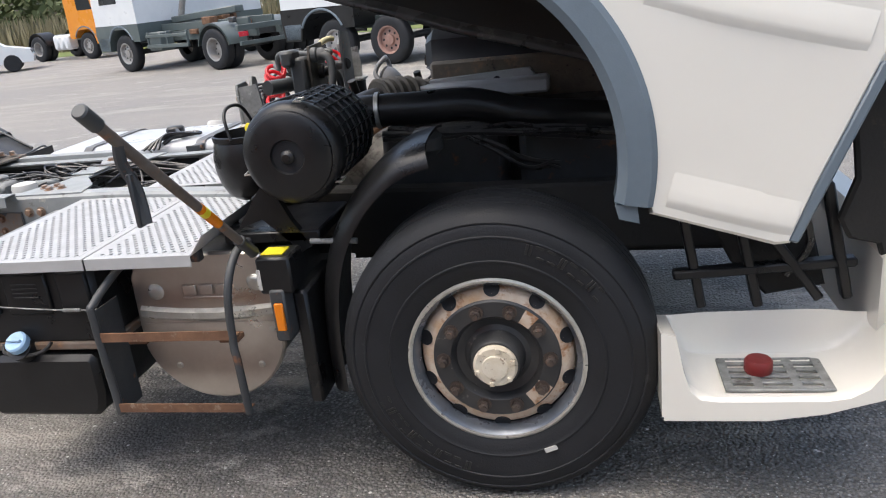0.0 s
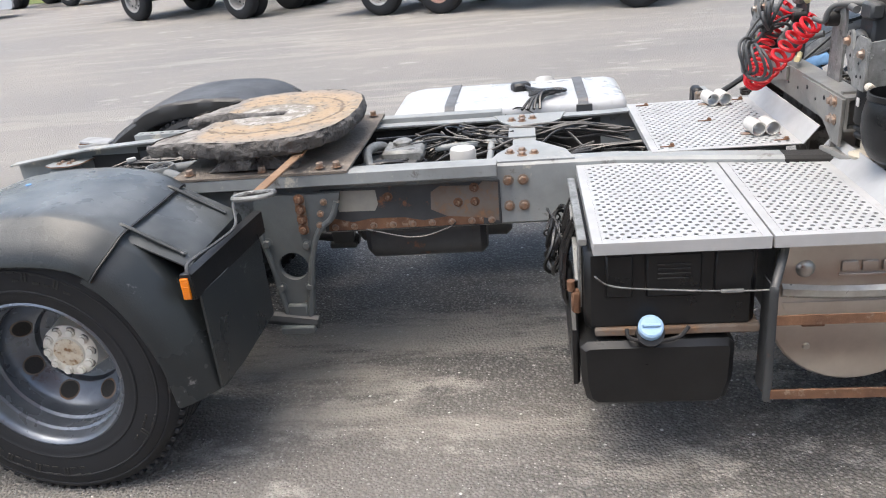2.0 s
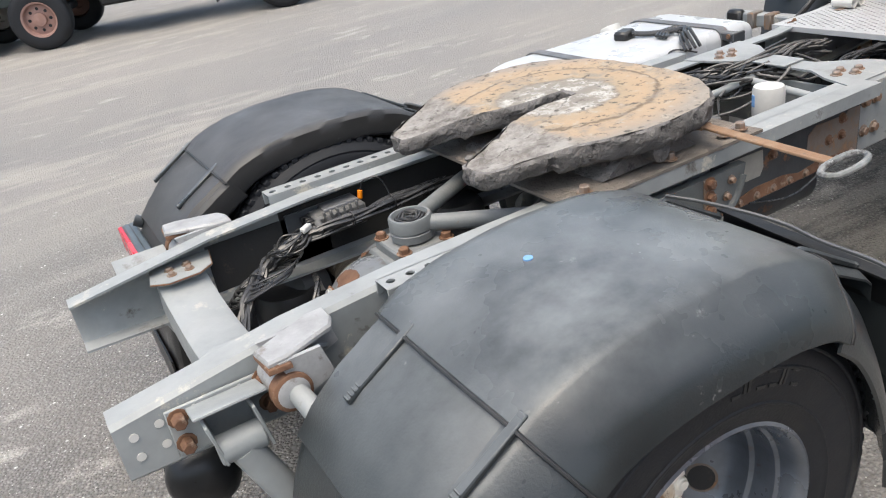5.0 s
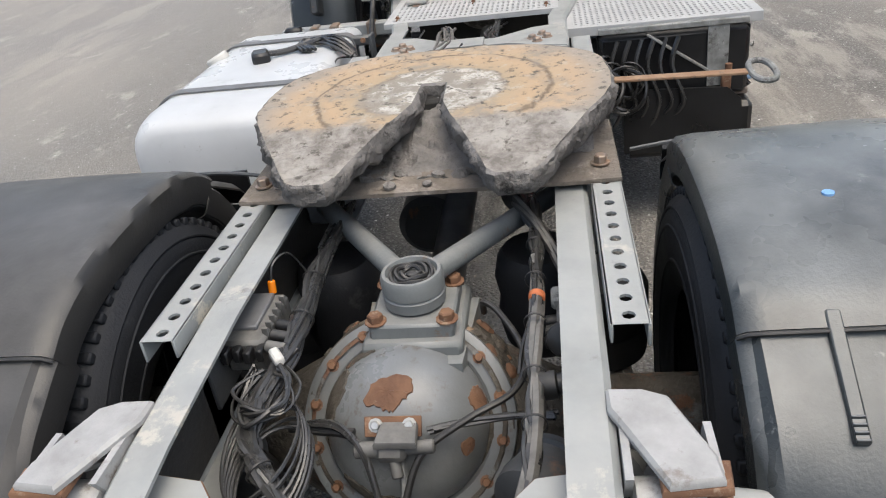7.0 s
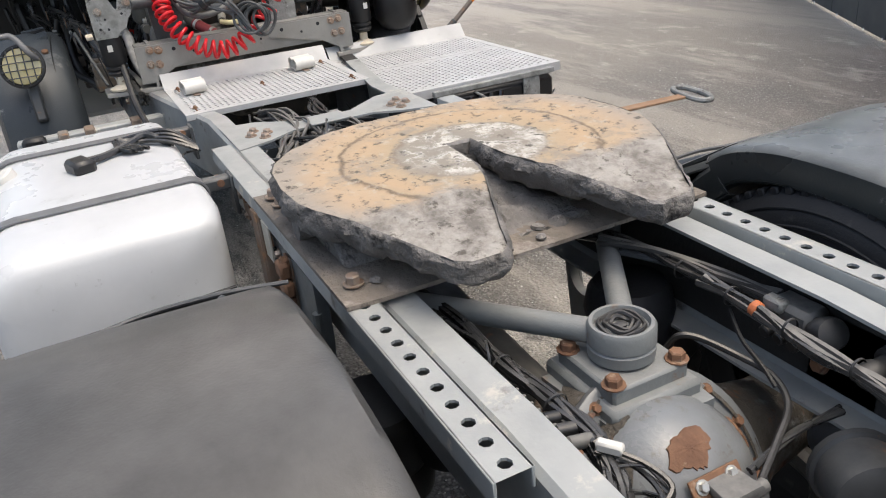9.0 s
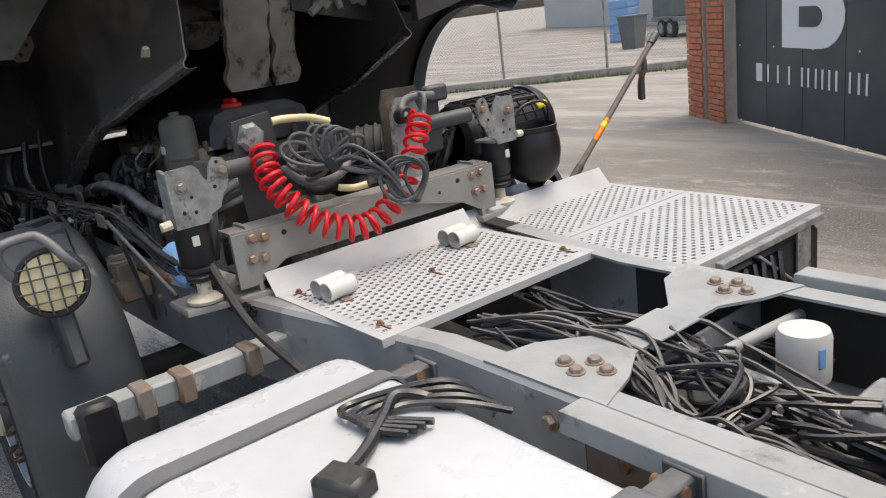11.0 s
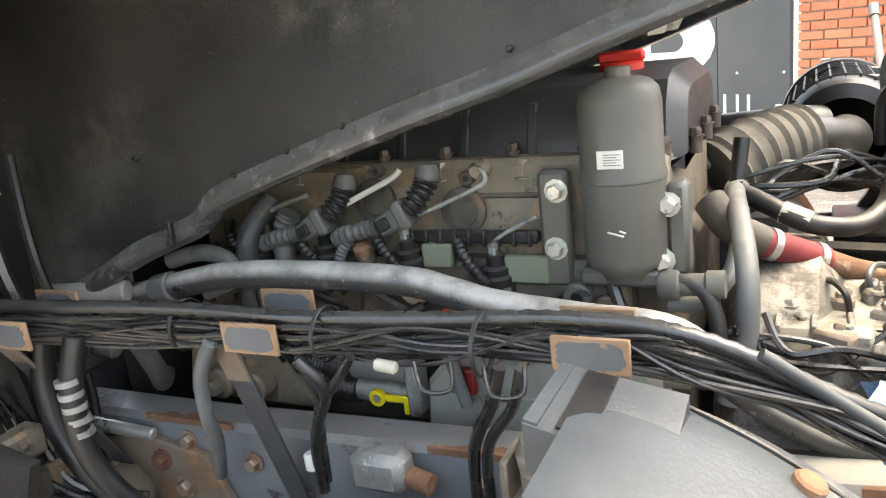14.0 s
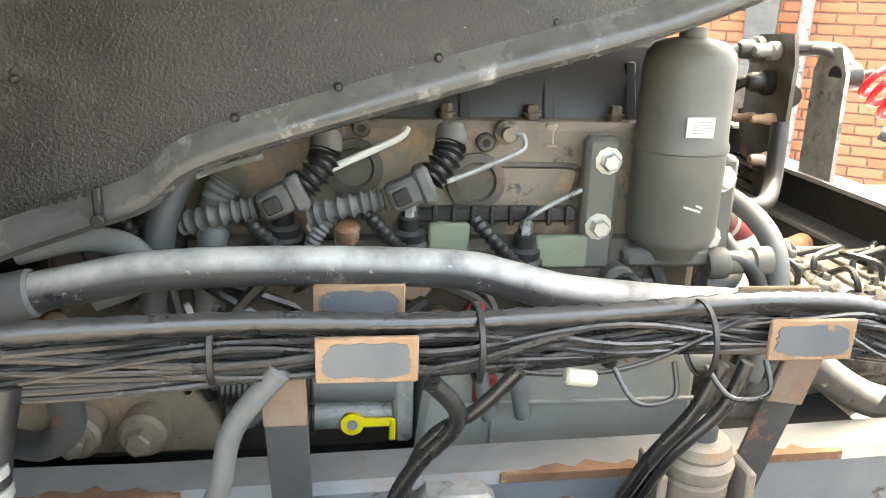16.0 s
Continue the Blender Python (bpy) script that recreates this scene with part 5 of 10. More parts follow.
# grease-caked jaw and throat below the slot
g = G()
rows = []
for x in np.linspace(0.33, 0.74, 26):
    row = []
    for y in np.linspace(-0.17, 0.17, 20):
        p = Vector((x, y, 0))
        ramp_ = 0.992 + 0.095 * max(0.0, min(1.0, (x - 0.36) / 0.30)) * max(0.0, 1 - (abs(y) / 0.17) ** 3)
        row.append((x + 0.012 * noise.noise(p * 30), y, ramp_ + 0.022 * noise.noise(p * 13) + 0.016 * noise.noise(p * 34) + 0.008 * noise.noise(p * 80)))
    rows.append(row)
part("grease_caked_jaw", g.grid(rows, (0, 0, -0.02)), M_GREASE, fw, "black grease heaped in the throat of the slot")
part("jaw_bar", G().box((0.640, 0.0, 1.075), (0.05, 0.13, 0.035), 0.010, Matrix.Rotation(radians(8), 3, "Z")), M_GRIMESHADE, fw)
rg = random.Random(31)
for i in range(36):
    x, y = rg.uniform(0.29, 0.66), rg.choice((-1, 1)) * abs(rg.gauss(0.0, 0.16))
    r = rg.uniform(0.012, 0.034)
    z = 0.988 + (0.05 * max(0, min(1, (x - 0.36) / 0.3)) if abs(y) < 0.13 else 0)
    g = G().lathe([(r * 0.3, -0.01), (r, 0.0), (r * rg.uniform(0.6, 0.95), r * 0.35), (r * 0.25, r * 0.6)], (x, y, z), (rg.uniform(-0.4, 0.1), rg.uniform(-0.3, 0.3), 1), 8)
    part("grease_clump", g, M_GREASE, fw)
g = G()
rows = []
for x in np.linspace(0.268, 1.02, 13):
    cor = 0.006 * math.sin((x - 0.3) * 17)
    rows.append([(x, y, 0.984 + (cor if abs(y) < 0.43 else 0)) for y in np.linspace(-0.475, 0.475, 13)])
g.grid(rows, (0, 0, -0.010))
part("mounting_plate", g, M_MOUNT, fw, "dirt-caked corrugated mounting plate")
bolts("plate_bolt", [(x, s * y, 0.99) for x, y in ((0.345, 0.43), (0.97, 0.43), (0.90, 0.43), (0.66, 0.44)) for s in (-1, 1)], (0, 0, 1), M_BOLT, fw, 0.016, 0.020)
g = G()
g.beam((0.815, -0.42, 1.045), (0.785, -0.865, 1.045), 0.038, 0.008, 0.002)
g.beam((0.80, -0.30, 1.04), (0.815, -0.44, 1.045), 0.05, 0.012, 0.003)
part("release_bar", g, M_BRICKPLATE, fw, "rust-brown flat release bar")
g = G()
cx, cy = 0.785, -0.905
lp = [(cx + 0.075 * math.copysign(abs(math.cos(a)) ** 0.8, math.cos(a)), cy + 0.032 * math.copysign(abs(math.sin(a)) ** 0.8, math.sin(a)), 1.046 + 0.006 * math.cos(a)) for a in np.linspace(0, 2 * math.pi, 32, endpoint=False)]
g.tube(lp, 0.009, 8, True)
part("loop_handle", g, M_GALV, fw, "steel loop handle")


# ---- walk-on platforms ----
def platform(x0, x1, y0, y1, z, lip, name, skirt):
    g = G()
    m = 0.028
    g.perf(x0 + m, x1 - m, y0 + m, y1 - m, z, 0.033, 0.0245, 0.0082)
    t = 0.004
    for c, sz in (((x0 + m / 2, (y0 + y1) / 2, z - t / 2), (m, y1 - y0, t)), ((x1 - m / 2, (y0 + y1) / 2, z - t / 2), (m, y1 - y0, t)),
                  (((x0 + x1) / 2, y0 + m / 2, z - t / 2), (x1 - x0 - 2 * m, m, t)), (((x0 + x1) / 2, y1 - m / 2, z - t / 2), (x1 - x0 - 2 * m, m, t))):
        g.box(c, sz, 0.001)
    if skirt:
        g.box(((x0 + x1) / 2, y0, z - 0.02), (x1 - x0, 0.004, 0.04), 0.001)
        g.box((x0, (y0 + y1) / 2, z - 0.02), (0.004, y1 - y0, 0.04), 0.001)
    else:
        g.box((x0, (y0 + y1) / 2, z - 0.012), (0.004, y1 - y0, 0.024), 0.001)
    if lip:
        g.prism([(x1, z - 0.004), (x1 + lip * 0.85, z + lip), (x1 + lip * 0.85 + 0.004, z + lip), (x1 + 0.004, z - 0.004)], "y", y0, y1)
    return part(name, g, M_ALU, truck, "white-grey perforated aluminium walk-on plate")


platform(1.935, 2.462, -1.19, -0.392, 0.925, 0, "walk_plate", True)
platform(2.470, 2.850, -1.19, -0.392, 0.925, 0.065, "walk_plate", True)
p2 = platform(2.235, 2.805, -0.365, 0.455, 0.953, 0.065, "walk_plate", False)
for x, y in ((2.60, 0.345), (2.66, -0.195)):
    for dx in (0.0, 0.056):
        g = G()
        g.lathe([(0.026, 0.0), (0.029, 0.001), (0.029, 0.099), (0.026, 0.10), (0.026, 0.003)], (x + dx, y + 0.05, 0.985), (0.12, -1, 0), 24, close=False)
        part("plastic_tube", g, M_PLASTWHITE, p2, "short white plastic tube stub")
    part("tube_foot", G().box((x + 0.03, y, 0.956), (0.15, 0.03, 0.004), 0.001), M_BOLT, p2)
for x, y in ((2.30, 0.40), (2.74, 0.40), (2.30, -0.31), (2.74, -0.31), (2.52, 0.05)):
    g = G().box((x, y, 0.955), (0.055, 0.007, 0.004), 0.001)
    g.bolt((x + 0.02, y, 0.956), (0, 0, 1), 0.008, 0.008)
    part("plate_fastener", g, M_RUST, p2)
g = G()
for y in (-1.10, -0.80, -0.50):
    g.box((2.39, y, 0.895), (0.90, 0.035, 0.045), 0.004)
part("plate_bearer", g, M_FRAMEDARK, truck)

# ---- battery box and additive tank ----
box = new("battery_box")
box.parent = truck
box["label"] = "black battery box with ribbed cover above an additive tank"
g = G()
g.box((2.176, -0.83, 0.735), (0.534, 0.62, 0.29), 0.02)
body = part("cover", g, M_BLACK, box)
for x0, x1 in ((1.975, 2.06), (2.10, 2.27), (2.31, 2.425)):
    g = G().box(((x0 + x1) / 2, -1.142, 0.79), (x1 - x0, 0.024, 0.15), 0.010)
    part("cover_rib", g, M_BLACK, box)
for i in range(4):
    part("embossed_bar", G().box((2.185, -1.156, 0.805 + 0.016 * (i - 1.5)), (0.10, 0.004, 0.005), 0.001), M_HOSE, box)
part("lower_shelf", G().box((2.20, -0.86, 0.588), (0.52, 0.58, 0.03), 0.006), M_RUSTY, box, "rust-edged shelf")
g = G()
prof = [(1.915, 0.555), (2.365, 0.555), (2.385, 0.535), (2.382, 0.40), (2.365, 0.335), (2.335, 0.31), (1.94, 0.31), (1.91, 0.335), (1.895, 0.40), (1.89, 0.535)]
g.prism(prof, "y", -0.65, -1.165, 0.02)
tk = part("additive_tank", g, M_BLACK, box, "smooth black plastic tank")
g = G()
g.cyl((2.113, -1.13, 0.565), (2.113, -1.175, 0.60), 0.045, 24)
part("filler_neck", g, M_BLACK, tk)
g = G()
g.lathe([(0.036, 0.0), (0.040, 0.004), (0.040, 0.028), (0.034, 0.034), (0.0, 0.034)], (2.113, -1.165, 0.605), (0, -0.62, 0.78), 24, close=False)
g.box((2.113, -1.190, 0.634), (0.055, 0.010, 0.014), 0.003, Matrix.Rotation(radians(38), 3, "X"))
part("blue_cap", g, M_BLUE, tk, "light blue filler cap")
g = G().tube(smooth([(2.04, -1.155, 0.605), (2.05, -1.175, 0.58), (2.12, -1.185, 0.572), (2.20, -1.178, 0.582), (2.235, -1.16, 0.61)]), 0.007, 8)
part("cap_guard", g, M_HOSE, tk)
g = G().tube(smooth([(1.94, -1.16, 0.80), (2.0, -1.168, 0.765), (2.2, -1.17, 0.745), (2.38, -1.17, 0.735), (2.47, -1.19, 0.745)]), 0.003, 6)
part("steel_wire", g, M_GALV, box, "thin steel wire")
part("wire_turnbuckle", G().box((2.36, -1.172, 0.737), (0.07, 0.01, 0.012), 0.003), M_GALV, box)
# hoses and brackets behind the box
g = G().prism([(-0.62, 0.36), (-1.10, 0.36), (-1.125, 0.40), (-1.11, 0.58), (-1.05, 0.635), (-0.70, 0.65), (-0.62, 0.60)], "x", 1.868, 1.89, 0.008)
part("box_end_panel", g, M_BLACK, truck, "black curved panel at the end of the box")
g = G().beam((1.905, -0.52, 0.905), (1.905, -1.13, 0.905), 0.028, 0.024, 0.003)
g.box((1.902, -1.01, 0.765), (0.010, 0.085, 0.26), 0.002)
g.beam((1.90, -0.72, 0.88), (1.90, -0.98, 0.70), 0.026, 0.010, 0.002)
part("end_bracket", g, M_GALV, truck, "stained galvanised bracket over the hoses")
g = G().box((1.885, -1.045, 0.655), (0.030, 0.040, 0.085), 0.008)
g.cyl((1.87, -1.05, 0.70), (1.87, -1.05, 0.735), 0.014, 10)
part("rusty_fitting", g, M_RUST, truck, "rusty fitting on the box end")
rk = random.Random(41)
for i in range(11):
    c = Vector((1.84 + rk.uniform(-0.03, 0.03), -0.56 + rk.uniform(-0.10, 0.06), 0.70 + rk.uniform(-0.05, 0.05)))
    ra, tl_ = rk.uniform(0.045, 0.095), Matrix.Rotation(rk.uniform(-0.7, 0.7), 3, "Z") @ Matrix.Rotation(rk.uniform(-0.5, 0.5), 3, "Y")
    part("cable_loop", G().tube([c + tl_ @ Vector((0.01 * math.sin(3 * t), ra * math.cos(t), ra * 1.1 * math.sin(t))) for t in np.linspace(0, 2 * math.pi, 20, endpoint=False)], rk.choice((0.004, 0.006, 0.008)), 6, True), M_CABLE, truck)
rnd = random.Random(4)
for i in range(6):
    y = -0.60 - 0.05 * i
    pts = [(1.90, y, 0.86), (1.875 - rnd.random() * 0.02, y + 0.03, 0.75), (1.87 - rnd.random() * 0.025, y - 0.02, 0.60), (1.88, y + 0.02, 0.45 + rnd.random() * 0.1)]
    part("box_hose", G().tube(smooth(pts), 0.008 + 0.004 * rnd.random(), 6), M_CABLE, truck)

# ---- silencer ----
sil = new("silencer")
sil.parent = truck
sil["label"] = "brushed steel silencer with a pressed end plate"
lo = arc(2.787, 0.60, 0.275, 196, 344, 20)
out = [(2.52, 0.62)] + lo + [(3.056, 0.62), (3.056, 0.80), (3.03, 0.862), (2.98, 0.882), (2.60, 0.882), (2.555, 0.862), (2.525, 0.80)]
g = G().prism([(2.795 + (x - 2.795) * 0.93, 0.65 + (z - 0.65) * 0.93) for x, z in out], "y", -0.45, -1.03)
part("drum", g, M_FRAMEDARK, sil)
g = G().prism(out, "y", -1.03, -1.055, 0.008)
ep = part("end_plate", g, M_STEEL, sil, "brushed steel end plate")
g = G()
xs = np.linspace(2.545, 3.055, 13)
rows = [[(x, -1.056 - d, z - 0.028 * math.cos((x - 2.80) * 4.5) + 0.028 + dz) for d, dz in ((0, 0.68), (0.014, 0.668), (0.014, 0.645), (0.0, 0.632))] for x, z in [(x, 0.0) for x in xs]]
g.grid(rows, (0, 0.004, 0))
part("pressed_band", g, M_CHROME, ep)
g = G().prism([(2.56, 0.60), (3.05, 0.60), (3.05, 0.628), (2.55, 0.628)], "y", -1.056, -1.062)
part("lower_crease", g, M_STEEL, ep)
for i in range(3):
    g = G().box((2.745 + i * 0.062, -1.060, 0.752), (0.050, 0.010, 0.036), 0.004)
    part("embossed_mark", g, M_STEEL, ep)
part("embossed_bar", G().box((2.807, -1.058, 0.722), (0.185, 0.008, 0.008), 0.002), M_STEEL, ep)
for x, z in ((2.613, 0.747), (2.987, 0.771), (2.64, 0.46), (2.955, 0.46), (3.02, 0.60)):
    g = G().lathe([(0.032, 0), (0.024, 0.012), (0.012, 0.016), (0.0, 0.016)], (x, -1.053, z), (0, -1, 0), 20, close=False) if z > 0.7 else G().lathe([(0.014, 0), (0.010, 0.009), (0.0, 0.010)], (x, -1.053, z), (0, -1, 0), 14, close=False)
    part("plate_fastener", g, M_CHROME, ep)

# ---- step ladder ----
lad = new("step_ladder")
lad.parent = truck
lad["label"] = "rusty two-rung step ladder with tube uprights"
g = G().tube(smooth([(2.955, -1.215, 0.36), (2.955, -1.22, 0.56), (2.95, -1.215, 0.62), (2.965, -1.21, 0.80), (2.975, -1.13, 0.90), (2.975, -1.0, 0.905)], 5), 0.014, 10)
part("upright", g, M_FRAMEDARK, lad)
g = G().tube(smooth([(2.475, -1.215, 0.36), (2.47, -1.22, 0.72), (2.475, -1.21, 0.77), (2.53, -1.10, 0.86), (2.55, -0.98, 0.88)], 5), 0.014, 10)
part("upright", g, M_FRAMEDARK, lad)
g = G().box((2.478, -1.15, 0.55), (0.006, 0.13, 0.40), 0.002)
part("side_plate", g, M_FRAMEDARK, lad)
for z in (0.655, 0.385):
    g = G()
    g.box((2.715, -1.20, z - 0.014), (0.49, 0.05, 0.006), 0.002)
    g.box((2.715, -1.224, z), (0.49, 0.005, 0.034), 0.001)
    for i in range(18):
        g.cyl((2.495 + i * 0.026, -1.205, z - 0.012), (2.495 + i * 0.026, -1.205, z - 0.004), 0.008, 8)
    part("rung", g, M_RUST, lad, "rust-eaten toothed rung")
for x in (2.60, 2.93):
    part("rung_stub", G().box((x, -1.18, 0.628), (0.07, 0.05, 0.02), 0.003), M_RUST, lad)

# ---- pump box, lever and front fender of the near side ----
g = G().box((3.115, -1.11, 0.835), (0.115, 0.13, 0.125), 0.008)
pb = part("tilt_pump", g, M_BLACK, truck, "black tilt pump box with a yellow lid label")
part("yellow_label", G().box((3.105, -1.11, 0.899), (0.075, 0.07, 0.004), 0.001), M_YELLOW, pb)
part("paper_sticker", G().box((3.065, -1.178, 0.825), (0.012, 0.004, 0.07), 0.001), M_PLASTWHITE, pb)
part("marker_bracket", G().box((3.115, -1.13, 0.70), (0.05, 0.11, 0.18), 0.006), M_FRAMEDARK, truck)
part("side_marker", G().box((3.124, -1.202, 0.705), (0.030, 0.012, 0.095), 0.004), M_ORANGE, truck, "orange side marker")
lever = thing("pump_lever", "long rusty pump lever bar with orange and yellow tape", "lever")
B, T = Vector((3.045, -1.153, 0.919)), Vector((3.084, -1.870, 1.482))
d = (T - B).normalized()
part("bar", G().cyl(B, T, 0.014, 14, 0.003), M_BAR, lever, "thin brown rusty bar")
part("socket_sleeve", G().cyl(B - d * 0.02, B + d * 0.10, 0.019, 14, 0.003), M_FRAMEDARK, lever)
part("orange_band", G().cyl(B + d * 0.25, B + d * 0.38, 0.0150, 14), M_ORANGE, lever, "orange tape band")
part("yellow_band", G().cyl(B + d * 0.33, B + d * 0.36, 0.0153, 14), M_YELLOW, lever, "yellow tape band")
part("grip", G().cyl(T - d * 0.05, T + d * 0.02, 0.019, 14, 0.004), M_FRAMEDARK, lever)
g = G().tube(smooth([T - d * 0.13, T - d * 0.13 + Vector((-0.01, 0.01, -0.05)), T - d * 0.13 + Vector((0.0, 0.03, -0.12)), T - d * 0.13 + Vector((0.01, 0.02, -0.20))]), 0.014, 8, radii=None)
g.box(T - d * 0.13 + Vector((0.0, 0.02, -0.14)), (0.012, 0.035, 0.13), 0.004)
part("hanging_strap", g, M_FRAMEDARK, lever, "hanging frayed strap")

for s in (-1, 1):
    prof = [(0.72, 0.0), (0.80, 0.012), (0.93, 0.010), (1.02, 0.0), (1.06, -0.02), (1.08, -0.06)] if s < 0 else [(0.805, -0.075), (0.812, -0.048), (0.830, -0.024), (0.857, 0.0), (0.95, 0.010), (1.12, 0.008), (1.17, -0.01), (1.19, -0.05)]
    arch = [(3.62, 1.20), (3.53, 1.175), (3.44, 1.12), (3.35, 1.03), (3.27, 0.90), (3.22, 0.74), (3.20, 0.56), (3.20, 0.36)] if s < 0 else [(3.485, 1.214), (3.44, 1.206), (3.38, 1.187), (3.30, 1.15), (3.20, 1.08), (3.12, 0.97), (3.07, 0.84), (3.04, 0.66), (3.04, 0.42)]
    rows = fender_rows(arch, [(s * y, dd) for y, dd in prof], 3.80, 0.51)
    g = G()
    cen = Vector((3.80, 0, 0.51))
    g.grid(rows, lambda i, j: (cen - Vector((rows[i][j].x, 0, rows[i][j].z))).normalized() * 0.008)
    ff = part("front_fender", g, M_BLACK if s < 0 else M_FENDERPALE, truck, "black plastic front wheel guard" if s < 0 else "dusty dark grey front wheel guard")
    if s > 0:
        A, B, C, D = Vector((3.518, 0.992, 1.228)), Vector((3.510, 0.882, 1.238)), Vector((3.387, 0.876, 1.212)), Vector((3.390, 0.977, 1.188))
        patch = lambda u0, u1, v0, v1, up: G().grid([[A.lerp(B, u).lerp(D.lerp(C, u), v) + Vector((0, 0, up)) for u in np.linspace(u0, u1, 5)] for v in np.linspace(v0, v1, 5)], (0, 0, -0.05))
        ht = part("raised_hatch", patch(0, 1, 0, 1, 0), M_FENDERPALE, ff, "raised hatch moulded in the guard")
        part("hatch_slot", patch(0.06, 0.96, 0.22, 0.46, 0.003), M_BLACK, ht, "dark recessed slot")
        part("hatch_rim", patch(0.02, 0.98, 0.0, 0.10, 0.003), M_FENDERPALE, ht)
        part("fender_seam", G().tube(smooth([(3.415, 0.862, 1.200), (3.35, 0.872, 1.178), (3.28, 0.880, 1.142), (3.20, 0.886, 1.082), (3.14, 0.89, 1.0)]), 0.0035, 6), M_BLACK, ff)
        part("fender_rivet", G().cyl((3.286, 0.908, 1.140), (3.278, 0.908, 1.156), 0.016, 14, 0.003), M_RUST, ff)
    else:
        part("fender_stay", G().cyl((3.20, -1.03, 0.90), (3.36, -1.03, 0.895), 0.010, 10), M_GALV, ff)
        part("fender_lower_flap", G().box((3.165, -0.97, 0.55), (0.05, 0.30, 0.42), 0.01), M_BLACK, ff)

# ---- air filter ----
af = new("air_filter")
af.parent = truck
af["label"] = "black ribbed plastic air filter drum with clips"
o, axis = (3.21, -0.62, 1.207), (0, -1, 0)
g = G().lathe([(0.10, 0.0), (0.135, 0.015), (0.148, 0.04), (0.152, 0.42), (0.162, 0.425), (0.165, 0.445), (0.160, 0.47), (0.152, 0.485), (0.140, 0.492), (0.138, 0.500), (0.125, 0.508), (0.055, 0.512), (0.05, 0.500), (0.0, 0.500)], o, axis, 48, close=False)
part("drum", g, M_BLACK, af)
g = G()
for i in range(20):
    a = radians(-40 + i * 13)
    p = Vector((math.cos(a) * 0.152, 0, math.sin(a) * 0.152))
    g.beam(Vector(o) + p + Vector((0, -0.05, 0)), Vector(o) + p + Vector((0, -0.41, 0)), 0.005, 0.010, 0.001, up=p)
for k in range(6):
    g.lathe([(0.150, 0), (0.1565, 0.002), (0.1565, 0.006), (0.150, 0.008)], (3.21, -0.68 - k * 0.062, 1.207), axis, 48, close=False)
part("rib_cage", g, M_BLACK, af, "moulded rib cage")
g = G().lathe([(0.021, 0.0), (0.021, 0.012), (0.012, 0.02), (0.012, 0.026), (0.0, 0.026)], (3.21, -1.12, 1.207), axis, 16, close=False)
part("centre_knob", g, M_HOSE, af)
g = G().prism([(3.21 + 0.062 * math.cos(radians(45 * i + 22)), 1.207 + 0.062 * math.sin(radians(45 * i + 22))) for i in range(8)], "y", -1.118, -1.1225)
part("octagon_recess", g, M_TYRE, af)
for a in (75, -35, 200):
    p = Vector((math.cos(radians(a)) * 0.166, 0, math.sin(radians(a)) * 0.166)) + Vector((3.21, -1.07, 1.207))
    g = G().tube([p + Vector((x, y, z)) for x, y, z in ((-0.012, -0.02, 0), (-0.012, 0.02, 0.004), (0.012, 0.02, 0.004), (0.012, -0.02, 0))], 0.0035, 6, True)
    part("wire_clip", g, M_CHROME, af)
part("service_plug", G().cyl((3.085, -1.02, 1.285), (3.070, -1.065, 1.295), 0.016, 14, 0.003), M_YELLOW, af, "yellow plug")
g = G().tube(smooth([(3.14, -1.03, 1.335), (3.10, -1.02, 1.33), (3.08, -0.90, 1.335), (3.10, -0.75, 1.335), (3.16, -0.70, 1.345)]), 0.009, 8)
part("bail_wire", g, M_HOSE, af)
g = G().lathe([(0.060, 0.0), (0.088, 0.02), (0.108, 0.06), (0.118, 0.11), (0.118, 0.155), (0.110, 0.195), (0.106, 0.205), (0.110, 0.208), (0.111, 0.226), (0.104, 0.228), (0.100, 0.20), (0.104, 0.12), (0.0, 0.08)], (2.945, -0.83, 1.015), (0, 0, 1), 40)
pot = part("intake_pot", g, M_BLACK, af, "open black intake pot")
g = G().tube(smooth([(2.945, -0.94, 1.235), (2.925, -0.92, 1.31), (2.915, -0.85, 1.335), (2.925, -0.77, 1.32), (2.945, -0.722, 1.235)]), 0.006, 8)
part("pot_bail", g, M_HOSE, pot, "thin wire bail")
g = G().tube(smooth([(2.96, -0.83, 1.08), (3.05, -0.83, 1.09), (3.12, -0.82, 1.12)]), 0.075, 20)
part("intake_elbow", g, M_BLACK, af)
g = G().tube(smooth([(3.27, -0.60, 1.235), (3.32, -0.575, 1.24), (3.50, -0.55, 1.235), (3.70, -0.52, 1.23), (3.88, -0.50, 1.18), (4.05, -0.47, 1.155), (4.18, -0.40, 1.13)]), 0.06, 20)
pp = part("intake_pipe", g, M_BLACK, truck, "thick black intake pipe")
part("pipe_clamp", G().lathe([(0.062, 0), (0.066, 0.002), (0.066, 0.016), (0.062, 0.018)], (3.355, -0.572, 1.241), (1, 0.09, 0), 28, close=False), M_CHROME, pp)
g = G().prism([(2.95, 0.95), (3.02, 1.05), (3.06, 1.10), (3.10, 1.06), (3.14, 0.97), (3.20, 0.88), (3.16, 0.86), (3.04, 0.98)], "y", -1.02, -0.99)
g.beam((3.02, -1.0, 1.06), (3.14, -1.0, 0.90), 0.03, 0.03)
g.box((3.06, -0.85, 0.915), (0.34, 0.34, 0.04), 0.006)
part("filter_carrier", g, M_BLACK, truck, "black filter carrier arms")

# ---- chassis rear electrics and lines ----
rnd = random.Random(7)


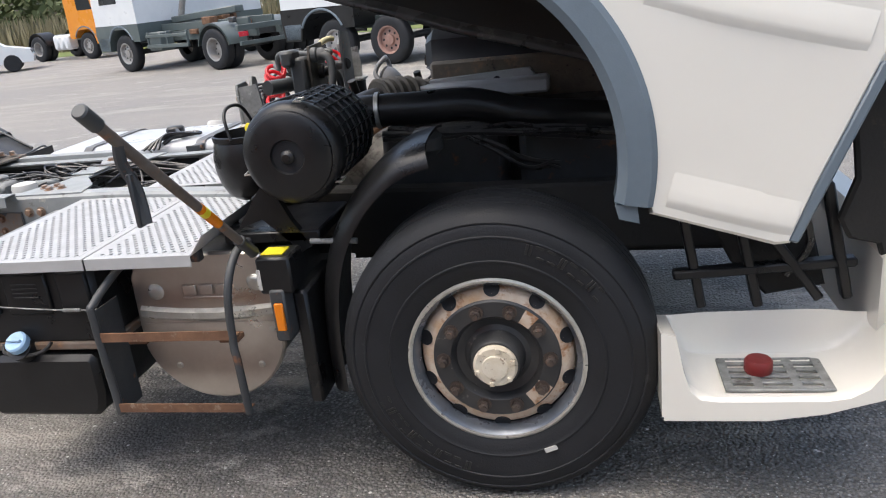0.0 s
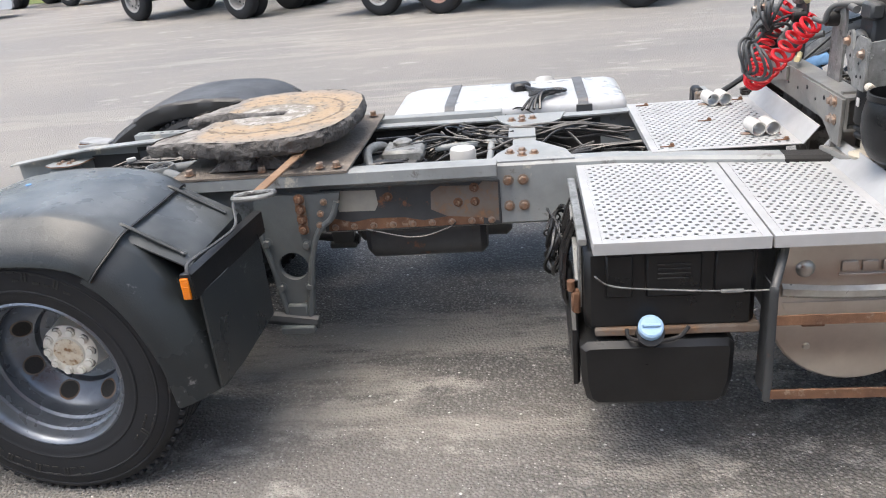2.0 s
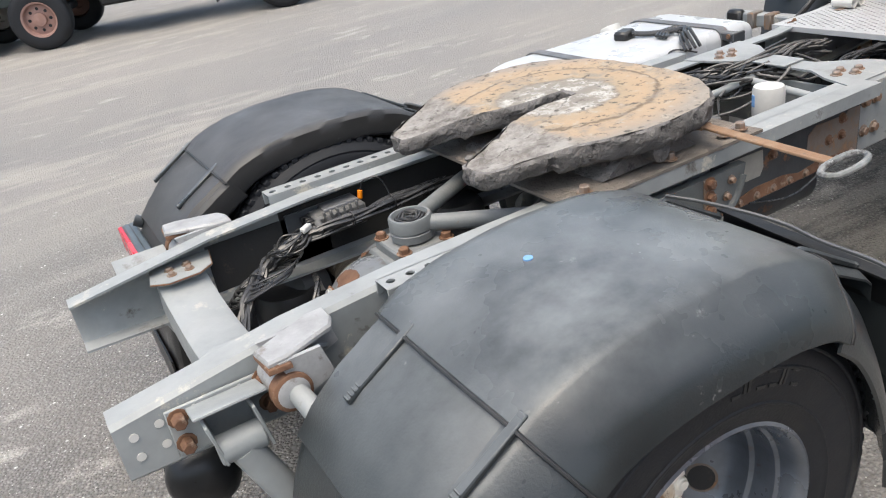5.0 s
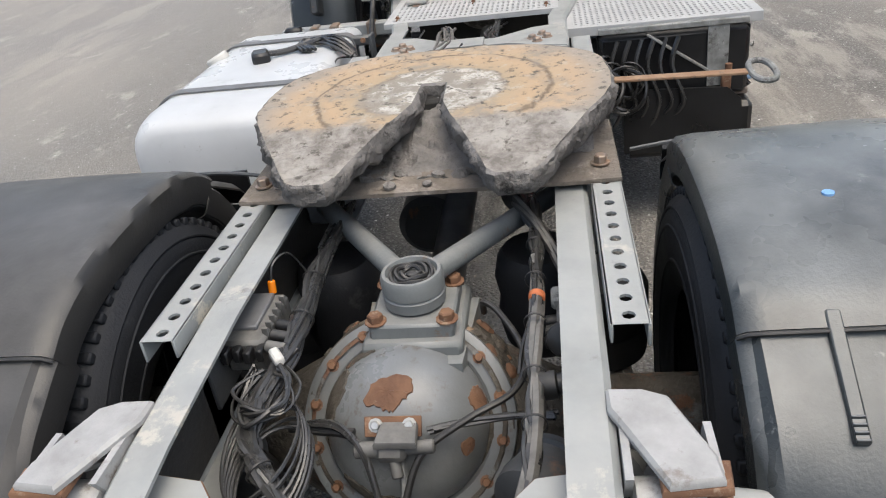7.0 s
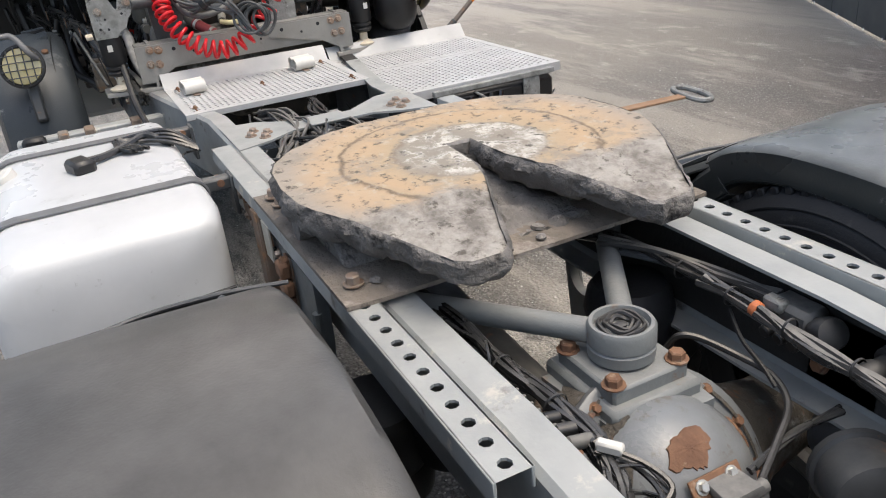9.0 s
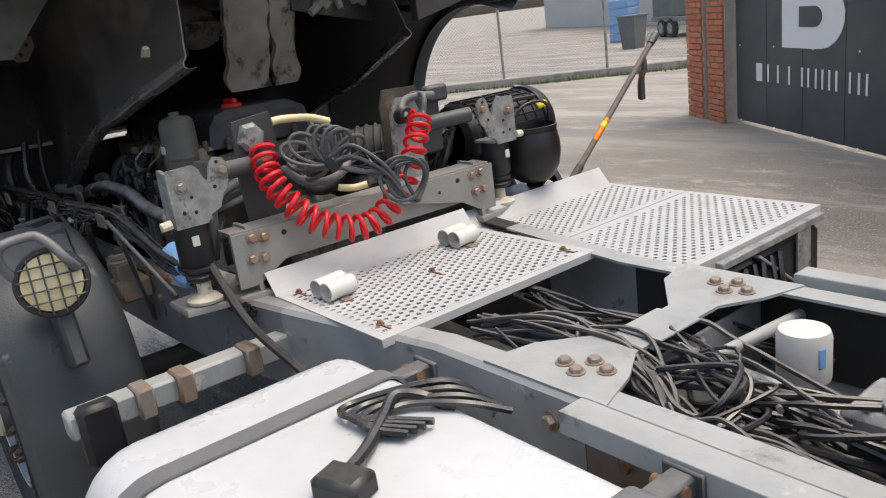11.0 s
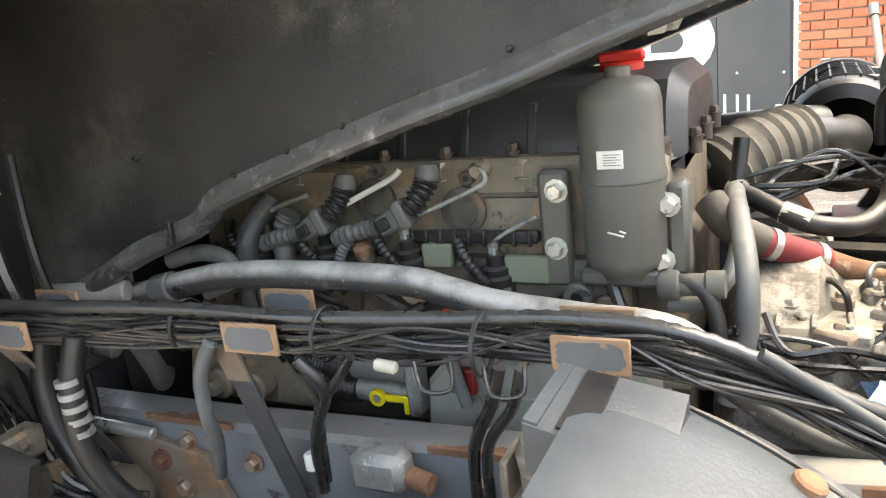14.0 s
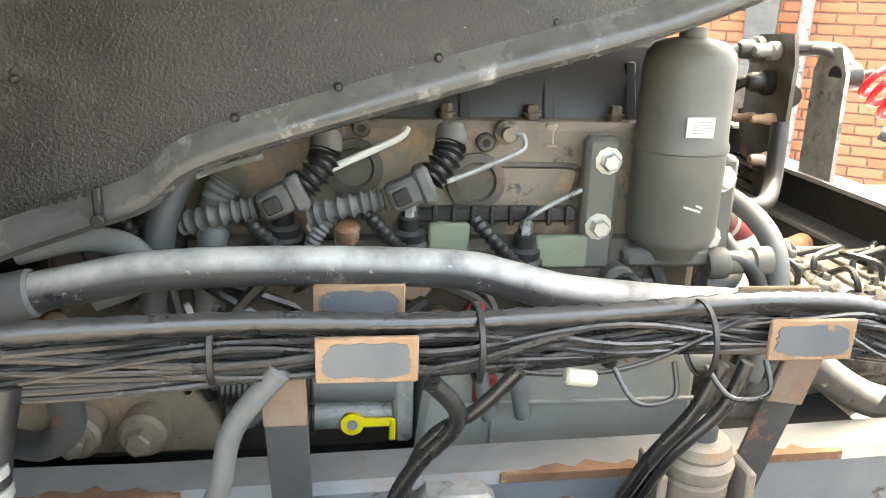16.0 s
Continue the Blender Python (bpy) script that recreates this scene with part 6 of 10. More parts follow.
def loom(name, pts, n, r, spread, material, parent, k=6):
    """A bundle of cables along a curve."""
    for i in range(n):
        off = [Vector((rnd.uniform(-1, 1), rnd.uniform(-1, 1), rnd.uniform(-1, 1))) * spread for _ in pts]
        q = [Vector(p) + o for p, o in zip(pts, off)]
        part(name, G().tube(smooth(q, k), r * rnd.uniform(0.75, 1.25), 6), material, parent)


vb = part("brake_modulator", G().box((-0.115, 0.325, 0.852), (0.185, 0.09, 0.075), 0.008), M_PLUGGREY, truck, "dirty grey electronic brake valve with orange plug")
part("modulator_lid", G().box((-0.10, 0.335, 0.894), (0.13, 0.06, 0.012), 0.004), M_LAMPRING, vb)
for i in range(6):
    part("cooling_rib", G().box((-0.175 + 0.024 * i, 0.283, 0.885), (0.007, 0.014, 0.034), 0.002), M_PLUGGREY, vb)
for i in range(4):
    part("modulator_socket", G().box((-0.215 - 0.006 * (i % 2), 0.285 + 0.024 * i, 0.868), (0.030, 0.016, 0.030), 0.003), M_BLACK, vb)
for i in range(3):
    a = Vector((-0.13 - 0.038 * i, 0.275, 0.878))
    part("modulator_plug", G().cyl(a, a + Vector((-0.008, -0.045, -0.004)), 0.013, 10, 0.003), (M_BLACK, M_HOSE, M_PLUGGREY)[i], vb)
part("modulator_bracket", G().box((-0.16, 0.372, 0.84), (0.25, 0.010, 0.12), 0.003), M_FRAMEDARK, vb)
part("orange_plug", G().cyl((-0.028, 0.312, 0.893), (-0.022, 0.312, 0.922), 0.009, 10, 0.002), M_ORANGE, vb)
part("plug_lead", G().tube(smooth([(-0.022, 0.312, 0.92), (-0.005, 0.305, 0.955), (0.04, 0.285, 0.955), (0.06, 0.262, 0.90), (0.05, 0.25, 0.87)]), 0.0028, 6), M_CABLE, vb)
part("white_tag", G().box((-0.262, 0.232, 0.892), (0.046, 0.020, 0.020), 0.004, Matrix.Rotation(radians(35), 3, "Z")), M_PLASTWHITE, vb)
# main loom along the far rail, tied, and dropping over the cross-member
LM = [(0.46, 0.25, 0.86), (0.25, 0.25, 0.87), (0.06, 0.246, 0.87), (-0.10, 0.230, 0.87), (-0.22, 0.226, 0.868), (-0.30, 0.245, 0.85), (-0.35, 0.268, 0.825), (-0.40, 0.264, 0.805), (-0.455, 0.232, 0.785), (-0.515, 0.17, 0.755), (-0.57, 0.09, 0.70), (-0.60, 0.0, 0.62)]
loom("cable", LM, 15, 0.0062, 0.017, M_CABLE, truck)
loom("cable", LM[4:], 7, 0.0085, 0.016, M_CABLE, truck)
for k in (2, 3, 6, 8):
    p, q = Vector(LM[k]), Vector(LM[k + 1])
    part("cable_tie", G().lathe([(0.026, 0), (0.0275, 0.001), (0.0275, 0.005), (0.026, 0.006)], p, q - p, 18, close=False), M_HOSE, truck)
loom("coiled_cable", [(-0.26, 0.24, 0.875), (-0.31, 0.19, 0.865), (-0.36, 0.20, 0.85), (-0.38, 0.26, 0.84), (-0.33, 0.30, 0.85), (-0.27, 0.27, 0.87)], 5, 0.0042, 0.016, M_CABLE, truck)
for i in range(6):
    c = Vector((-0.40 - 0.012 * i, 0.245 - 0.008 * i, 0.795 - 0.005 * i))
    lp = [c + Vector((0.115 * math.cos(t) * (1 + 0.05 * math.sin(3 * t + i)), 0.072 * math.sin(t), 0.030 * math.cos(t + 0.4) + 0.006 * math.sin(2 * t + i))) for t in np.linspace(0, 2 * math.pi, 30, endpoint=False)]
    part("cable_loop", G().tube(lp, 0.0040, 6, True), M_CABLE, truck)
# brake lines over the axle cover
loom("cable", [(-0.27, 0.24, 0.72), (-0.285, 0.17, 0.725), (-0.295, 0.10, 0.722)], 2, 0.010, 0.004, M_HOSE, truck)
loom("cable", [(-0.28, 0.20, 0.735), (-0.30, 0.13, 0.742), (-0.335, 0.08, 0.715), (-0.38, 0.05, 0.66), (-0.44, 0.03, 0.60)], 4, 0.005, 0.006, M_CABLE, truck)
loom("cable", [(-0.295, -0.055, 0.728), (-0.285, -0.12, 0.735), (-0.28, -0.20, 0.745), (-0.285, -0.30, 0.75)], 4, 0.006, 0.007, M_CABLE, truck)
loom("cable", [(-0.33, 0.005, 0.69), (-0.37, 0.0, 0.64), (-0.42, 0.005, 0.58)], 2, 0.007, 0.008, M_HOSEGREY, truck)
g = G().tube(smooth([(0.03, -0.145, 0.78), (0.0, -0.15, 0.825), (-0.03, -0.18, 0.825), (-0.10, -0.225, 0.80), (-0.17, -0.243, 0.785), (-0.235, -0.215, 0.765), (-0.285, -0.13, 0.745), (-0.33, -0.04, 0.70), (-0.38, -0.005, 0.63)], 7), 0.0075, 8)
part("brake_hose", g, M_HOSE, truck, "black rubber brake hose")
g = G().tube(smooth([(-0.02, -0.27, 0.86), (-0.08, -0.25, 0.82), (-0.15, -0.235, 0.80), (-0.19, -0.23, 0.775)], 6), 0.005, 6)
part("brake_hose", g, M_HOSE, truck, "thin black hose")
# loom along the near rail with orange sleeve, valves and fittings
RM = [(0.46, -0.24, 0.87), (0.32, -0.265, 0.895), (0.15, -0.268, 0.90), (0.06, -0.272, 0.90), (-0.08, -0.272, 0.89), (-0.24, -0.264, 0.88), (-0.38, -0.268, 0.868), (-0.49, -0.262, 0.85), (-0.56, -0.245, 0.82), (-0.62, -0.22, 0.76)]
loom("cable", RM, 7, 0.0068, 0.012, M_CABLE, truck)
loom("cable", RM[3:], 4, 0.0095, 0.010, M_DUSTCABLE, truck)
loom("cable", [(0.36, -0.22, 0.90), (0.20, -0.275, 0.905), (0.05, -0.315, 0.90), (-0.08, -0.345, 0.89)], 4, 0.0078, 0.010, M_DUSTCABLE, truck)
loom("cable", [(0.30, -0.24, 0.88), (0.14, -0.30, 0.88), (0.0, -0.34, 0.875), (-0.16, -0.35, 0.86)], 2, 0.009, 0.010, M_COILGREY, truck)
part("orange_tie", G().cyl((-0.080, -0.272, 0.893), (-0.098, -0.271, 0.891), 0.0175, 14, 0.003), M_ORANGETAPE, truck, "orange tape sleeve")
for x in (0.12, -0.03, -0.18, -0.33, -0.45):
    part("cable_tie", G().lathe([(0.021, 0), (0.0225, 0.001), (0.0225, 0.005), (0.021, 0.006)], (x, -0.268, 0.895 + 0.06 * min(0, x + 0.1)), (1, 0, -0.05), 16, close=False), M_HOSE, truck)
vb = part("relay_valve", G().box((-0.13, -0.345, 0.868), (0.11, 0.07, 0.07), 0.012), M_PLUGGREY, truck, "dirty grey relay valve with a ribbed knob")
part("valve_fins", G().box((-0.10, -0.315, 0.895), (0.05, 0.03, 0.03), 0.006), M_GALV, vb)
part("ribbed_knob", G().lathe([(0.020, -0.03), (0.034, -0.028)] + [(0.034 - 0.003 * (k % 2), -0.024 + 0.006 * k) for k in range(7)] + [(0.030, 0.020), (0.012, 0.024), (0.0, 0.024)], (-0.22, -0.325, 0.880), (-0.55, 0.25, 0.35), 26, close=False), M_HOSE, vb, "black ribbed knob")
for i in range(3):
    part("valve_port", G().cyl((-0.10 - i * 0.035, -0.33, 0.842), (-0.10 - i * 0.035, -0.285, 0.836), 0.014, 12, 0.003), M_HOSE, vb)
g = G().lathe([(0.024, -0.05), (0.026, -0.046), (0.026, -0.02), (0.020, -0.016), (0.020, 0.014), (0.029, 0.018)] + [(0.029 - 0.002 * (k % 2), 0.022 + 0.005 * k) for k in range(6)] + [(0.022, 0.056)], (-0.335, -0.325, 0.868), (0.05, -1, 0.1), 20)
part("hose_coupling", g, M_HOSE, truck, "black ribbed hose coupling")
part("brake_chamber", G().lathe([(0.0, 0.0), (0.05, 0.004), (0.078, 0.02), (0.084, 0.05), (0.080, 0.11), (0.088, 0.115), (0.088, 0.13), (0.06, 0.15)], (-0.44, -0.235, 0.655), (0.86, -0.5, -0.1), 30, close=False), M_FRAMEDARK, truck, "dusty dark round brake chamber")
bolts("web_bolt", [(x, -0.381, z) for x, z in ((-0.32, 0.86), (-0.40, 0.80), (-0.45, 0.845), (-0.17, 0.76))], (0, 1, 0), M_RUST, truck, 0.016, 0.014)
for s in (-1, 1):
    part("brake_chamber", G().lathe([(0.05, 0), (0.075, 0.01), (0.08, 0.05), (0.078, 0.12), (0.05, 0.135)], (-0.20, s * 0.42, 0.60), (-1, -s * 0.3, 0.15), 24), M_FRAMEDARK, truck, "dark round brake chamber")

# middle bay: tubes, valve, white filter, cables
vb = part("level_valve", G().box((1.18, 0.02, 0.905), (0.19, 0.17, 0.06), 0.015), M_GALV, truck, "dusty alloy valve block")
part("valve_dome", G().lathe([(0.045, 0), (0.045, 0.02), (0.03, 0.028), (0.0, 0.028)], (1.17, 0.05, 0.93), (0, 0, 1), 20, close=False), M_GALV, vb)
part("valve_carrier", G().box((1.12, 0.0, 0.86), (0.26, 0.24, 0.06), 0.006), M_FRAMEDARK, vb)
g = G().lathe([(0.0, 0.0), (0.056, 0.0), (0.058, 0.01), (0.058, 0.10), (0.053, 0.116), (0.028, 0.122), (0.0, 0.122)], (1.462, -0.145, 0.838), (0, 0, 1), 32, close=False)
fl = part("white_filter", g, M_PLASTWHITE, truck, "white spin-on dryer cartridge with a blue mark")
part("blue_mark", G().box((1.410, -0.121, 0.905), (0.006, 0.018, 0.045), 0.002, Matrix.Rotation(radians(-18), 3, "Z")), M_CLOTH, fl)
part("cross_tube", G().cyl((1.58, 0.02, 0.915), (1.58, -0.36, 0.885), 0.016, 12), M_FRAME, truck)
part("cross_tube", G().cyl((1.66, 0.04, 0.925), (1.32, 0.06, 0.90), 0.016, 12), M_FRAME, truck)
loom("cable", [(2.20, 0.16, 0.90), (1.95, 0.13, 0.93), (1.75, 0.12, 0.935), (1.60, 0.20, 0.92), (1.48, 0.26, 0.88), (1.30, 0.22, 0.86), (1.10, 0.24, 0.86)], 18, 0.0055, 0.035, M_DUSTCABLE, truck)
loom("cable", [(1.66, 0.05, 0.92), (1.52, 0.08, 0.92), (1.40, 0.16, 0.89), (1.28, 0.12, 0.87), (1.05, 0.10, 0.86)], 12, 0.006, 0.05, M_CABLE, truck)
loom("cable", [(1.60, 0.20, 0.93), (1.48, 0.12, 0.935), (1.40, 0.20, 0.93), (1.46, 0.30, 0.90), (1.56, 0.26, 0.90)], 6, 0.006, 0.04, M_CABLE, truck)
loom("cable", [(1.25, -0.02, 0.86), (1.10, -0.12, 0.87), (0.95, -0.14, 0.86), (0.80, -0.1, 0.84)], 7, 0.008, 0.035, M_CABLE, truck)
loom("cable", [(2.30, -0.10, 0.90), (2.10, -0.06, 0.89), (1.95, -0.10, 0.87), (1.80, -0.22, 0.86), (1.5, -0.3, 0.82)], 8, 0.006, 0.03, M_CABLE, truck)
for i in range(16):
    x0, y0 = 1.15 + 0.75 * rnd.random(), rnd.uniform(-0.05, 0.28)
    q = [Vector((x0 + 0.17 * k + rnd.uniform(-0.05, 0.05), y0 + rnd.uniform(-0.10, 0.10), 0.905 + 0.045 * math.sin(k * 1.4 + i) + rnd.uniform(-0.01, 0.01))) for k in range(-2, 3)]
    part("looped_cable", G().tube(smooth([p for p in q if p.x < 2.2], 7), 0.0042 + 0.003 * rnd.random(), 7), M_DUSTCABLE if i % 2 else M_CABLE, truck)
g = G().tube(smooth([(1.05, -0.15, 0.88), (1.02, -0.05, 0.93), (1.06, 0.06, 0.93), (1.10, 0.12, 0.88)]), 0.022, 10)
part("silver_elbow", g, M_GALV, truck)
part("air_reservoir", G().cyl((1.55, -0.22, 0.60), (1.02, -0.22, 0.60), 0.10, 24, 0.025), M_FRAMEDARK, truck, "dark air reservoir")
part("prop_shaft", G().cyl((2.8, 0.0, 0.72), (0.22, 0.02, 0.56), 0.055, 20), M_FRAMEDARK, truck, "dark propeller shaft")
part("air_reservoir", G().cyl((1.65, 0.12, 0.55), (0.90, 0.12, 0.55), 0.11, 24, 0.025), M_FRAMEDARK, truck, "dark air reservoir")
g = G().tube(smooth([(1.05, -0.405, 0.70), (1.25, -0.41, 0.655), (1.40, -0.41, 0.69), (1.44, -0.40, 0.72)]), 0.004, 6)
part("loose_wire", g, M_CABLE, truck)


# ---- fuel tank of the far side ----
tank = new("fuel_tank")
tank.parent = truck
tank["label"] = "glossy white fuel tank with grey steel straps"


def tank_section(k, d=0.0):
    y0, y1, z0, z1 = 0.555 - d, 1.215 + d, 0.40 - d, 0.968 + d
    cy, cz = (y0 + y1) / 2, (z0 + z1) / 2
    pts = []
    for (py, pz, r, a0) in ((y1, z1, 0.13, 0), (y0, z1, 0.05, 90), (y0, z0, 0.06, 180), (y1, z0, 0.13, 270)):
        ccy, ccz = (py - r if py > cy else py + r), (pz - r if pz > cz else pz + r)
        for i in range(7):
            a = radians(a0 + i * 15)
            pts.append((cy + (ccy + r * math.cos(a) - cy) * k, cz + (ccz + r * math.sin(a) - cz) * k))
    return pts


g = G()
st = [(1.012, 0.04), (1.014, 0.30), (1.020, 0.60), (1.030, 0.80), (1.040, 0.875), (1.055, 0.92), (1.08, 0.955), (1.12, 0.982), (1.17, 1.0), (2.18, 1.0), (2.215, 0.982), (2.24, 0.95), (2.255, 0.88), (2.26, 0.78)]
rows = [[(x, y, z) for y, z in tank_section(k) + tank_section(k)[:1]] for x, k in st]
g.grid(rows)
for r in (rows[0], rows[-1]):
    g.add(r[:-1], [tuple(range(len(r) - 1))])
part("tank_shell", g, M_WHITE, tank)
for x in (1.345, 2.03):
    g = G()
    sec = tank_section(1.0, 0.003)
    rows = [[(x + dx, y, z) for y, z in sec + sec[:1]] for dx in (-0.026, 0.026)]
    out = tank_section(1.0, 0.008)
    g.grid(rows + [[(x + 0.026, y, z) for y, z in out + out[:1]], [(x - 0.026, y, z) for y, z in out + out[:1]], rows[0]])
    sp = part("tank_strap", g, M_STRAP, tank, "dark steel strap")
    g = G().box((x, 0.52, 0.94), (0.05, 0.09, 0.04), 0.006)
    g.box((x, 0.475, 0.90), (0.08, 0.012, 0.13), 0.004)
    part("strap_bracket", g, M_FRAMEDARK, tank)
    part("strap_bolt", G().cyl((x - 0.03, 0.51, 0.945), (x + 0.035, 0.51, 0.945), 0.012, 10), M_RUST, tank)
g = G().lathe([(0.040, 0.0), (0.046, 0.01), (0.046, 0.02), (0.052, 0.022), (0.052, 0.046), (0.046, 0.052), (0.0, 0.052)], (1.85, 1.125, 0.928), (0, 0.45, 1), 28, close=False)
part("tank_cap", g, M_PLASTWHITE, tank, "white ribbed tank cap")
pl = part("sender_plug", G().box((1.715, 0.888, 0.985), (0.10, 0.075, 0.05), 0.014, Matrix.Rotation(radians(20), 3, "Z")), M_HOSE, tank, "black plug with loose cable")
g = G().tube(smooth([(1.74, 0.86, 0.99), (1.78, 0.80, 0.985), (1.84, 0.72, 0.99), (1.88, 0.66, 1.00), (1.84, 0.62, 0.995), (1.80, 0.58, 0.96)]), 0.013, 8)
part("plug_cable", g, M_CABLE, tank)
for i in range(4):
    pts = [(1.72 + 0.03 * i, 0.50, 0.95), (1.77 + 0.02 * i, 0.58, 0.985 + 0.01 * i), (1.86 + 0.03 * i, 0.66 + 0.02 * i, 0.985), (1.84 + 0.02 * i, 0.76, 0.99), (1.76, 0.72 - 0.02 * i, 0.985)]
    part("loose_cable", G().tube(smooth(pts), 0.008, 6), M_CABLE, tank)
g = G().tube(smooth([(1.78, 0.49, 0.93), (1.70, 0.56, 0.95), (1.62, 0.55, 0.90), (1.64, 0.50, 0.84)]), 0.004, 6)
part("loose_cable", g, M_CABLE, tank)

# board and lamp bar behind the far-side fender
g = G().box((2.72, 0.80, 0.835), (0.07, 0.64, 0.07), 0.008)
cb = part("step_carrier", g, M_FRAME, truck, "grey cross bar with rusty clamps")
for y in (0.62, 0.82, 0.93):
    part("rusty_clamp", G().box((2.70, y, 0.838), (0.085, 0.045, 0.085), 0.006), M_RUSTY, cb)
part("hose_clip", G().box((2.69, 1.05, 0.80), (0.06, 0.10, 0.17), 0.015), M_BLACK, cb)
g = G().tube(smooth([(2.98, 0.62, 1.22), (2.90, 0.60, 1.08), (2.70, 0.60, 0.94), (2.50, 0.58, 0.86), (2.35, 0.56, 0.80)]), 0.014, 8)
part("air_hose", g, M_HOSE, truck, "black air hose")

lamp = new("work_lamp")
lamp.parent = truck
lamp["label"] = "round caged work lamp with yellowed glass and handle"
lo, la = Vector((3.0, 1.013, 1.140)), Vector((-0.96, 0.15, 0.22)).normalized()
part("glass", G().lathe([(0.084, 0.0), (0.080, 0.012), (0.05, 0.020), (0.0, 0.023)], lo, la, 32, close=False), M_LAMPGLASS, lamp, "yellowed ribbed glass")
part("bezel", G().lathe([(0.082, -0.004), (0.096, 0.0), (0.099, 0.008), (0.096, 0.014), (0.085, 0.016)], lo, la, 32, close=False), M_HOSE, lamp)
part("housing", G().lathe([(0.095, 0.0), (0.092, -0.03), (0.07, -0.065), (0.03, -0.08), (0.0, -0.08)], lo, la, 32, close=False), M_LAMPRING, lamp)
lx = la.cross(Vector((0, 0, 1))).normalized()
lz = lx.cross(la).normalized()
for k in (-0.05, -0.017, 0.017, 0.05):
    w = math.sqrt(0.09 ** 2 - k * k)
    for a, b in ((lx, lz), (lz, lx)):
        g = G().tube([lo + a * k + b * (w * t) + la * (0.030 - 0.012 * t * t) for t in np.linspace(-1, 1, 9)], 0.0028, 6)
        part("cage_wire", g, M_FRAMEDARK, lamp)
hp = [(0.090, 0.035, 0.0), (0.108, 0.075, 0.030), (0.106, 0.112, 0.052), (0.085, 0.128, 0.055), (0.030, 0.135, 0.035), (0.005, 0.130, 0.035), (-0.022, 0.100, 0.050), (-0.048, 0.055, 0.055), (-0.070, 0.025, 0.02)]
g = G().tube(smooth([lo + lx * a + lz * b + la * c for a, b, c in hp], 5), 0.0135, 12)
part("handle", g, M_LAMPRING, lamp, "grey plastic carry handle")
part("lamp_bracket", G().box((3.11, 1.0, 1.00), (0.20, 0.05, 0.30), 0.01, Matrix.Rotation(radians(18), 3, "Y")), M_FRAMEDARK, lamp)

# ---- cab rear cross-member with springs and couplings ----
xmb = new("cab_support")
xmb.parent = truck
xmb["label"] = "galvanised cab support beam with coil couplings"
g = G().prism([(2.882, 1.036), (2.968, 1.034), (2.968, 1.044), (2.896, 1.046), (2.896, 1.150), (2.968, 1.152), (2.968, 1.162), (2.882, 1.160)], "y", -0.53, 0.53)
bm_ = part("beam", g, M_BEAM, xmb, "dull grey drilled steel beam")
for s in (-1, 1):
    for y, z in ((0.47, 1.135), (0.43, 1.13), (0.48, 1.07), (0.44, 1.065)):
        part("beam_bolt", G().bolt((2.868, s * y, z), (-1, 0, 0), 0.014, 0.012), M_BOLT, bm_)
    g = G().prism([(s * 0.535, 1.155), (s * 0.10, 1.155), (s * 0.10, 1.10), (s * 0.30, 1.055), (s * 0.37, 1.04), (s * 0.47, 0.985), (s * 0.535, 0.985)], "x", 2.868, 2.880, 0.003)
    part("end_plate", g, M_BEAM, bm_, "dull grey tapering end plate")
    for i, y in enumerate((0.06, 0.17, 0.27, 0.36)):
        part("drilled_hole", G().cyl((2.8665, s * y, 1.10 + 0.025 * (i % 2)), (2.8685, s * y, 1.10 + 0.025 * (i % 2)), 0.006 + 0.003 * (i % 2), 10), M_TYRE, bm_)
    g = G()
    g.prism([(2.86, 0.94), (3.06, 0.94), (3.02, 1.05), (2.98, 1.17), (2.89, 1.17)], "y", s * 0.46, s * 0.475)
    g.prism([(2.84, s * 0.44), (3.08, s * 0.44), (3.05, s * 0.70), (2.90, s * 0.70)], "z", 0.945, 0.965, 0.004)
    part("pedestal", g, M_BEAM, xmb)
    x, y = 2.935, s * 0.622
    g = G().lathe([(0.025, 0.0), (0.055, 0.004), (0.058, 0.014), (0.04, 0.022), (0.022, 0.03), (0.022, 0.07)], (x, y, 0.965), (0, 0, 1), 24)
    part("spring_foot", g, M_CREAM, xmb)
    g = G().lathe([(0.035, 0.0), (0.046, 0.008), (0.048, 0.018), (0.040, 0.026), (0.050, 0.034), (0.050, 0.044), (0.042, 0.05), (0.042, 0.055)], (x, y, 1.035), (0, 0, 1), 28)
    part("rubber_bellows", g, M_HOSE, xmb)
    part("air_spring", G().lathe([(0.050, 0.0), (0.054, 0.006), (0.054, 0.13), (0.050, 0.14)], (x, y, 1.09), (0, 0, 1), 28), M_BLACK, xmb, "black cylindrical cab air spring")
    part("paper_label", G().box((x - 0.054, y + s * 0.012, 1.17), (0.004, 0.022, 0.03), 0.001), M_PLASTWHITE, xmb)
    g = G()
    out = [(0.060, 1.215), (0.062, 1.372), (0.054, 1.388), (-0.022, 1.390), (-0.036, 1.376), (-0.046, 1.350), (-0.055, 1.335), (-0.064, 1.343), (-0.069, 1.368), (-0.076, 1.390), (-0.088, 1.400), (-0.114, 1.394), (-0.124, 1.376), (-0.121, 1.325), (-0.112, 1.304), (-0.098, 1.290), (-0.082, 1.252), (-0.050, 1.238), (-0.036, 1.215)]
    g.prism([(y + s * a, b) for a, b in out], "x", x - 0.062, x - 0.052, 0.002)
    g.prism([(x - 0.06, 1.215), (x + 0.025, 1.215), (x + 0.03, 1.30), (x + 0.02, 1.385), (x - 0.06, 1.375)], "y", y + s * 0.045, y + s * 0.057)
    g.box((x, y, 1.225), (0.11, 0.11, 0.012), 0.003)
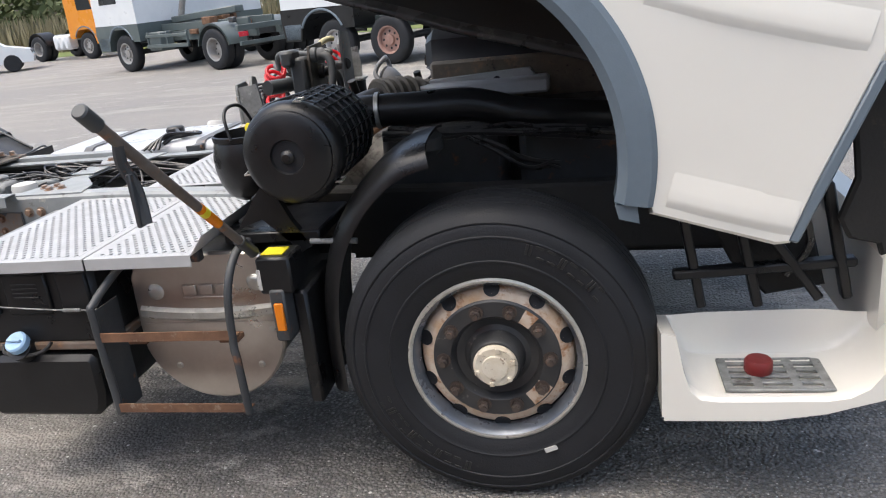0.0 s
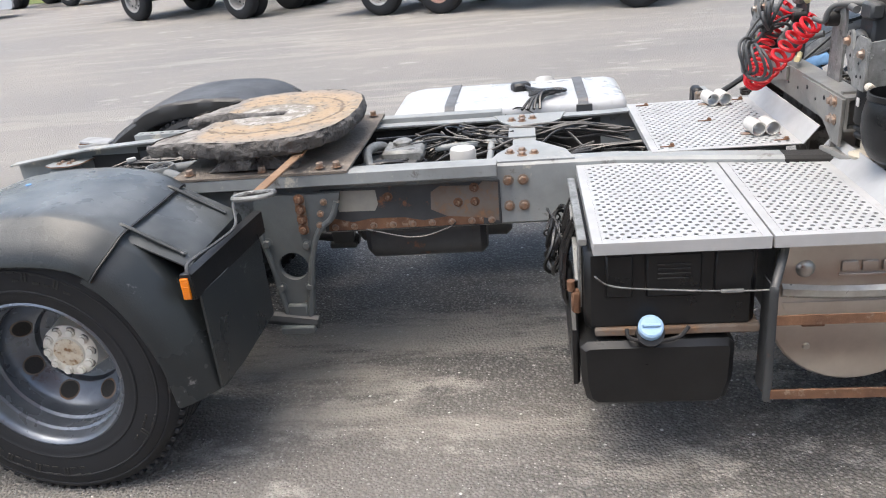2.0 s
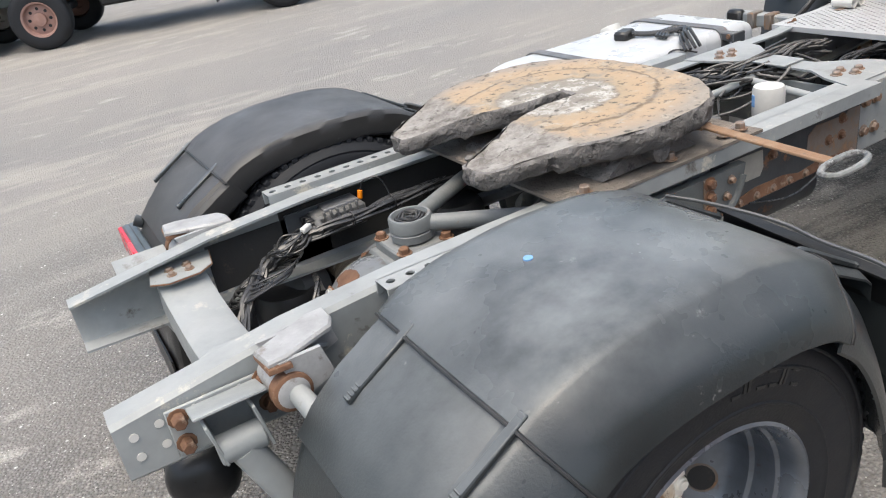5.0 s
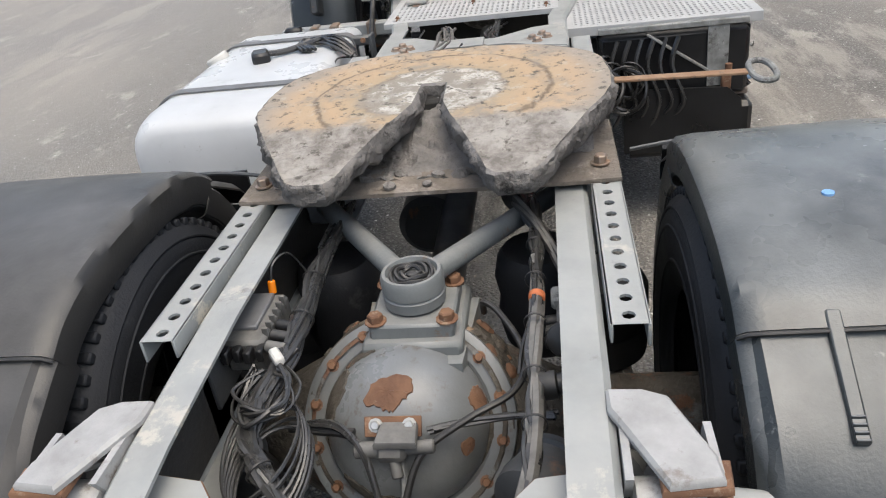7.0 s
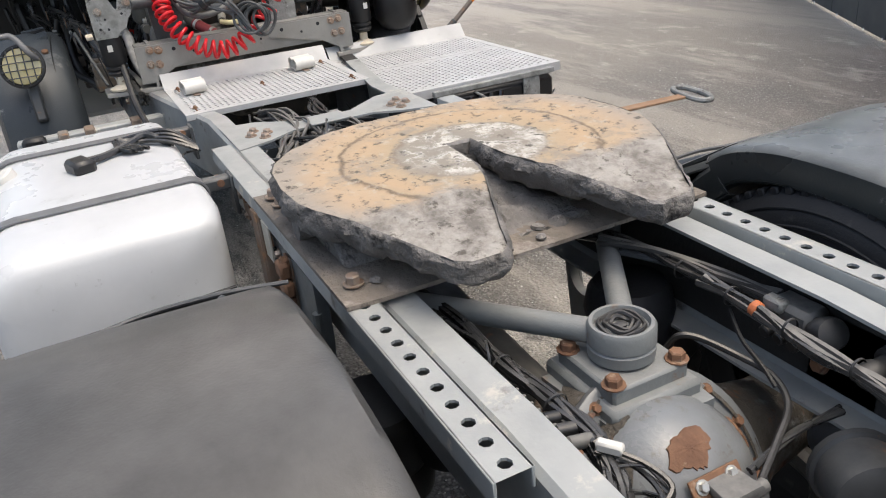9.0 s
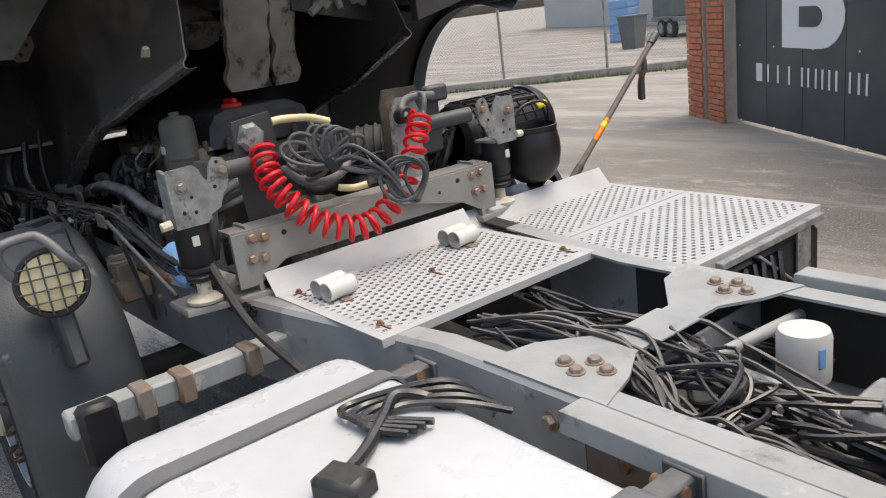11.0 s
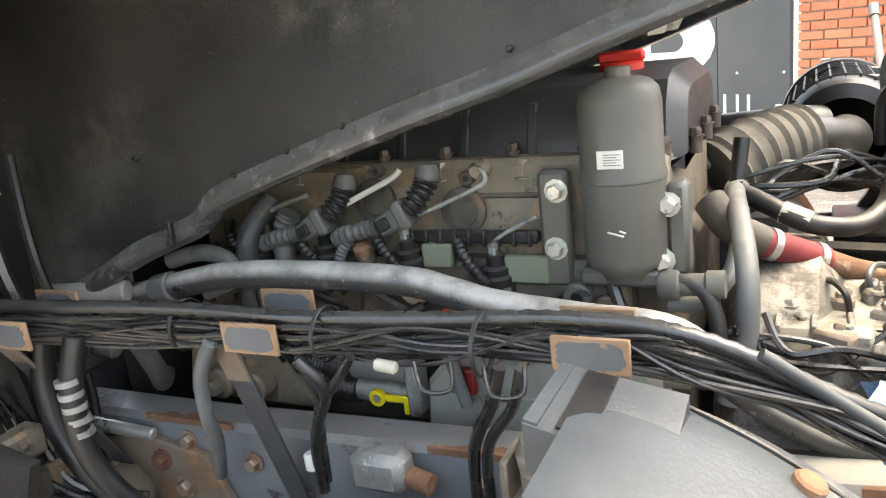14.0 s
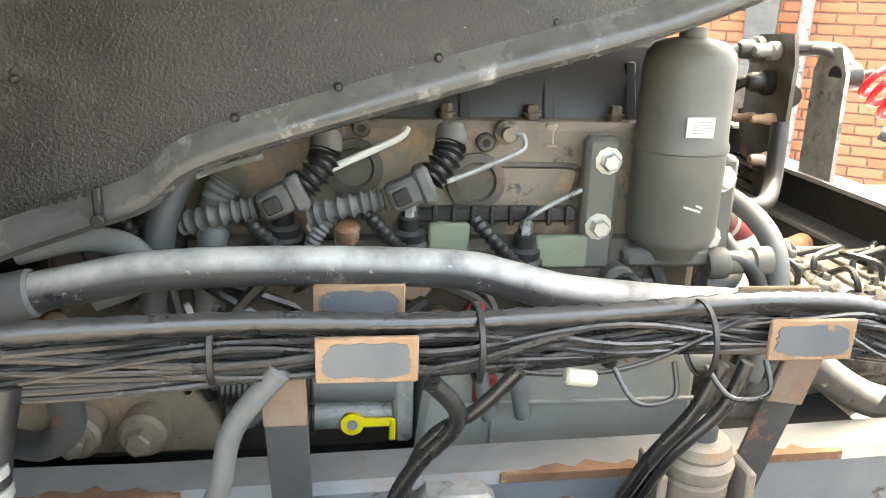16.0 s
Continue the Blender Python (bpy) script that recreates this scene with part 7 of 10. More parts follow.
    br = part("latch_bracket", g, M_GALV, xmb, "stained galvanised cab latch bracket")
    for dy, z in ((0.025, 1.335), (-0.104, 1.36)):
        part("bracket_bolt", G().bolt((x - 0.062, y + s * dy, z), (-1, 0, 0), 0.013, 0.014), M_BOLT, br)
    for dy, z in ((0.0, 1.30), (-0.075, 1.315), (-0.005, 1.255), (0.03, 1.26), (-0.094, 1.385)):
        part("drilled_hole", G().cyl((x - 0.0625, y + s * dy, z), (x - 0.0635, y + s * dy, z), 0.0055, 12), M_TYRE, br)
    part("hose_fitting", G().cyl((x - 0.05, y + s * 0.07, 1.235), (x - 0.05, y + s * 0.10, 1.232), 0.014, 8), M_CREAM, br)
for s in (-1, 1):
    part("latch_tube", G().cyl((2.92, s * 0.50, 1.345), (2.99, s * 0.31, 1.335), 0.028, 20), M_FRAMEDARK, xmb, "dark latch tube")
part("channel_lining", G().box((2.8985, 0, 1.098), (0.004, 1.04, 0.100), 0.001), M_GRIMESHADE, bm_, "grimy inside of the beam")
part("lower_angle", G().prism([(2.955, 1.030), (2.963, 1.030), (2.963, 0.968), (2.985, 0.968), (2.985, 0.960), (2.955, 0.960)], "y", -0.50, 0.50), M_ENGINE, bm_, "brown grimy angle under the beam")
part("coil_tail", G().tube(smooth([(2.850, -0.215, 1.400), (2.879, -0.251, 1.391), (2.885, -0.268, 1.43), (2.91, -0.285, 1.452), (2.98, -0.31, 1.452), (3.05, -0.335, 1.445)]), 0.010, 10), M_HOSEGREY, xmb, "grey tail of the red air line")
# coupling towers
g = G().prism([(0.29, 1.10), (0.41, 1.10), (0.42, 1.30), (0.41, 1.475), (0.28, 1.49), (0.26, 1.30)], "x", 2.985, 2.995)
part("coupling_plate", g, M_FRAMEDARK, xmb, "dark upright coupling plate")
g = G().prism([(0.315, 1.43), (0.345, 1.465), (0.385, 1.46), (0.405, 1.41), (0.38, 1.38), (0.325, 1.385)], "x", 2.985, 2.955, 0.012)
part("dust_cap", g, M_GALV, xmb, "silver dummy coupling cap")
g = G().prism([(-0.37, 1.10), (-0.19, 1.10), (-0.19, 1.42), (-0.21, 1.48), (-0.36, 1.475), (-0.38, 1.42)], "x", 3.05, 3.06)
pm = part("coupling_plate", g, M_ENGINE, xmb, "brown-black upright coupling plate")
for y, z, r, m in ((-0.345, 1.44, 0.030, M_HOSEGREY), (-0.27, 1.44, 0.022, M_GALV), (-0.28, 1.37, 0.030, M_HOSE), (-0.24, 1.29, 0.014, M_BRICKPLATE), (-0.33, 1.28, 0.014, M_BRICKPLATE), (-0.22, 1.20, 0.018, M_BOLT), (-0.34, 1.17, 0.012, M_BOLT)):
    part("plate_fitting", G().lathe([(r, 0), (r, 0.02), (r * 0.75, 0.025), (r * 0.75, 0.05), (r * 0.5, 0.06)], (3.06, y, z), (1, 0.1, 0), 14), m, pm)
g = G().tube(smooth([(3.07, -0.345, 1.44), (3.12, -0.35, 1.435), (3.14, -0.355, 1.39), (3.13, -0.36, 1.30), (3.12, -0.35, 1.20)]), 0.016, 10)
part("plate_hose", g, M_HOSEGREY, pm)
g = G().tube(smooth([(3.07, -0.28, 1.37), (3.12, -0.29, 1.37), (3.15, -0.31, 1.33), (3.15, -0.32, 1.24)]), 0.014, 10)
part("plate_hose", g, M_HOSE, pm)
g = G().prism([(-0.28, 1.16), (-0.15, 1.16), (-0.16, 1.40), (-0.19, 1.455), (-0.265, 1.45), (-0.285, 1.40)], "x", 2.945, 2.955)
part("coupling_plate", g, M_GALV, xmb, "grey upright coupling plate")
part("coupling_head", G().cyl((2.955, -0.20, 1.39), (2.90, -0.20, 1.395), 0.030, 16, 0.005), M_HOSE, xmb)
part("coupling_head", G().cyl((2.99, 0.285, 1.335), (2.93, 0.28, 1.335), 0.022, 16, 0.004), M_HOSE, xmb)
g = G().tube(smooth([(2.95, 0.29, 1.458), (2.94, 0.25, 1.46), (2.93, 0.17, 1.45), (2.93, 0.10, 1.425)]), 0.013, 12)
part("pale_tube", g, M_YELLOWPALE, xmb, "pale yellow sleeve on a grey hose")
g = G().tube(smooth([(2.88, 0.02, 1.20), (2.90, 0.06, 1.195), (2.92, 0.11, 1.205)]), 0.012, 10)
part("pale_tube", g, M_YELLOWPALE, xmb, "pale yellow sleeve")
red = [(2.938, 0.345, 1.378), (2.89, 0.365, 1.31), (2.85, 0.35, 1.245), (2.81, 0.30, 1.17), (2.77, 0.225, 1.118), (2.745, 0.13, 1.10), (2.745, 0.03, 1.14), (2.775, -0.085, 1.23), (2.815, -0.165, 1.33), (2.850, -0.215, 1.385)]
part("red_coil", G().tube(coil(red, 0.037, 23), 0.0080, 8), M_RED, xmb, "bright red spiral air line")
rc = random.Random(12)
side, up_, deep_ = Vector((0.74, 0.67, 0)), Vector((0, 0, 1)), Vector((0.67, -0.74, 0))
TIE = Vector((2.80, 0.19, 1.315))
for i, (a, ln, w) in enumerate(((6, 0.145, 0.030), (24, 0.155, 0.034), (44, 0.145, 0.040), (66, 0.125, 0.036), (84, 0.115, 0.042), (104, 0.110, 0.036), (126, 0.115, 0.040), (152, 0.12, 0.034), (-12, 0.12, 0.032))):
    a = radians(a + rc.uniform(-5, 5))
    dv = side * math.cos(a) + up_ * math.sin(a)
    pv = side * -math.sin(a) + up_ * math.cos(a)
    dp = rc.uniform(-0.05, 0.05)
    lp = [TIE + deep_ * (dp * (1 - math.cos(t)) * 0.5 + 0.022 * math.sin(t)) + dv * ln * (1 - math.cos(t)) * 0.5 + pv * w * math.sin(t) * (0.6 + 0.4 * (1 - math.cos(t)) * 0.5) for t in np.linspace(0, 2 * math.pi, 26, endpoint=False)]
    part("grey_loop", G().tube(lp, 0.0066, 8, True), M_COILGREY, xmb, "loose loop of grey spiral cable")
for i in range(4):
    o = Vector((rc.uniform(-0.012, 0.012), rc.uniform(-0.012, 0.012), rc.uniform(-0.02, 0.02)))
    part("grey_strand", G().tube(smooth([TIE + o, TIE + o + Vector((-0.04, -0.06, -0.03 + 0.02 * i)), Vector((2.70, 0.06, 1.27)) + o * 1.5, Vector((2.672, 0.025, 1.20)) + o]), 0.0066, 8), M_COILGREY, xmb)
part("tie_wrap", G().cyl(TIE + Vector((0.006, 0.008, -0.012)), TIE + Vector((-0.012, -0.016, 0.006)), 0.028, 14, 0.004), M_HOSE, xmb)
g = G().tube(smooth([(2.97, 0.30, 1.34), (2.90, 0.26, 1.27), (2.86, 0.18, 1.25), (2.90, 0.08, 1.27), (2.98, 0.02, 1.30)]), 0.014, 10)
part("grey_hose", g, M_HOSEGREY, xmb)
for i in range(5):
    c = Vector((2.665 + 0.010 * i, 0.02 - 0.020 * i, 1.235 - 0.007 * i))
    ra = 0.074 - 0.007 * (i % 3)
    lp = [c + Matrix.Rotation(radians(-24 + 13 * i), 3, "Z") @ Vector((0.012 * math.sin(2 * t), ra * math.cos(t), ra * 0.95 * math.sin(t))) for t in np.linspace(0, 2 * math.pi, 28, endpoint=False)]
    part("grey_loop", G().tube(lp, 0.0066, 8, True), M_COILGREY, xmb, "grey spiral cable loop")
loom("air_line", [(3.0, -0.45, 1.30), (3.02, -0.40, 1.15), (3.08, -0.38, 1.02), (3.05, -0.3, 0.9)], 6, 0.010, 0.025, M_CABLE, xmb)
g = G().tube(smooth([(2.95, -0.36, 1.44), (2.95, -0.25, 1.445), (2.93, -0.20, 1.42), (2.90, -0.195, 1.385)]), 0.014, 10)
part("grey_hose", g, M_HOSEGREY, xmb)
g = G().box((3.02, -0.36, 1.33), (0.06, 0.12, 0.22), 0.01)
g.box((2.99, -0.40, 1.44), (0.05, 0.10, 0.06), 0.01)
part("height_valve", g, M_FRAMEDARK, xmb, "dark valve block")

# ---- engine and gearbox ----
eng = new("engine")
eng.parent = truck
eng["label"] = "dirty grey-brown diesel engine with black valve cover"
g = G()
g.box((3.98, 0.06, 0.98), (1.02, 0.52, 0.42), 0.02)
part("block", g, M_ENGINE, eng)
hd = part("cylinder_head", G().box((3.98, 0.085, 1.26), (0.98, 0.51, 0.19), 0.012), M_HEAD, eng, "brown stained cylinder head")
for i in range(6):
    x = 3.62 + i * 0.155
    part("head_bolt", G().bolt((x - 0.04, 0.33, 1.32), (0, 0, 1), 0.011, 0.03), M_BOLT, hd)
g = G()
sec = [(-0.17, 1.32), (0.315, 1.32), (0.315, 1.335), (0.29, 1.345), (0.275, 1.42), (0.245, 1.462), (0.19, 1.475), (-0.06, 1.475), (-0.13, 1.44), (-0.15, 1.345)]
g.prism(sec, "x", 4.48, 3.47, 0.03)
vc = part("valve_cover", g, M_COVER, eng, "black valve cover, dusty")
for i in range(7):
    part("cover_flute", G().beam((3.60 + i * 0.13, 0.293, 1.345), (3.60 + i * 0.13, 0.262, 1.44), 0.018, 0.012, 0.005, up=(0, 1, 0.3)), M_COVER, vc)
for i in range(8):
    g = G().cyl((3.50 + i * 0.13, 0.305, 1.335), (3.50 + i * 0.13, 0.305, 1.362), 0.011, 12)
    g.bolt((3.50 + i * 0.13, 0.305, 1.362), (0, 0, 1), 0.010, 0.012)
    part("cover_bolt", g, M_NUT, vc)
for y in (-0.05, 0.09, 0.23):
    g = G().cyl((3.46, y, 1.335), (3.46, y, 1.362), 0.011, 12)
    g.bolt((3.46, y, 1.362), (0, 0, 1), 0.010, 0.012)
    part("cover_bolt", g, M_NUT, vc)
g = G().lathe([(0.040, 0.0), (0.040, 0.012), (0.034, 0.016), (0.0, 0.016)], (3.60, 0.13, 1.474), (0, 0, 1), 24, close=False)
g.box((3.60, 0.13, 1.498), (0.085, 0.022, 0.022), 0.006)
part("filler_cap", g, M_REDCAP, vc, "red oil filler cap")
# centrifuge canister
g = G().lathe([(0.040, -0.012), (0.046, 0.002), (0.060, 0.012), (0.0655, 0.026), (0.0665, 0.15), (0.0690, 0.152), (0.0690, 0.160), (0.0655, 0.168), (0.0645, 0.27), (0.061, 0.288), (0.050, 0.300), (0.034, 0.306), (0.020, 0.308), (0.019, 0.322), (0.0, 0.323)], (3.553, 0.378, 1.175), (0, 0, 1), 40, close=False)
can = part("oil_canister", g, M_CAN, eng, "grey-green oil canister with white label")
part("paper_label", G().box((3.556, 0.4437, 1.366), (0.040, 0.003, 0.028), 0.001), M_PLASTWHITE, can)
for i, k in enumerate((-0.008, -0.004, 0.0, 0.004, 0.008)):
    part("print_line", G().box((3.553 + 0.003 * (i % 2), 0.4454, 1.366 + k), (0.026 - 0.006 * (i % 2), 0.001, 0.0011), 0.0002), M_HOSEGREY, can)
part("paint_scratch", G().beam((3.541, 0.4440, 1.247), (3.566, 0.4440, 1.254), 0.004, 0.003, 0.001), M_PLASTWHITE, can)
part("paint_scratch", G().beam((3.538, 0.4432, 1.252), (3.548, 0.4440, 1.256), 0.003, 0.003, 0.001), M_PLASTWHITE, can)
part("canister_bracket", G().box((3.668, 0.372, 1.242), (0.052, 0.03, 0.20), 0.008), M_CAN, can)
part("canister_bracket", G().box((3.472, 0.355, 1.24), (0.034, 0.05, 0.15), 0.008), M_CAN, can)
part("canister_foot", G().box((3.553, 0.355, 1.165), (0.15, 0.10, 0.03), 0.01), M_CAN, can)
part("outlet_stub", G().lathe([(0.020, 0.0), (0.024, 0.006), (0.024, 0.03), (0.018, 0.034), (0.018, 0.07), (0.022, 0.074), (0.022, 0.10)], (3.50, 0.40, 1.155), (-1, 0, 0.05), 16), M_CAN, can)
for x, z in ((3.661, 1.308), (3.668, 1.21), (3.484, 1.283), (3.495, 1.193)):
    part("bracket_bolt", G().bolt((x, 0.385, z), (0, 1, 0), 0.014, 0.016), M_CHROME, can)
# unit pumps, harness elbows and pipes along the side
part("pump_rail", G().box((4.0, 0.33, 1.12), (0.90, 0.10, 0.13), 0.012), M_ENGINE, eng)
g = G().box((3.83, 0.372, 1.226), (0.26, 0.02, 0.022), 0.004)
wr = part("wiring_rail", g, M_HOSE, eng, "black clipped wiring rail")
for i in range(9):
    part("rail_rib", G().box((3.715 + i * 0.028, 0.384, 1.226), (0.008, 0.008, 0.03), 0.002), M_HOSE, wr)


def ribbed(name, pts, r, material, parent, label="", pitch=3, k=8, deep=0.28):
    ps = smooth(pts, k)
    g = G().tube(ps, r, 14, radii=[r * (1.0 + (deep if i % pitch == 0 else -0.05)) for i in range(len(ps))])
    return part(name, g, material, parent, label)


for i, (x, z) in enumerate(((4.125, 1.200), (3.948, 1.192), (3.778, 1.165), (4.29, 1.20))):
    g = G().lathe([(0.030, -0.05), (0.030, -0.005), (0.025, 0.0), (0.025, 0.012), (0.016, 0.016), (0.016, 0.034), (0.011, 0.036), (0.011, 0.045)], (x, 0.385, z), (0, 0.12, 1), 20)
    up = part("unit_pump", g, M_HOSE, eng, "dark unit injector pump")
    part("line_nut", G().lathe([(0.0095, 0), (0.0095, 0.018), (0.006, 0.022)], (x, 0.393, z + 0.036), (0, 0.1, 1), 6), M_GALV, up)
    ribbed("pump_lead", [(x + 0.075, 0.375, z + 0.055), (x + 0.055, 0.40, z + 0.035), (x + 0.03, 0.415, z + 0.010), (x + 0.005, 0.42, z - 0.015)], 0.009, M_HOSE, up, "ribbed pump lead", 2, 7)
    part("pump_nut", G().bolt((x - 0.045, 0.372, z + 0.005), (0, 0.3, 1), 0.010, 0.018), M_CREAM, up)
for x, z, w, h in ((3.89, 1.194, 0.06, 0.045), (3.722, 1.172, 0.08, 0.05), (4.04, 1.19, 0.03, 0.04)):
    part("green_plate", G().box((x, 0.385, z), (w, 0.016, h), 0.008), M_GREEN, eng, "flaking green cover plate")
part("amber_plug", G().lathe([(0.016, 0), (0.018, 0.02), (0.012, 0.026)], (4.035, 0.40, 1.195), (0, 0.3, 1), 14), M_RUST, eng)
for dx, dz in ((0.0, 0.0), (0.172, -0.012)):
    ho = ribbed("ribbed_harness", [(4.085 + dx, 0.405, 1.232 + dz), (4.05 + dx, 0.415, 1.243 + dz), (4.01 + dx, 0.418, 1.253 + dz), (3.985 + dx, 0.418, 1.258 + dz)], 0.0135, M_PLUGGREY, eng, "grey corrugated harness", 3, 8)
    R = Matrix.Rotation(radians(24), 3, "Y")
    g = G().box((3.957 + dx, 0.42, 1.268 + dz), (0.05, 0.036, 0.04), 0.006, R)
    g.box((3.93 + dx, 0.42, 1.281 + dz), (0.022, 0.044, 0.052), 0.006, R)
    pl = part("plug_housing", g, M_PLUGGREY, ho, "moulded grey plug")
    part("plug_latch", G().box((3.962 + dx, 0.441, 1.266 + dz), (0.022, 0.008, 0.022), 0.003, R), M_HOSE, pl)
    ribbed("ribbed_boot", [(3.922 + dx, 0.415, 1.287 + dz), (3.90 + dx, 0.405, 1.312 + dz), (3.893 + dx, 0.395, 1.33 + dz)], 0.018, M_HOSE, ho, "black rubber boot", 3, 9)
    part("boot_cap", G().lathe([(0.021, 0), (0.023, 0.012), (0.018, 0.028), (0.008, 0.034)], (3.892 + dx, 0.392, 1.33 + dz), (0, -0.3, 1), 16), M_PLUGGREY, ho)
ribbed("ribbed_harness", [(4.05, 0.40, 1.235), (4.07, 0.41, 1.215), (4.085, 0.41, 1.19), (4.09, 0.40, 1.16)], 0.009, M_PLUGGREY, eng, "thin grey corrugated harness", 2, 8)
ribbed("belt_hose", [(4.20, 0.385, 1.275), (4.215, 0.39, 1.245), (4.223, 0.395, 1.18), (4.232, 0.395, 1.08), (4.235, 0.39, 1.0)], 0.021, M_HOSEGREY, eng, "wide ribbed grey hose", 2, 7, 0.12)
part("lifting_eye", G().tube([(4.285 + 0.022 * math.cos(a), 0.385, 1.245 + 0.03 * math.sin(a)) for a in np.linspace(0, 2 * math.pi, 20, endpoint=False)], 0.008, 8, True), M_ENGINE, eng, "cast lifting eye")
for pts, r, m in (
    ([(4.121, 0.40, 1.235), (4.12, 0.40, 1.255), (4.101, 0.40, 1.275), (4.03, 0.395, 1.308), (3.965, 0.385, 1.337), (3.952, 0.375, 1.350)], 0.0055, M_PLASTWHITE),
    ([(3.948, 0.395, 1.235), (3.941, 0.395, 1.26), (3.87, 0.395, 1.288), (3.80, 0.39, 1.317), (3.785, 0.385, 1.328), (3.79, 0.38, 1.343), (3.809, 0.37, 1.345)], 0.0040, M_GALV),
    ([(3.779, 0.395, 1.206), (3.777, 0.395, 1.223), (3.74, 0.39, 1.245), (3.697, 0.385, 1.265)], 0.0038, M_GALV),
    ([(4.29, 0.395, 1.24), (4.285, 0.395, 1.26), (4.22, 0.39, 1.29), (4.15, 0.385, 1.31)], 0.0045, M_GALV),
):
    part("injector_line", G().tube(smooth(pts, 6), r, 8), m, eng, "thin steel injector line")
for x, z in ((4.027, 1.287), (3.847, 1.268)):
    g = G().lathe([(0.027, 0.0), (0.041, 0.0), (0.043, 0.010), (0.043, 0.018), (0.030, 0.020), (0.027, 0.012)], (x, 0.335, z), (0, 1, 0), 28)
    g.cyl((x + 0.012, 0.335, z - 0.05), (x + 0.012, 0.353, z - 0.05), 0.014, 14, 0.003)
    g.cyl((x - 0.012, 0.335, z + 0.058), (x - 0.012, 0.353, z + 0.058), 0.014, 14, 0.003)
    part("port_flange", g, M_ENGINE, hd, "round blanked port flange")
    part("port_opening", G().cyl((x, 0.337, z), (x, 0.343, z), 0.027, 24), M_ENGINE, hd)
    for dx, dz in ((0.012, -0.05), (-0.012, 0.058)):
        part("flange_hole", G().cyl((x + dx, 0.352, z + dz), (x + dx, 0.3545, z + dz), 0.006, 12), M_TYRE, hd)
g = G().lathe([(0.018, 0), (0.018, 0.02), (0.010, 0.024), (0.010, 0.04)], (3.806, 0.338, 1.342), (0, 1, 0), 14)
part("union_boss", g, M_HEAD, hd, "rusty union boss")
g = G().tube(smooth([(3.835, 0.338, 1.292), (3.76, 0.338, 1.292), (3.70, 0.338, 1.29), (3.69, 0.338, 1.275), (3.70, 0.338, 1.24)], 5), 0.006, 6)
part("cast_ridge", g, M_ENGINE, hd)
# coolant pipe along the chassis
cp = [(4.75, 0.52, 1.10), (4.50, 0.50, 1.14), (4.38, 0.50, 1.166), (4.27, 0.50, 1.185), (4.10, 0.50, 1.190), (3.90, 0.50, 1.184), (3.82, 0.50, 1.168), (3.74, 0.50, 1.148), (3.60, 0.50, 1.132), (3.46, 0.50, 1.115), (3.36, 0.50, 1.03), (3.22, 0.48, 0.955), (3.0, 0.44, 0.94)]
part("coolant_pipe", G().tube(smooth(cp, 7), 0.026, 18), M_PIPE, truck, "black steel coolant pipe, dusty top with painted light")
part("hose_collar", G().cyl((4.47, 0.50, 1.147), (4.42, 0.50, 1.158), 0.031, 18, 0.004), M_HOSEGREY, truck)
# side cable bundle with rust-edged brackets
bd = [(4.75, 0.83, 1.20), (4.45, 0.805, 1.20), (4.15, 0.745, 1.187), (3.95, 0.735, 1.18), (3.75, 0.715, 1.180), (3.55, 0.688, 1.180), (3.40, 0.67, 1.155), (3.20, 0.64, 1.06), (3.02, 0.58, 0.99), (2.80, 0.55, 0.93)]
for i in range(34):
    q = [Vector(p) + Vector((0, rnd.uniform(-0.022, 0.022), rnd.uniform(-0.030, 0.026))) for p in bd]
    rr = rnd.choice((0.003, 0.0035, 0.004, 0.0045, 0.006))
    part("loom_cable", G().tube(smooth(q, 6), rr, 7), M_CABLE, truck)
q = [Vector(p) + Vector((0, 0.012, 0.032)) for p in bd]
pts = smooth(q, 16)
part("corrugated_conduit", G().tube(pts, 0.011, 10, radii=[0.0105 + 0.0018 * (i % 2) for i in range(len(pts))]), M_CABLE, truck, "corrugated black conduit")
part("stay_rod", G().cyl((3.33, 0.753, 1.205), (3.03, 0.680, 0.980), 0.0075, 12), M_FRAMEDARK, truck, "dusty grey stay rod beside the loom")
for x in (4.16, 3.90, 3.66):
    part("cable_tie", G().lathe([(0.040, 0), (0.042, 0.001), (0.042, 0.006), (0.040, 0.007)], (x, 0.735, 1.185), (1, 0, 0), 20, close=False), M_HOSE, truck)
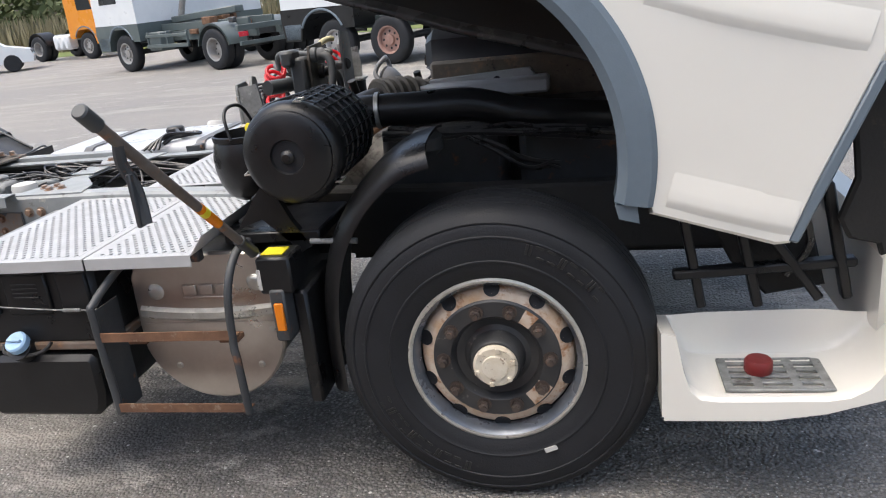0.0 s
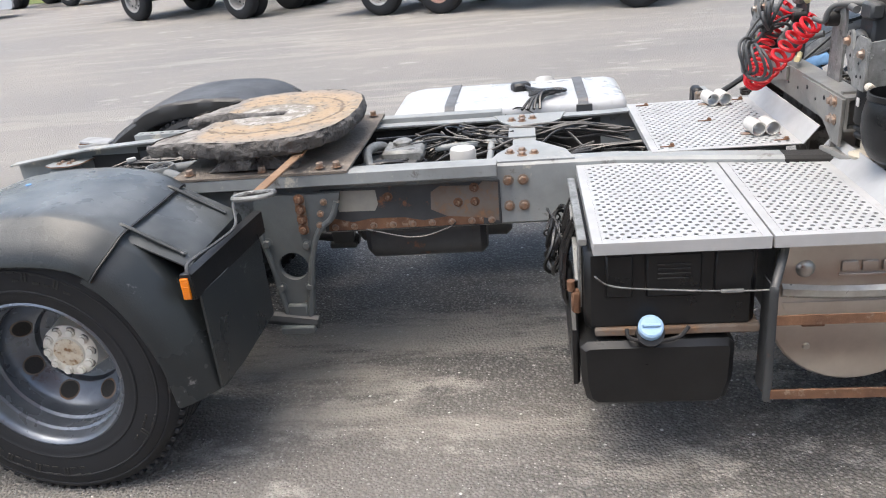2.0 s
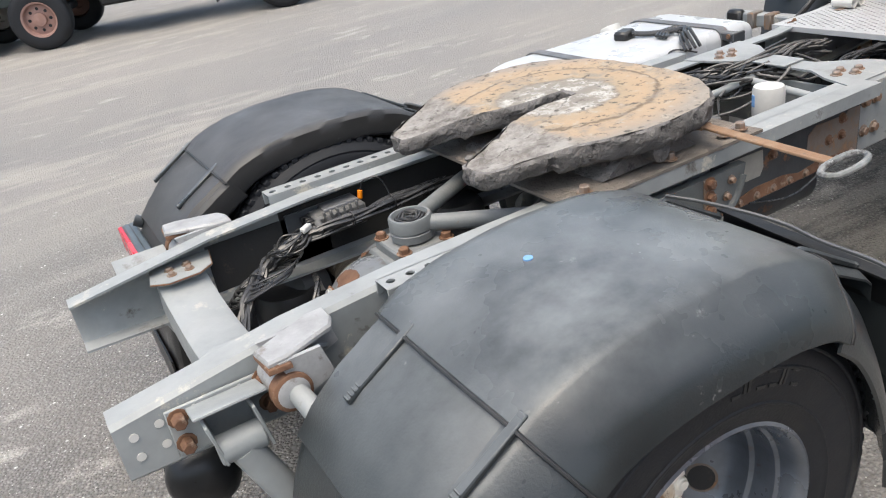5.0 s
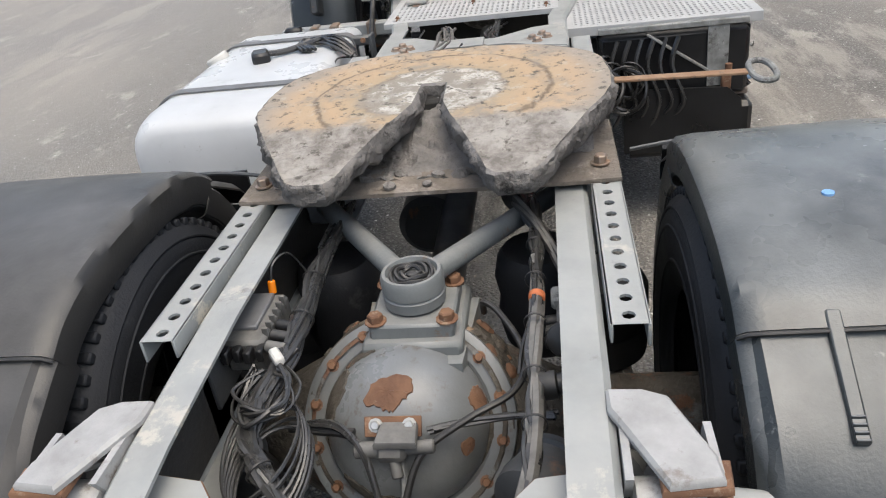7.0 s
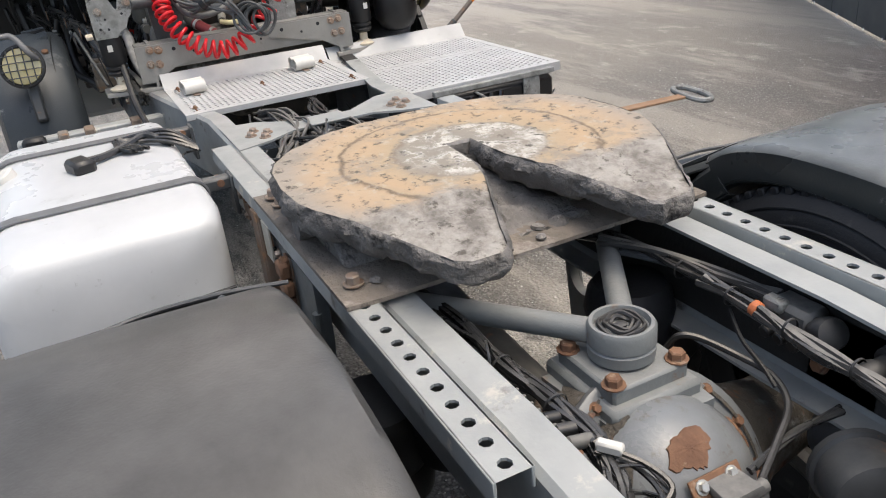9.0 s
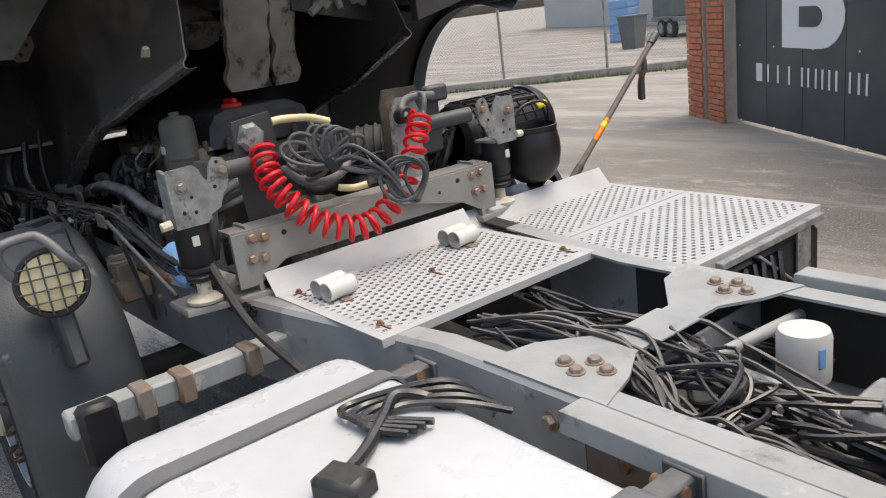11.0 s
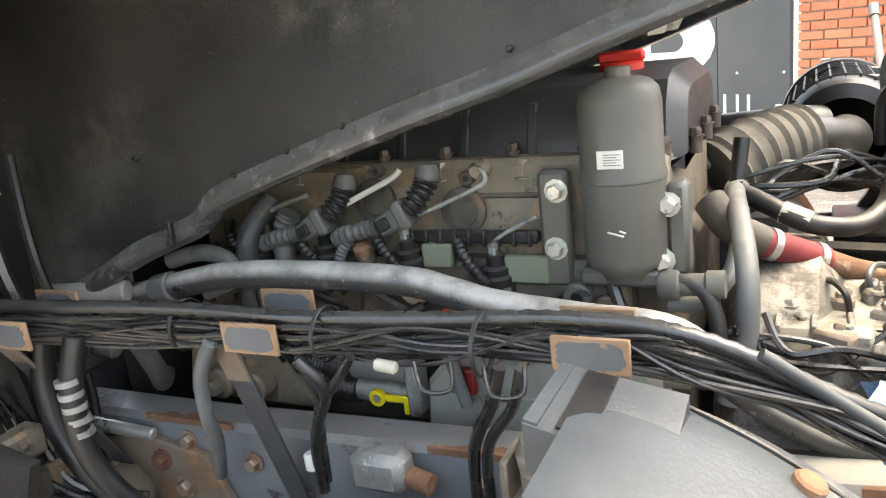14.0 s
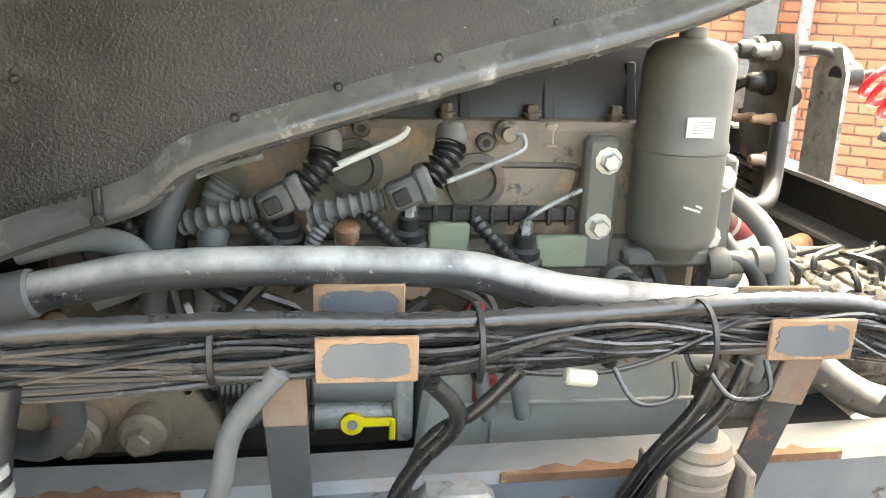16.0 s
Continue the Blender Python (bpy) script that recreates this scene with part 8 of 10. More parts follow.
for x, z, yf, yb in ((4.016, 1.184, 0.768, 0.66), (3.527, 1.175, 0.722, 0.655), (4.43, 1.197, 0.85, 0.745)):
    for y, dz, w in ((yf, 0.0, 0.10), (yb, 0.014, 0.10)):
        g = G().box((x + (0.006 if dz else 0), y, z + dz), (w, 0.006, 0.048), 0.006)
        bk = part("loom_bracket", g, M_BRICKPLATE, truck, "rust-edged grey bracket plate")
        xc, zc, hw, hh = x + (0.006 if dz else 0), z + dz, w / 2 - 0.006, 0.019
        ring_ = []
        for t in np.linspace(0, 2 * math.pi, 40, endpoint=False):
            k = 1 / max(abs(math.cos(t)) ** 5 + abs(math.sin(t)) ** 5, 1e-6) ** 0.2
            k *= 1 - 0.10 * abs(noise.noise(Vector((math.cos(t) * 2.6 + x * 7, math.sin(t) * 2.6, y * 9)))) * 2
            ring_.append((xc + hw * k * math.cos(t), zc + hh * k * math.sin(t)))
        part("painted_face", G().prism(ring_, "y", y + 0.002, y + 0.0043), M_GREYBLUE, bk)
    xa, xb = (x + 0.085, x + 0.082) if x > 3.8 else (x - 0.02, x + 0.03)
    g = G().beam((xa, yf - 0.034, z - 0.02), (xb, 0.622, 0.80), 0.006, 0.046, 0.002, up=(1, 0, 0))
    g.box((xb, 0.617, 0.79), (0.046, 0.008, 0.06), 0.002)
    lg = part("bracket_leg", g, M_FRAMEDARK, truck, "dark bracket leg with a rusty upper end")
    part("rust_end", G().beam((xa, yf - 0.0305, z - 0.022), (xa * 0.75 + xb * 0.25, yf * 0.72 + 0.161, z - 0.10), 0.0065, 0.047, 0.002, up=(1, 0, 0)), M_RUSTY, lg)
part("white_connector", G().cyl((3.782, 0.760, 1.153), (3.815, 0.760, 1.157), 0.009, 10, 0.003), M_CREAMPLASTIC, truck, "white cable connector")
part("white_connector", G().cyl((4.006, 0.690, 0.955), (4.003, 0.692, 0.925), 0.013, 10, 0.003), M_PLASTWHITE, truck, "white cable connector")
# hanging cables and hoses below the loom
for pts, r, m in (
    ([(3.95, 0.755, 1.15), (3.92, 0.74, 1.10), (3.96, 0.715, 1.03), (3.985, 0.70, 0.97), (4.0, 0.68, 0.88)], 0.010, M_CABLE),
    ([(3.86, 0.75, 1.16), (3.90, 0.74, 1.11), (3.955, 0.715, 1.05), (3.99, 0.68, 0.90)], 0.008, M_CABLE),
    ([(3.64, 0.745, 1.16), (3.66, 0.74, 1.10), (3.70, 0.72, 1.02), (3.735, 0.66, 0.86)], 0.009, M_CABLE),
    ([(3.61, 0.745, 1.16), (3.63, 0.74, 1.10), (3.68, 0.72, 1.02), (3.71, 0.66, 0.86)], 0.008, M_CABLE),
    ([(4.10, 0.76, 1.17), (4.15, 0.745, 1.10), (4.17, 0.73, 1.02), (4.20, 0.69, 0.95), (4.24, 0.66, 0.86)], 0.012, M_HOSEGREY),
    ([(4.34, 0.80, 1.18), (4.35, 0.825, 1.09), (4.34, 0.83, 0.98), (4.29, 0.79, 0.86), (4.24, 0.72, 0.80), (4.16, 0.68, 0.78)], 0.019, M_HOSE),
    ([(4.49, 0.75, 1.16), (4.50, 0.765, 1.06), (4.47, 0.77, 0.94), (4.38, 0.75, 0.83), (4.26, 0.70, 0.765), (4.17, 0.67, 0.75)], 0.021, M_HOSE),
    ([(3.83, 0.45, 1.10), (3.80, 0.46, 1.02), (3.78, 0.46, 0.94)], 0.012, M_HOSEGREY),
    ([(3.87, 0.45, 1.10), (3.85, 0.46, 1.02), (3.83, 0.46, 0.94)], 0.012, M_HOSEGREY),
    ([(3.76, 0.75, 1.16), (3.74, 0.77, 1.13), (3.70, 0.77, 1.135), (3.70, 0.76, 1.17)], 0.003, M_CABLE),
    ([(3.66, 0.75, 1.16), (3.64, 0.775, 1.135), (3.60, 0.775, 1.14), (3.60, 0.76, 1.17)], 0.003, M_CABLE),
    ([(4.52, 0.48, 0.95), (4.40, 0.60, 1.00), (4.34, 0.66, 1.06), (4.33, 0.70, 1.14)], 0.018, M_FRAMEDARK),
):
    part("hanging_hose", G().tube(smooth(pts, 7), r, 14), m, truck)
for i in range(5):
    part("tape_band", G().cyl((4.345 + 0.0012 * i, 0.8285 - 0.0003 * i, 1.02 + 0.022 * i), (4.3455 + 0.0012 * i, 0.8285 - 0.0003 * i, 1.030 + 0.022 * i), 0.0205, 14), M_GALV, truck)
# rubber cab mount on the rail
mt = new("cab_mount")
mt.parent = truck
mt["label"] = "rusty cab mount with rubber bump stop"
part("mount_cup", G().lathe([(0.038, 0.0), (0.040, 0.05), (0.036, 0.055), (0.042, 0.06), (0.044, 0.075), (0.036, 0.082), (0.040, 0.088), (0.036, 0.10), (0.020, 0.104)], (3.613, 0.672, 0.925), (0, 0, 1), 28), M_MOUNTDIRT, mt)
part("bump_stop", G().lathe([(0.020, 0.0), (0.020, 0.015), (0.012, 0.026), (0.0, 0.027)], (3.613, 0.672, 1.026), (0, 0, 1), 18, close=False), M_FRAMEDARK, mt)
g = G().box((3.613, 0.655, 0.89), (0.13, 0.12, 0.08), 0.01)
g.box((3.558, 0.672, 0.955), (0.012, 0.07, 0.08), 0.003)
g.box((3.668, 0.672, 0.955), (0.012, 0.07, 0.08), 0.003)
part("mount_bracket", g, M_MOUNTDIRT, mt)
# starter side: alternator, yellow valve, sump parts, alloy housing
al = part("alternator", G().lathe([(0.03, 0.0), (0.07, 0.01), (0.075, 0.05), (0.07, 0.10), (0.04, 0.115)], (4.36, 0.36, 1.045), (-1, 0.3, 0), 28), M_ALLOY, eng, "alloy alternator")
for i in range(10):
    a = 2 * math.pi * i / 10
    part("vent_fin", G().beam((4.255 , 0.39 + 0.035 * math.cos(a), 1.045 + 0.035 * math.sin(a)), (4.262, 0.388 + 0.062 * math.cos(a), 1.045 + 0.062 * math.sin(a)), 0.010, 0.012, 0.003), M_PLASTWHITE, al)
yl = part("drain_valve", G().cyl((4.09, 0.402, 0.922), (3.96, 0.402, 0.922), 0.024, 16, 0.004), M_GALV, eng, "drain valve with yellow handle")
g = G().box((4.000, 0.432, 0.922), (0.06, 0.006, 0.014), 0.003)
g.cyl((4.030, 0.430, 0.922), (4.030, 0.439, 0.922), 0.017, 16)
g.box((3.971, 0.432, 0.909), (0.010, 0.006, 0.035), 0.002)
part("handle_rivet", G().cyl((4.030, 0.439, 0.922), (4.030, 0.441, 0.922), 0.008, 10), M_GALV, yl)
part("yellow_handle", g, M_YELLOW, yl, "yellow lever")
part("grey_pipe", G().cyl((4.09, 0.41, 0.975), (3.965, 0.41, 0.973), 0.026, 18, 0.003), M_HOSEGREY, eng, "smooth grey pipe stub")
part("valve_body", G().box((3.955, 0.41, 0.94), (0.03, 0.05, 0.11), 0.01), M_GALV, eng)
for x in (4.415, 4.326):
    g = G().cyl((x, 0.40, 0.918), (x, 0.45, 0.918), 0.034, 20, 0.006)
    g.bolt((x, 0.45, 0.918), (0, 1, 0), 0.019, 0.022)
    part("mount_bolt", g, M_HEAD, eng, "brown engine mount bolt")
part("engine_foot", G().prism([(4.20, 0.86), (4.55, 0.86), (4.52, 0.99), (4.40, 1.04), (4.27, 1.0)], "y", 0.34, 0.40, 0.01), M_HEAD, eng, "brown oily engine mount")
for x0, x1, z, r in ((4.14, 4.085, 0.975, 0.029), (4.14, 4.085, 0.922, 0.026), (4.22, 4.14, 0.97, 0.024)):
    pts = [(x0 + (x1 - x0) * t, 0.41, z) for t in np.linspace(0, 1, 21)]
    part("ribbed_hose", G().tube(pts, r, 14, radii=[r + 0.002 * (i % 2) for i in range(21)]), M_HOSE, eng, "ribbed black hose")
g = G().prism([(3.50, 0.83), (3.94, 0.83), (3.925, 0.96), (3.87, 1.022), (3.845, 1.035), (3.53, 1.035), (3.50, 0.99)], "y", 0.30, 0.425, 0.012)
g.box((3.69, 0.428, 0.945), (0.38, 0.008, 0.006), 0.002)
g.box((3.82, 0.428, 0.93), (0.006, 0.008, 0.19), 0.002)
g.cyl((3.66, 0.42, 0.985), (3.66, 0.436, 0.985), 0.012, 12)
g.cyl((3.50, 0.38, 0.985), (3.46, 0.38, 0.985), 0.016, 12)
sd = part("side_housing", g, M_ALLOYGREY, eng, "ribbed grey cast housing")
for i in range(5):
    part("housing_bolt", G().bolt((3.56 + i * 0.055, 0.425, 1.018), (0, 1, 0), 0.008, 0.008), M_BOLT, sd)
part("red_plug", G().cyl((3.855, 0.43, 1.095), (3.855, 0.455, 1.108), 0.0125, 12, 0.003), M_REDCAP, eng, "small red plug")
part("red_block", G().box((3.835, 0.435, 0.975), (0.035, 0.02, 0.05), 0.006), M_REDDARK, eng)
for i in range(26):
    x, z = 3.55 + rnd.random() * 0.9, rnd.choice((0.93, 0.97, 1.02, 1.06, 1.10, 1.13))
    g = G().cyl((x, 0.30, z), (x, 0.37 + 0.04 * rnd.random(), z), 0.012 + 0.022 * rnd.random(), 14, 0.004)
    g.bolt((x + 0.03, 0.36, z + 0.01), (0, 1, 0), 0.009, 0.010)
    part("engine_fitting", g, rnd.choice((M_ENGINE, M_FRAMEDARK, M_BOLT, M_CAN)), eng)
for i in range(16):
    x = 3.5 + rnd.random() * 0.95
    pts = [(x, 0.40, 0.95 + 0.2 * rnd.random()), (x + rnd.uniform(-0.06, 0.06), 0.43, 1.0 + 0.1 * rnd.random()), (x + rnd.uniform(-0.12, 0.12), 0.42, 1.0 + 0.18 * rnd.random()), (x + rnd.uniform(-0.2, 0.2), 0.37, 1.05 + 0.18 * rnd.random())]
    part("engine_line", G().tube(smooth(pts), 0.005 + 0.006 * rnd.random(), 7), rnd.choice((M_CABLE, M_HOSE, M_HOSEGREY)), eng)
g = G().tube(smooth([(4.30, 0.42, 1.10), (4.29, 0.43, 1.18), (4.275, 0.42, 1.25), (4.25, 0.37, 1.30)]), 0.022, 12, radii=None)
part("ribbed_hose", g, M_FRAMEDARK, eng, "ribbed dark hose")
g = G().tube(smooth([(4.45, 0.47, 1.20), (4.37, 0.46, 1.215), (4.31, 0.46, 1.20), (4.30, 0.47, 1.165), (4.36, 0.48, 1.14)]), 0.017, 12)
part("grey_loop_hose", g, M_HOSEGREY, eng, "grey hose loop")
# hoses at the back of the engine
for pts, r, m, lab in (
    ([(3.42, -0.02, 1.212), (3.412, 0.08, 1.222), (3.395, 0.22, 1.222), (3.378, 0.33, 1.195), (3.370, 0.38, 1.14), (3.374, 0.385, 1.06), (3.40, 0.40, 0.96)], 0.018, M_HOSEGREY, "grey coolant hose"),
    ([(3.49, 0.38, 1.120), (3.44, 0.37, 1.118), (3.405, 0.30, 1.140), (3.40, 0.18, 1.168), (3.41, 0.06, 1.192), (3.42, -0.02, 1.205)], 0.014, M_HOSEGREY, "grey hose"),
    ([(3.42, -0.02, 1.212), (3.365, 0.005, 1.190), (3.311, 0.029, 1.165), (3.25, 0.030, 1.150), (3.19, 0.0, 1.150), (3.15, -0.05, 1.19), (3.13, -0.09, 1.30)], 0.019, M_HOSE, "dark hose"),
    ([(3.42, -0.02, 1.212), (3.415, -0.035, 1.26), (3.41, -0.05, 1.31)], 0.016, M_HOSE, "dark hose"),
    ([(3.48, 0.40, 1.165), (3.43, 0.41, 1.15), (3.41, 0.42, 1.08), (3.44, 0.43, 1.0)], 0.013, M_HOSE, "dark hose"),
):
    part("engine_hose", G().tube(smooth(pts), r, 12), m, eng, lab)
part("white_sleeve", G().cyl((3.335, 0.018, 1.176), (3.285, 0.030, 1.158), 0.0215, 16), M_CREAMPLASTIC, eng)
part("white_sleeve", G().cyl((3.424, -0.028, 1.212), (3.412, -0.010, 1.213), 0.022, 16), M_CREAMPLASTIC, eng)
g = G().cyl((3.368, 0.164, 1.161), (3.263, 0.084, 1.101), 0.027, 20)
rh = part("red_hose", g, M_REDHOSE, eng, "dark red silicone hose")
for a in (0.12, 0.82):
    c0 = Vector((3.368, 0.164, 1.161)).lerp(Vector((3.263, 0.084, 1.101)), a)
    part("hose_clamp", G().cyl(c0, c0 + Vector((-0.011, -0.008, -0.006)), 0.030, 20), M_CHROME, rh)
part("rusty_pipe", G().tube(smooth([(3.273, 0.092, 1.107), (3.20, 0.04, 1.065), (3.12, -0.03, 1.035), (3.02, -0.11, 1.03)]), 0.024, 16), M_RUST, eng, "rusty exhaust pipe")
part("turbo_outlet", G().tube(smooth([(3.363, 0.160, 1.158), (3.41, 0.18, 1.19), (3.45, 0.15, 1.23)]), 0.030, 16), M_ENGINE, eng)
part("intake_pipe", G().tube(smooth([(3.34, -0.345, 1.240), (3.28, -0.42, 1.232), (3.235, -0.50, 1.212), (3.21, -0.60, 1.207)]), 0.062, 20), M_HOSE, eng, "smooth black intake pipe")
pts = smooth([(3.48, -0.20, 1.20), (3.42, -0.26, 1.228), (3.36, -0.325, 1.240), (3.315, -0.375, 1.240)], 10)
part("ribbed_intake", G().tube(pts, 0.085, 24, radii=[0.083 + 0.009 * (i % 4 == 0) for i in range(len(pts))]), M_BELLOWS, eng, "dusty ribbed rubber intake bellows")
g = G()
g.lathe([(0.20, 0.0), (0.26, 0.04), (0.26, 0.16), (0.20, 0.20), (0.16, 0.42), (0.10, 0.50)], (3.44, 0.05, 0.88), (-1, 0, -0.05), 32)
g.box((3.14, 0.12, 0.965), (0.44, 0.38, 0.16), 0.03)
g.box((3.16, 0.30, 0.985), (0.22, 0.10, 0.12), 0.02)
gb = part("gearbox", g, M_ALLOY, truck, "pale dirty alloy gearbox housing")
for i in range(8):
    part("gearbox_rib", G().box((3.14 + (i - 3.5) * 0.055, 0.16, 1.046), (0.010, 0.26, 0.016), 0.004), M_ALLOY, gb)
for i in range(26):
    x, y = 2.95 + rnd.random() * 0.39, rnd.uniform(0.0, 0.34)
    g = G().box((x, y, 1.045), (0.02 + 0.05 * rnd.random(), 0.02 + 0.05 * rnd.random(), 0.02 + 0.03 * rnd.random()), 0.006, Matrix.Rotation(rnd.uniform(-0.6, 0.6), 3, "Z"))
    g.bolt((x, y, 1.058), (rnd.uniform(-0.3, 0.3), rnd.uniform(-0.3, 0.3), 1), 0.006 + 0.006 * rnd.random(), 0.012)
    part("gearbox_fitting", g, rnd.choice((M_ALLOY, M_ALLOY, M_RUSTY, M_GRIMESHADE)), gb)
for i in range(7):
    x, y = 3.0 + rnd.random() * 0.28, rnd.uniform(0.06, 0.34)
    part("gearbox_pipe", G().tube(smooth([(x, y, 1.04), (x + 0.01, y, 1.085), (x + rnd.uniform(-0.08, 0.08), y - 0.05, 1.09), (x + rnd.uniform(-0.1, 0.1), y - 0.11, 1.045)]), 0.006, 8), rnd.choice((M_FRAMEDARK, M_CABLE, M_HOSE)), gb)
loom("gearbox_line", [(3.38, 0.36, 1.06), (3.30, 0.36, 1.03), (3.20, 0.33, 1.03), (3.08, 0.32, 0.99), (2.95, 0.34, 0.95)], 7, 0.005, 0.04, M_CABLE, gb)
loom("gearbox_line", [(3.42, -0.1, 1.18), (3.30, -0.15, 1.22), (3.18, -0.25, 1.20), (3.05, -0.30, 1.12)], 8, 0.006, 0.045, M_CABLE, gb)
# rail side valve below the loom and blue cloth
vb = part("rail_valve", G().box((3.905, 0.645, 0.915), (0.10, 0.06, 0.07), 0.015), M_GALV, truck, "rough alloy valve on the rail")
part("rusty_port", G().cyl((3.855, 0.645, 0.905), (3.815, 0.65, 0.90), 0.018, 12), M_RUST, vb)
for x in (3.30, 3.48, 3.75, 4.2, 4.35, 4.45):
    part("rail_bolt", G().bolt((x, rail_y(x) + 0.001, 0.86 + 0.03 * math.sin(x * 9)), (0, 1, 0), 0.014, 0.014), M_BOLT, truck)
for x0, x1 in ((3.05, 3.22), (3.36, 3.55), (3.60, 3.84), (4.24, 4.45)):
    g = G().prism([(x0 + (x1 - x0) * k / 12, float(rail_y(x0 + (x1 - x0) * k / 12)) - 0.004 - 0.022 * math.sin(math.pi * k / 12) * (0.6 + 0.4 * math.sin(k * 2.3 + x0 * 9))) for k in range(13)] + [(x1, float(rail_y(x1)) + 0.002), (x0, float(rail_y(x0)) + 0.002)], "z", rail_z((x0 + x1) / 2)[1] - 0.008, rail_z((x0 + x1) / 2)[1] + 0.004)
    part("rust_scale", g, M_RUST, truck, "rust flaking along the rail edge")
g = G()
rows = []
for i, x in enumerate(np.linspace(3.10, 3.215, 8)):
    rows.append([(x + 0.01 * math.sin(t * 3), 0.60 + 0.038 * math.cos(t), 1.040 + (x - 3.10) * 0.30 + 0.034 * math.sin(t) + 0.004 * math.sin(x * 90 + t * 5)) for t in np.linspace(-0.4, 3.4, 12)])
g.grid(rows, (0, -0.002, -0.003))
ob = solid("blue_cloth", g, M_CLOTH, "crumpled light blue cloth wrapped round the cable loom", "cloth")
part("cloth_fold", G().tube(smooth([(3.075, 0.605, 0.995), (3.13, 0.615, 1.005), (3.19, 0.615, 1.035)]), 0.026, 10), M_CLOTH, ob)
# engine support at the near side
g = G().box((3.70, -0.25, 1.25), (0.55, 0.12, 0.06), 0.01)
g.prism([(3.45, 1.24), (3.95, 1.24), (3.90, 1.31), (3.50, 1.29)], "y", -0.24, -0.20)
bk = part("heat_shield", g, M_ALU, eng, "grey metal heat shield with rust")
part("shield_hole", G().cyl((3.77, -0.2405, 1.275), (3.77, -0.2425, 1.275), 0.014, 12), M_TYRE, bk)
g = G().box((3.55, -0.30, 0.98), (0.5, 0.14, 0.30), 0.03)
g.box((4.1, -0.32, 1.0), (0.5, 0.14, 0.34), 0.03)
part("exhaust_side", g, M_FRAMEDARK, eng)
g = G().lathe([(0.04, 0), (0.06, 0.02), (0.06, 0.06), (0.035, 0.09)], (3.56, -0.72, 1.10), (0, 0, 1), 20)
part("fluid_cup", g, M_FRAMEDARK, truck, "dark fluid cup")
loom("cable", [(3.40, -0.62, 1.16), (3.60, -0.60, 1.15), (3.85, -0.58, 1.14), (4.10, -0.60, 1.12), (4.4, -0.6, 1.08)], 9, 0.009, 0.022, M_CABLE, truck)
loom("cable", [(3.7, -0.60, 1.14), (3.82, -0.62, 1.08), (3.90, -0.62, 1.02), (4.0, -0.6, 1.0)], 4, 0.009, 0.02, M_CABLE, truck)

# ---- tilted cab ----
cab = new("cab")
cab.parent = truck
cab["label"] = "cream cab tilted forward over the engine"
AC = (3.62, 1.17)
TOP = [(3.30, 1.95), (3.12, 2.02), (3.92, 3.55), (5.55, 2.95), (5.22, 2.1), (4.832, 1.364), (4.70, 1.06), (4.640, 0.905), (4.60, 0.902)]
for s in (-1, 1):
    RI, RO = 0.572, 0.672
    low = arc(*AC, RO, -14, 100, 30) + TOP if s < 0 else [(4.56, 1.2), (4.45, 1.55), (4.20, 1.90), (3.80, 2.16), (3.30, 2.28), (3.20, 2.30)] + TOP[2:]
    g = G().prism(low, "y", s * 1.215, s * 1.25, 0.012)
    part("side_panel", g, M_CAB, cab, "cream painted side panel")
    g = G()
    rows = []
    for x, z in arc(*AC, 1.0, -12, 112, 36):
        dx, dz = x - AC[0], z - AC[1]
        rows.append([(AC[0] + dx * r, s * y, AC[1] + dz * r) for r, y in ((RI, 1.18), (RI, 1.255), (RI + 0.025, 1.275), (RO - 0.012, 1.268), (RO + 0.004, 1.252))])
    if s < 0:
        g.grid(rows, (0, -s * 0.008, 0))
        part("arch_trim", g, M_TRIM, cab, "blue-grey plastic wheel arch trim")
        g = G().prism([(4.19, 1.0), (4.245, 0.985), (4.24, 1.04), (4.18, 1.04)], "y", s * 1.20, s * 1.255)
        part("trim_foot", g, M_TRIM, cab)
        # wheel arch liner
        g = G()
        rows = [[(x, s * y, z) for y in (1.20, 1.0, 0.80, 0.66)] for x, z in arc(*AC, 0.60, -10, 108, 26)]
        g.grid(rows, lambda i, j: Vector((0.0, 0, 0.008)))
        # blackened to carry the deep shade under the cab
        part("arch_liner", g, M_GRIMESHADE, cab, "black arch liner")
        g = G().grid([[(x, y, z) for x, z in ((3.30, 1.76), (3.12, 1.96), (3.06, 2.06))] for y in (-1.2, -0.9, -0.66)], (0.01, 0, 0.012))
        part("arch_rear_liner", g, M_UNDER, cab, "black rear arch liner")
    # soft body creases pressed into the panel
    for line in ([(4.27, 1.585), (4.45, 1.525), (4.62, 1.475), (4.80, 1.425)], [(4.32, 1.052), (4.42, 1.022), (4.54, 0.985), (4.645, 0.955)]):
        rows = []
        for k, (x, z) in enumerate(line):
            e = 0.35 if k in (0, len(line) - 1) else 1.0
            rows.append([(x + dx, s * (1.2495 + d * e), z + dz) for dx, dz, d in ((0.02, 0.075, 0.0), (0.008, 0.03, 0.009), (0.0, 0.004, 0.013), (-0.003, -0.010, 0.011), (-0.006, -0.022, 0.002), (-0.008, -0.03, 0.0))])
        part("body_crease", G().grid(rows), M_CAB, cab)
    g = G().beam((4.645, s * 1.235, 0.91), (4.845, s * 1.235, 1.37), 0.035, 0.03, 0.006)
    part("edge_trim", g, M_TRIM, cab)
    # side window
    g = G().prism([(3.95, 2.35), (4.75, 2.05), (5.05, 2.65), (4.30, 2.95)], "y", s * 1.247, s * 1.254)
    part("side_window", g, M_TYRE, cab, "dark side window")
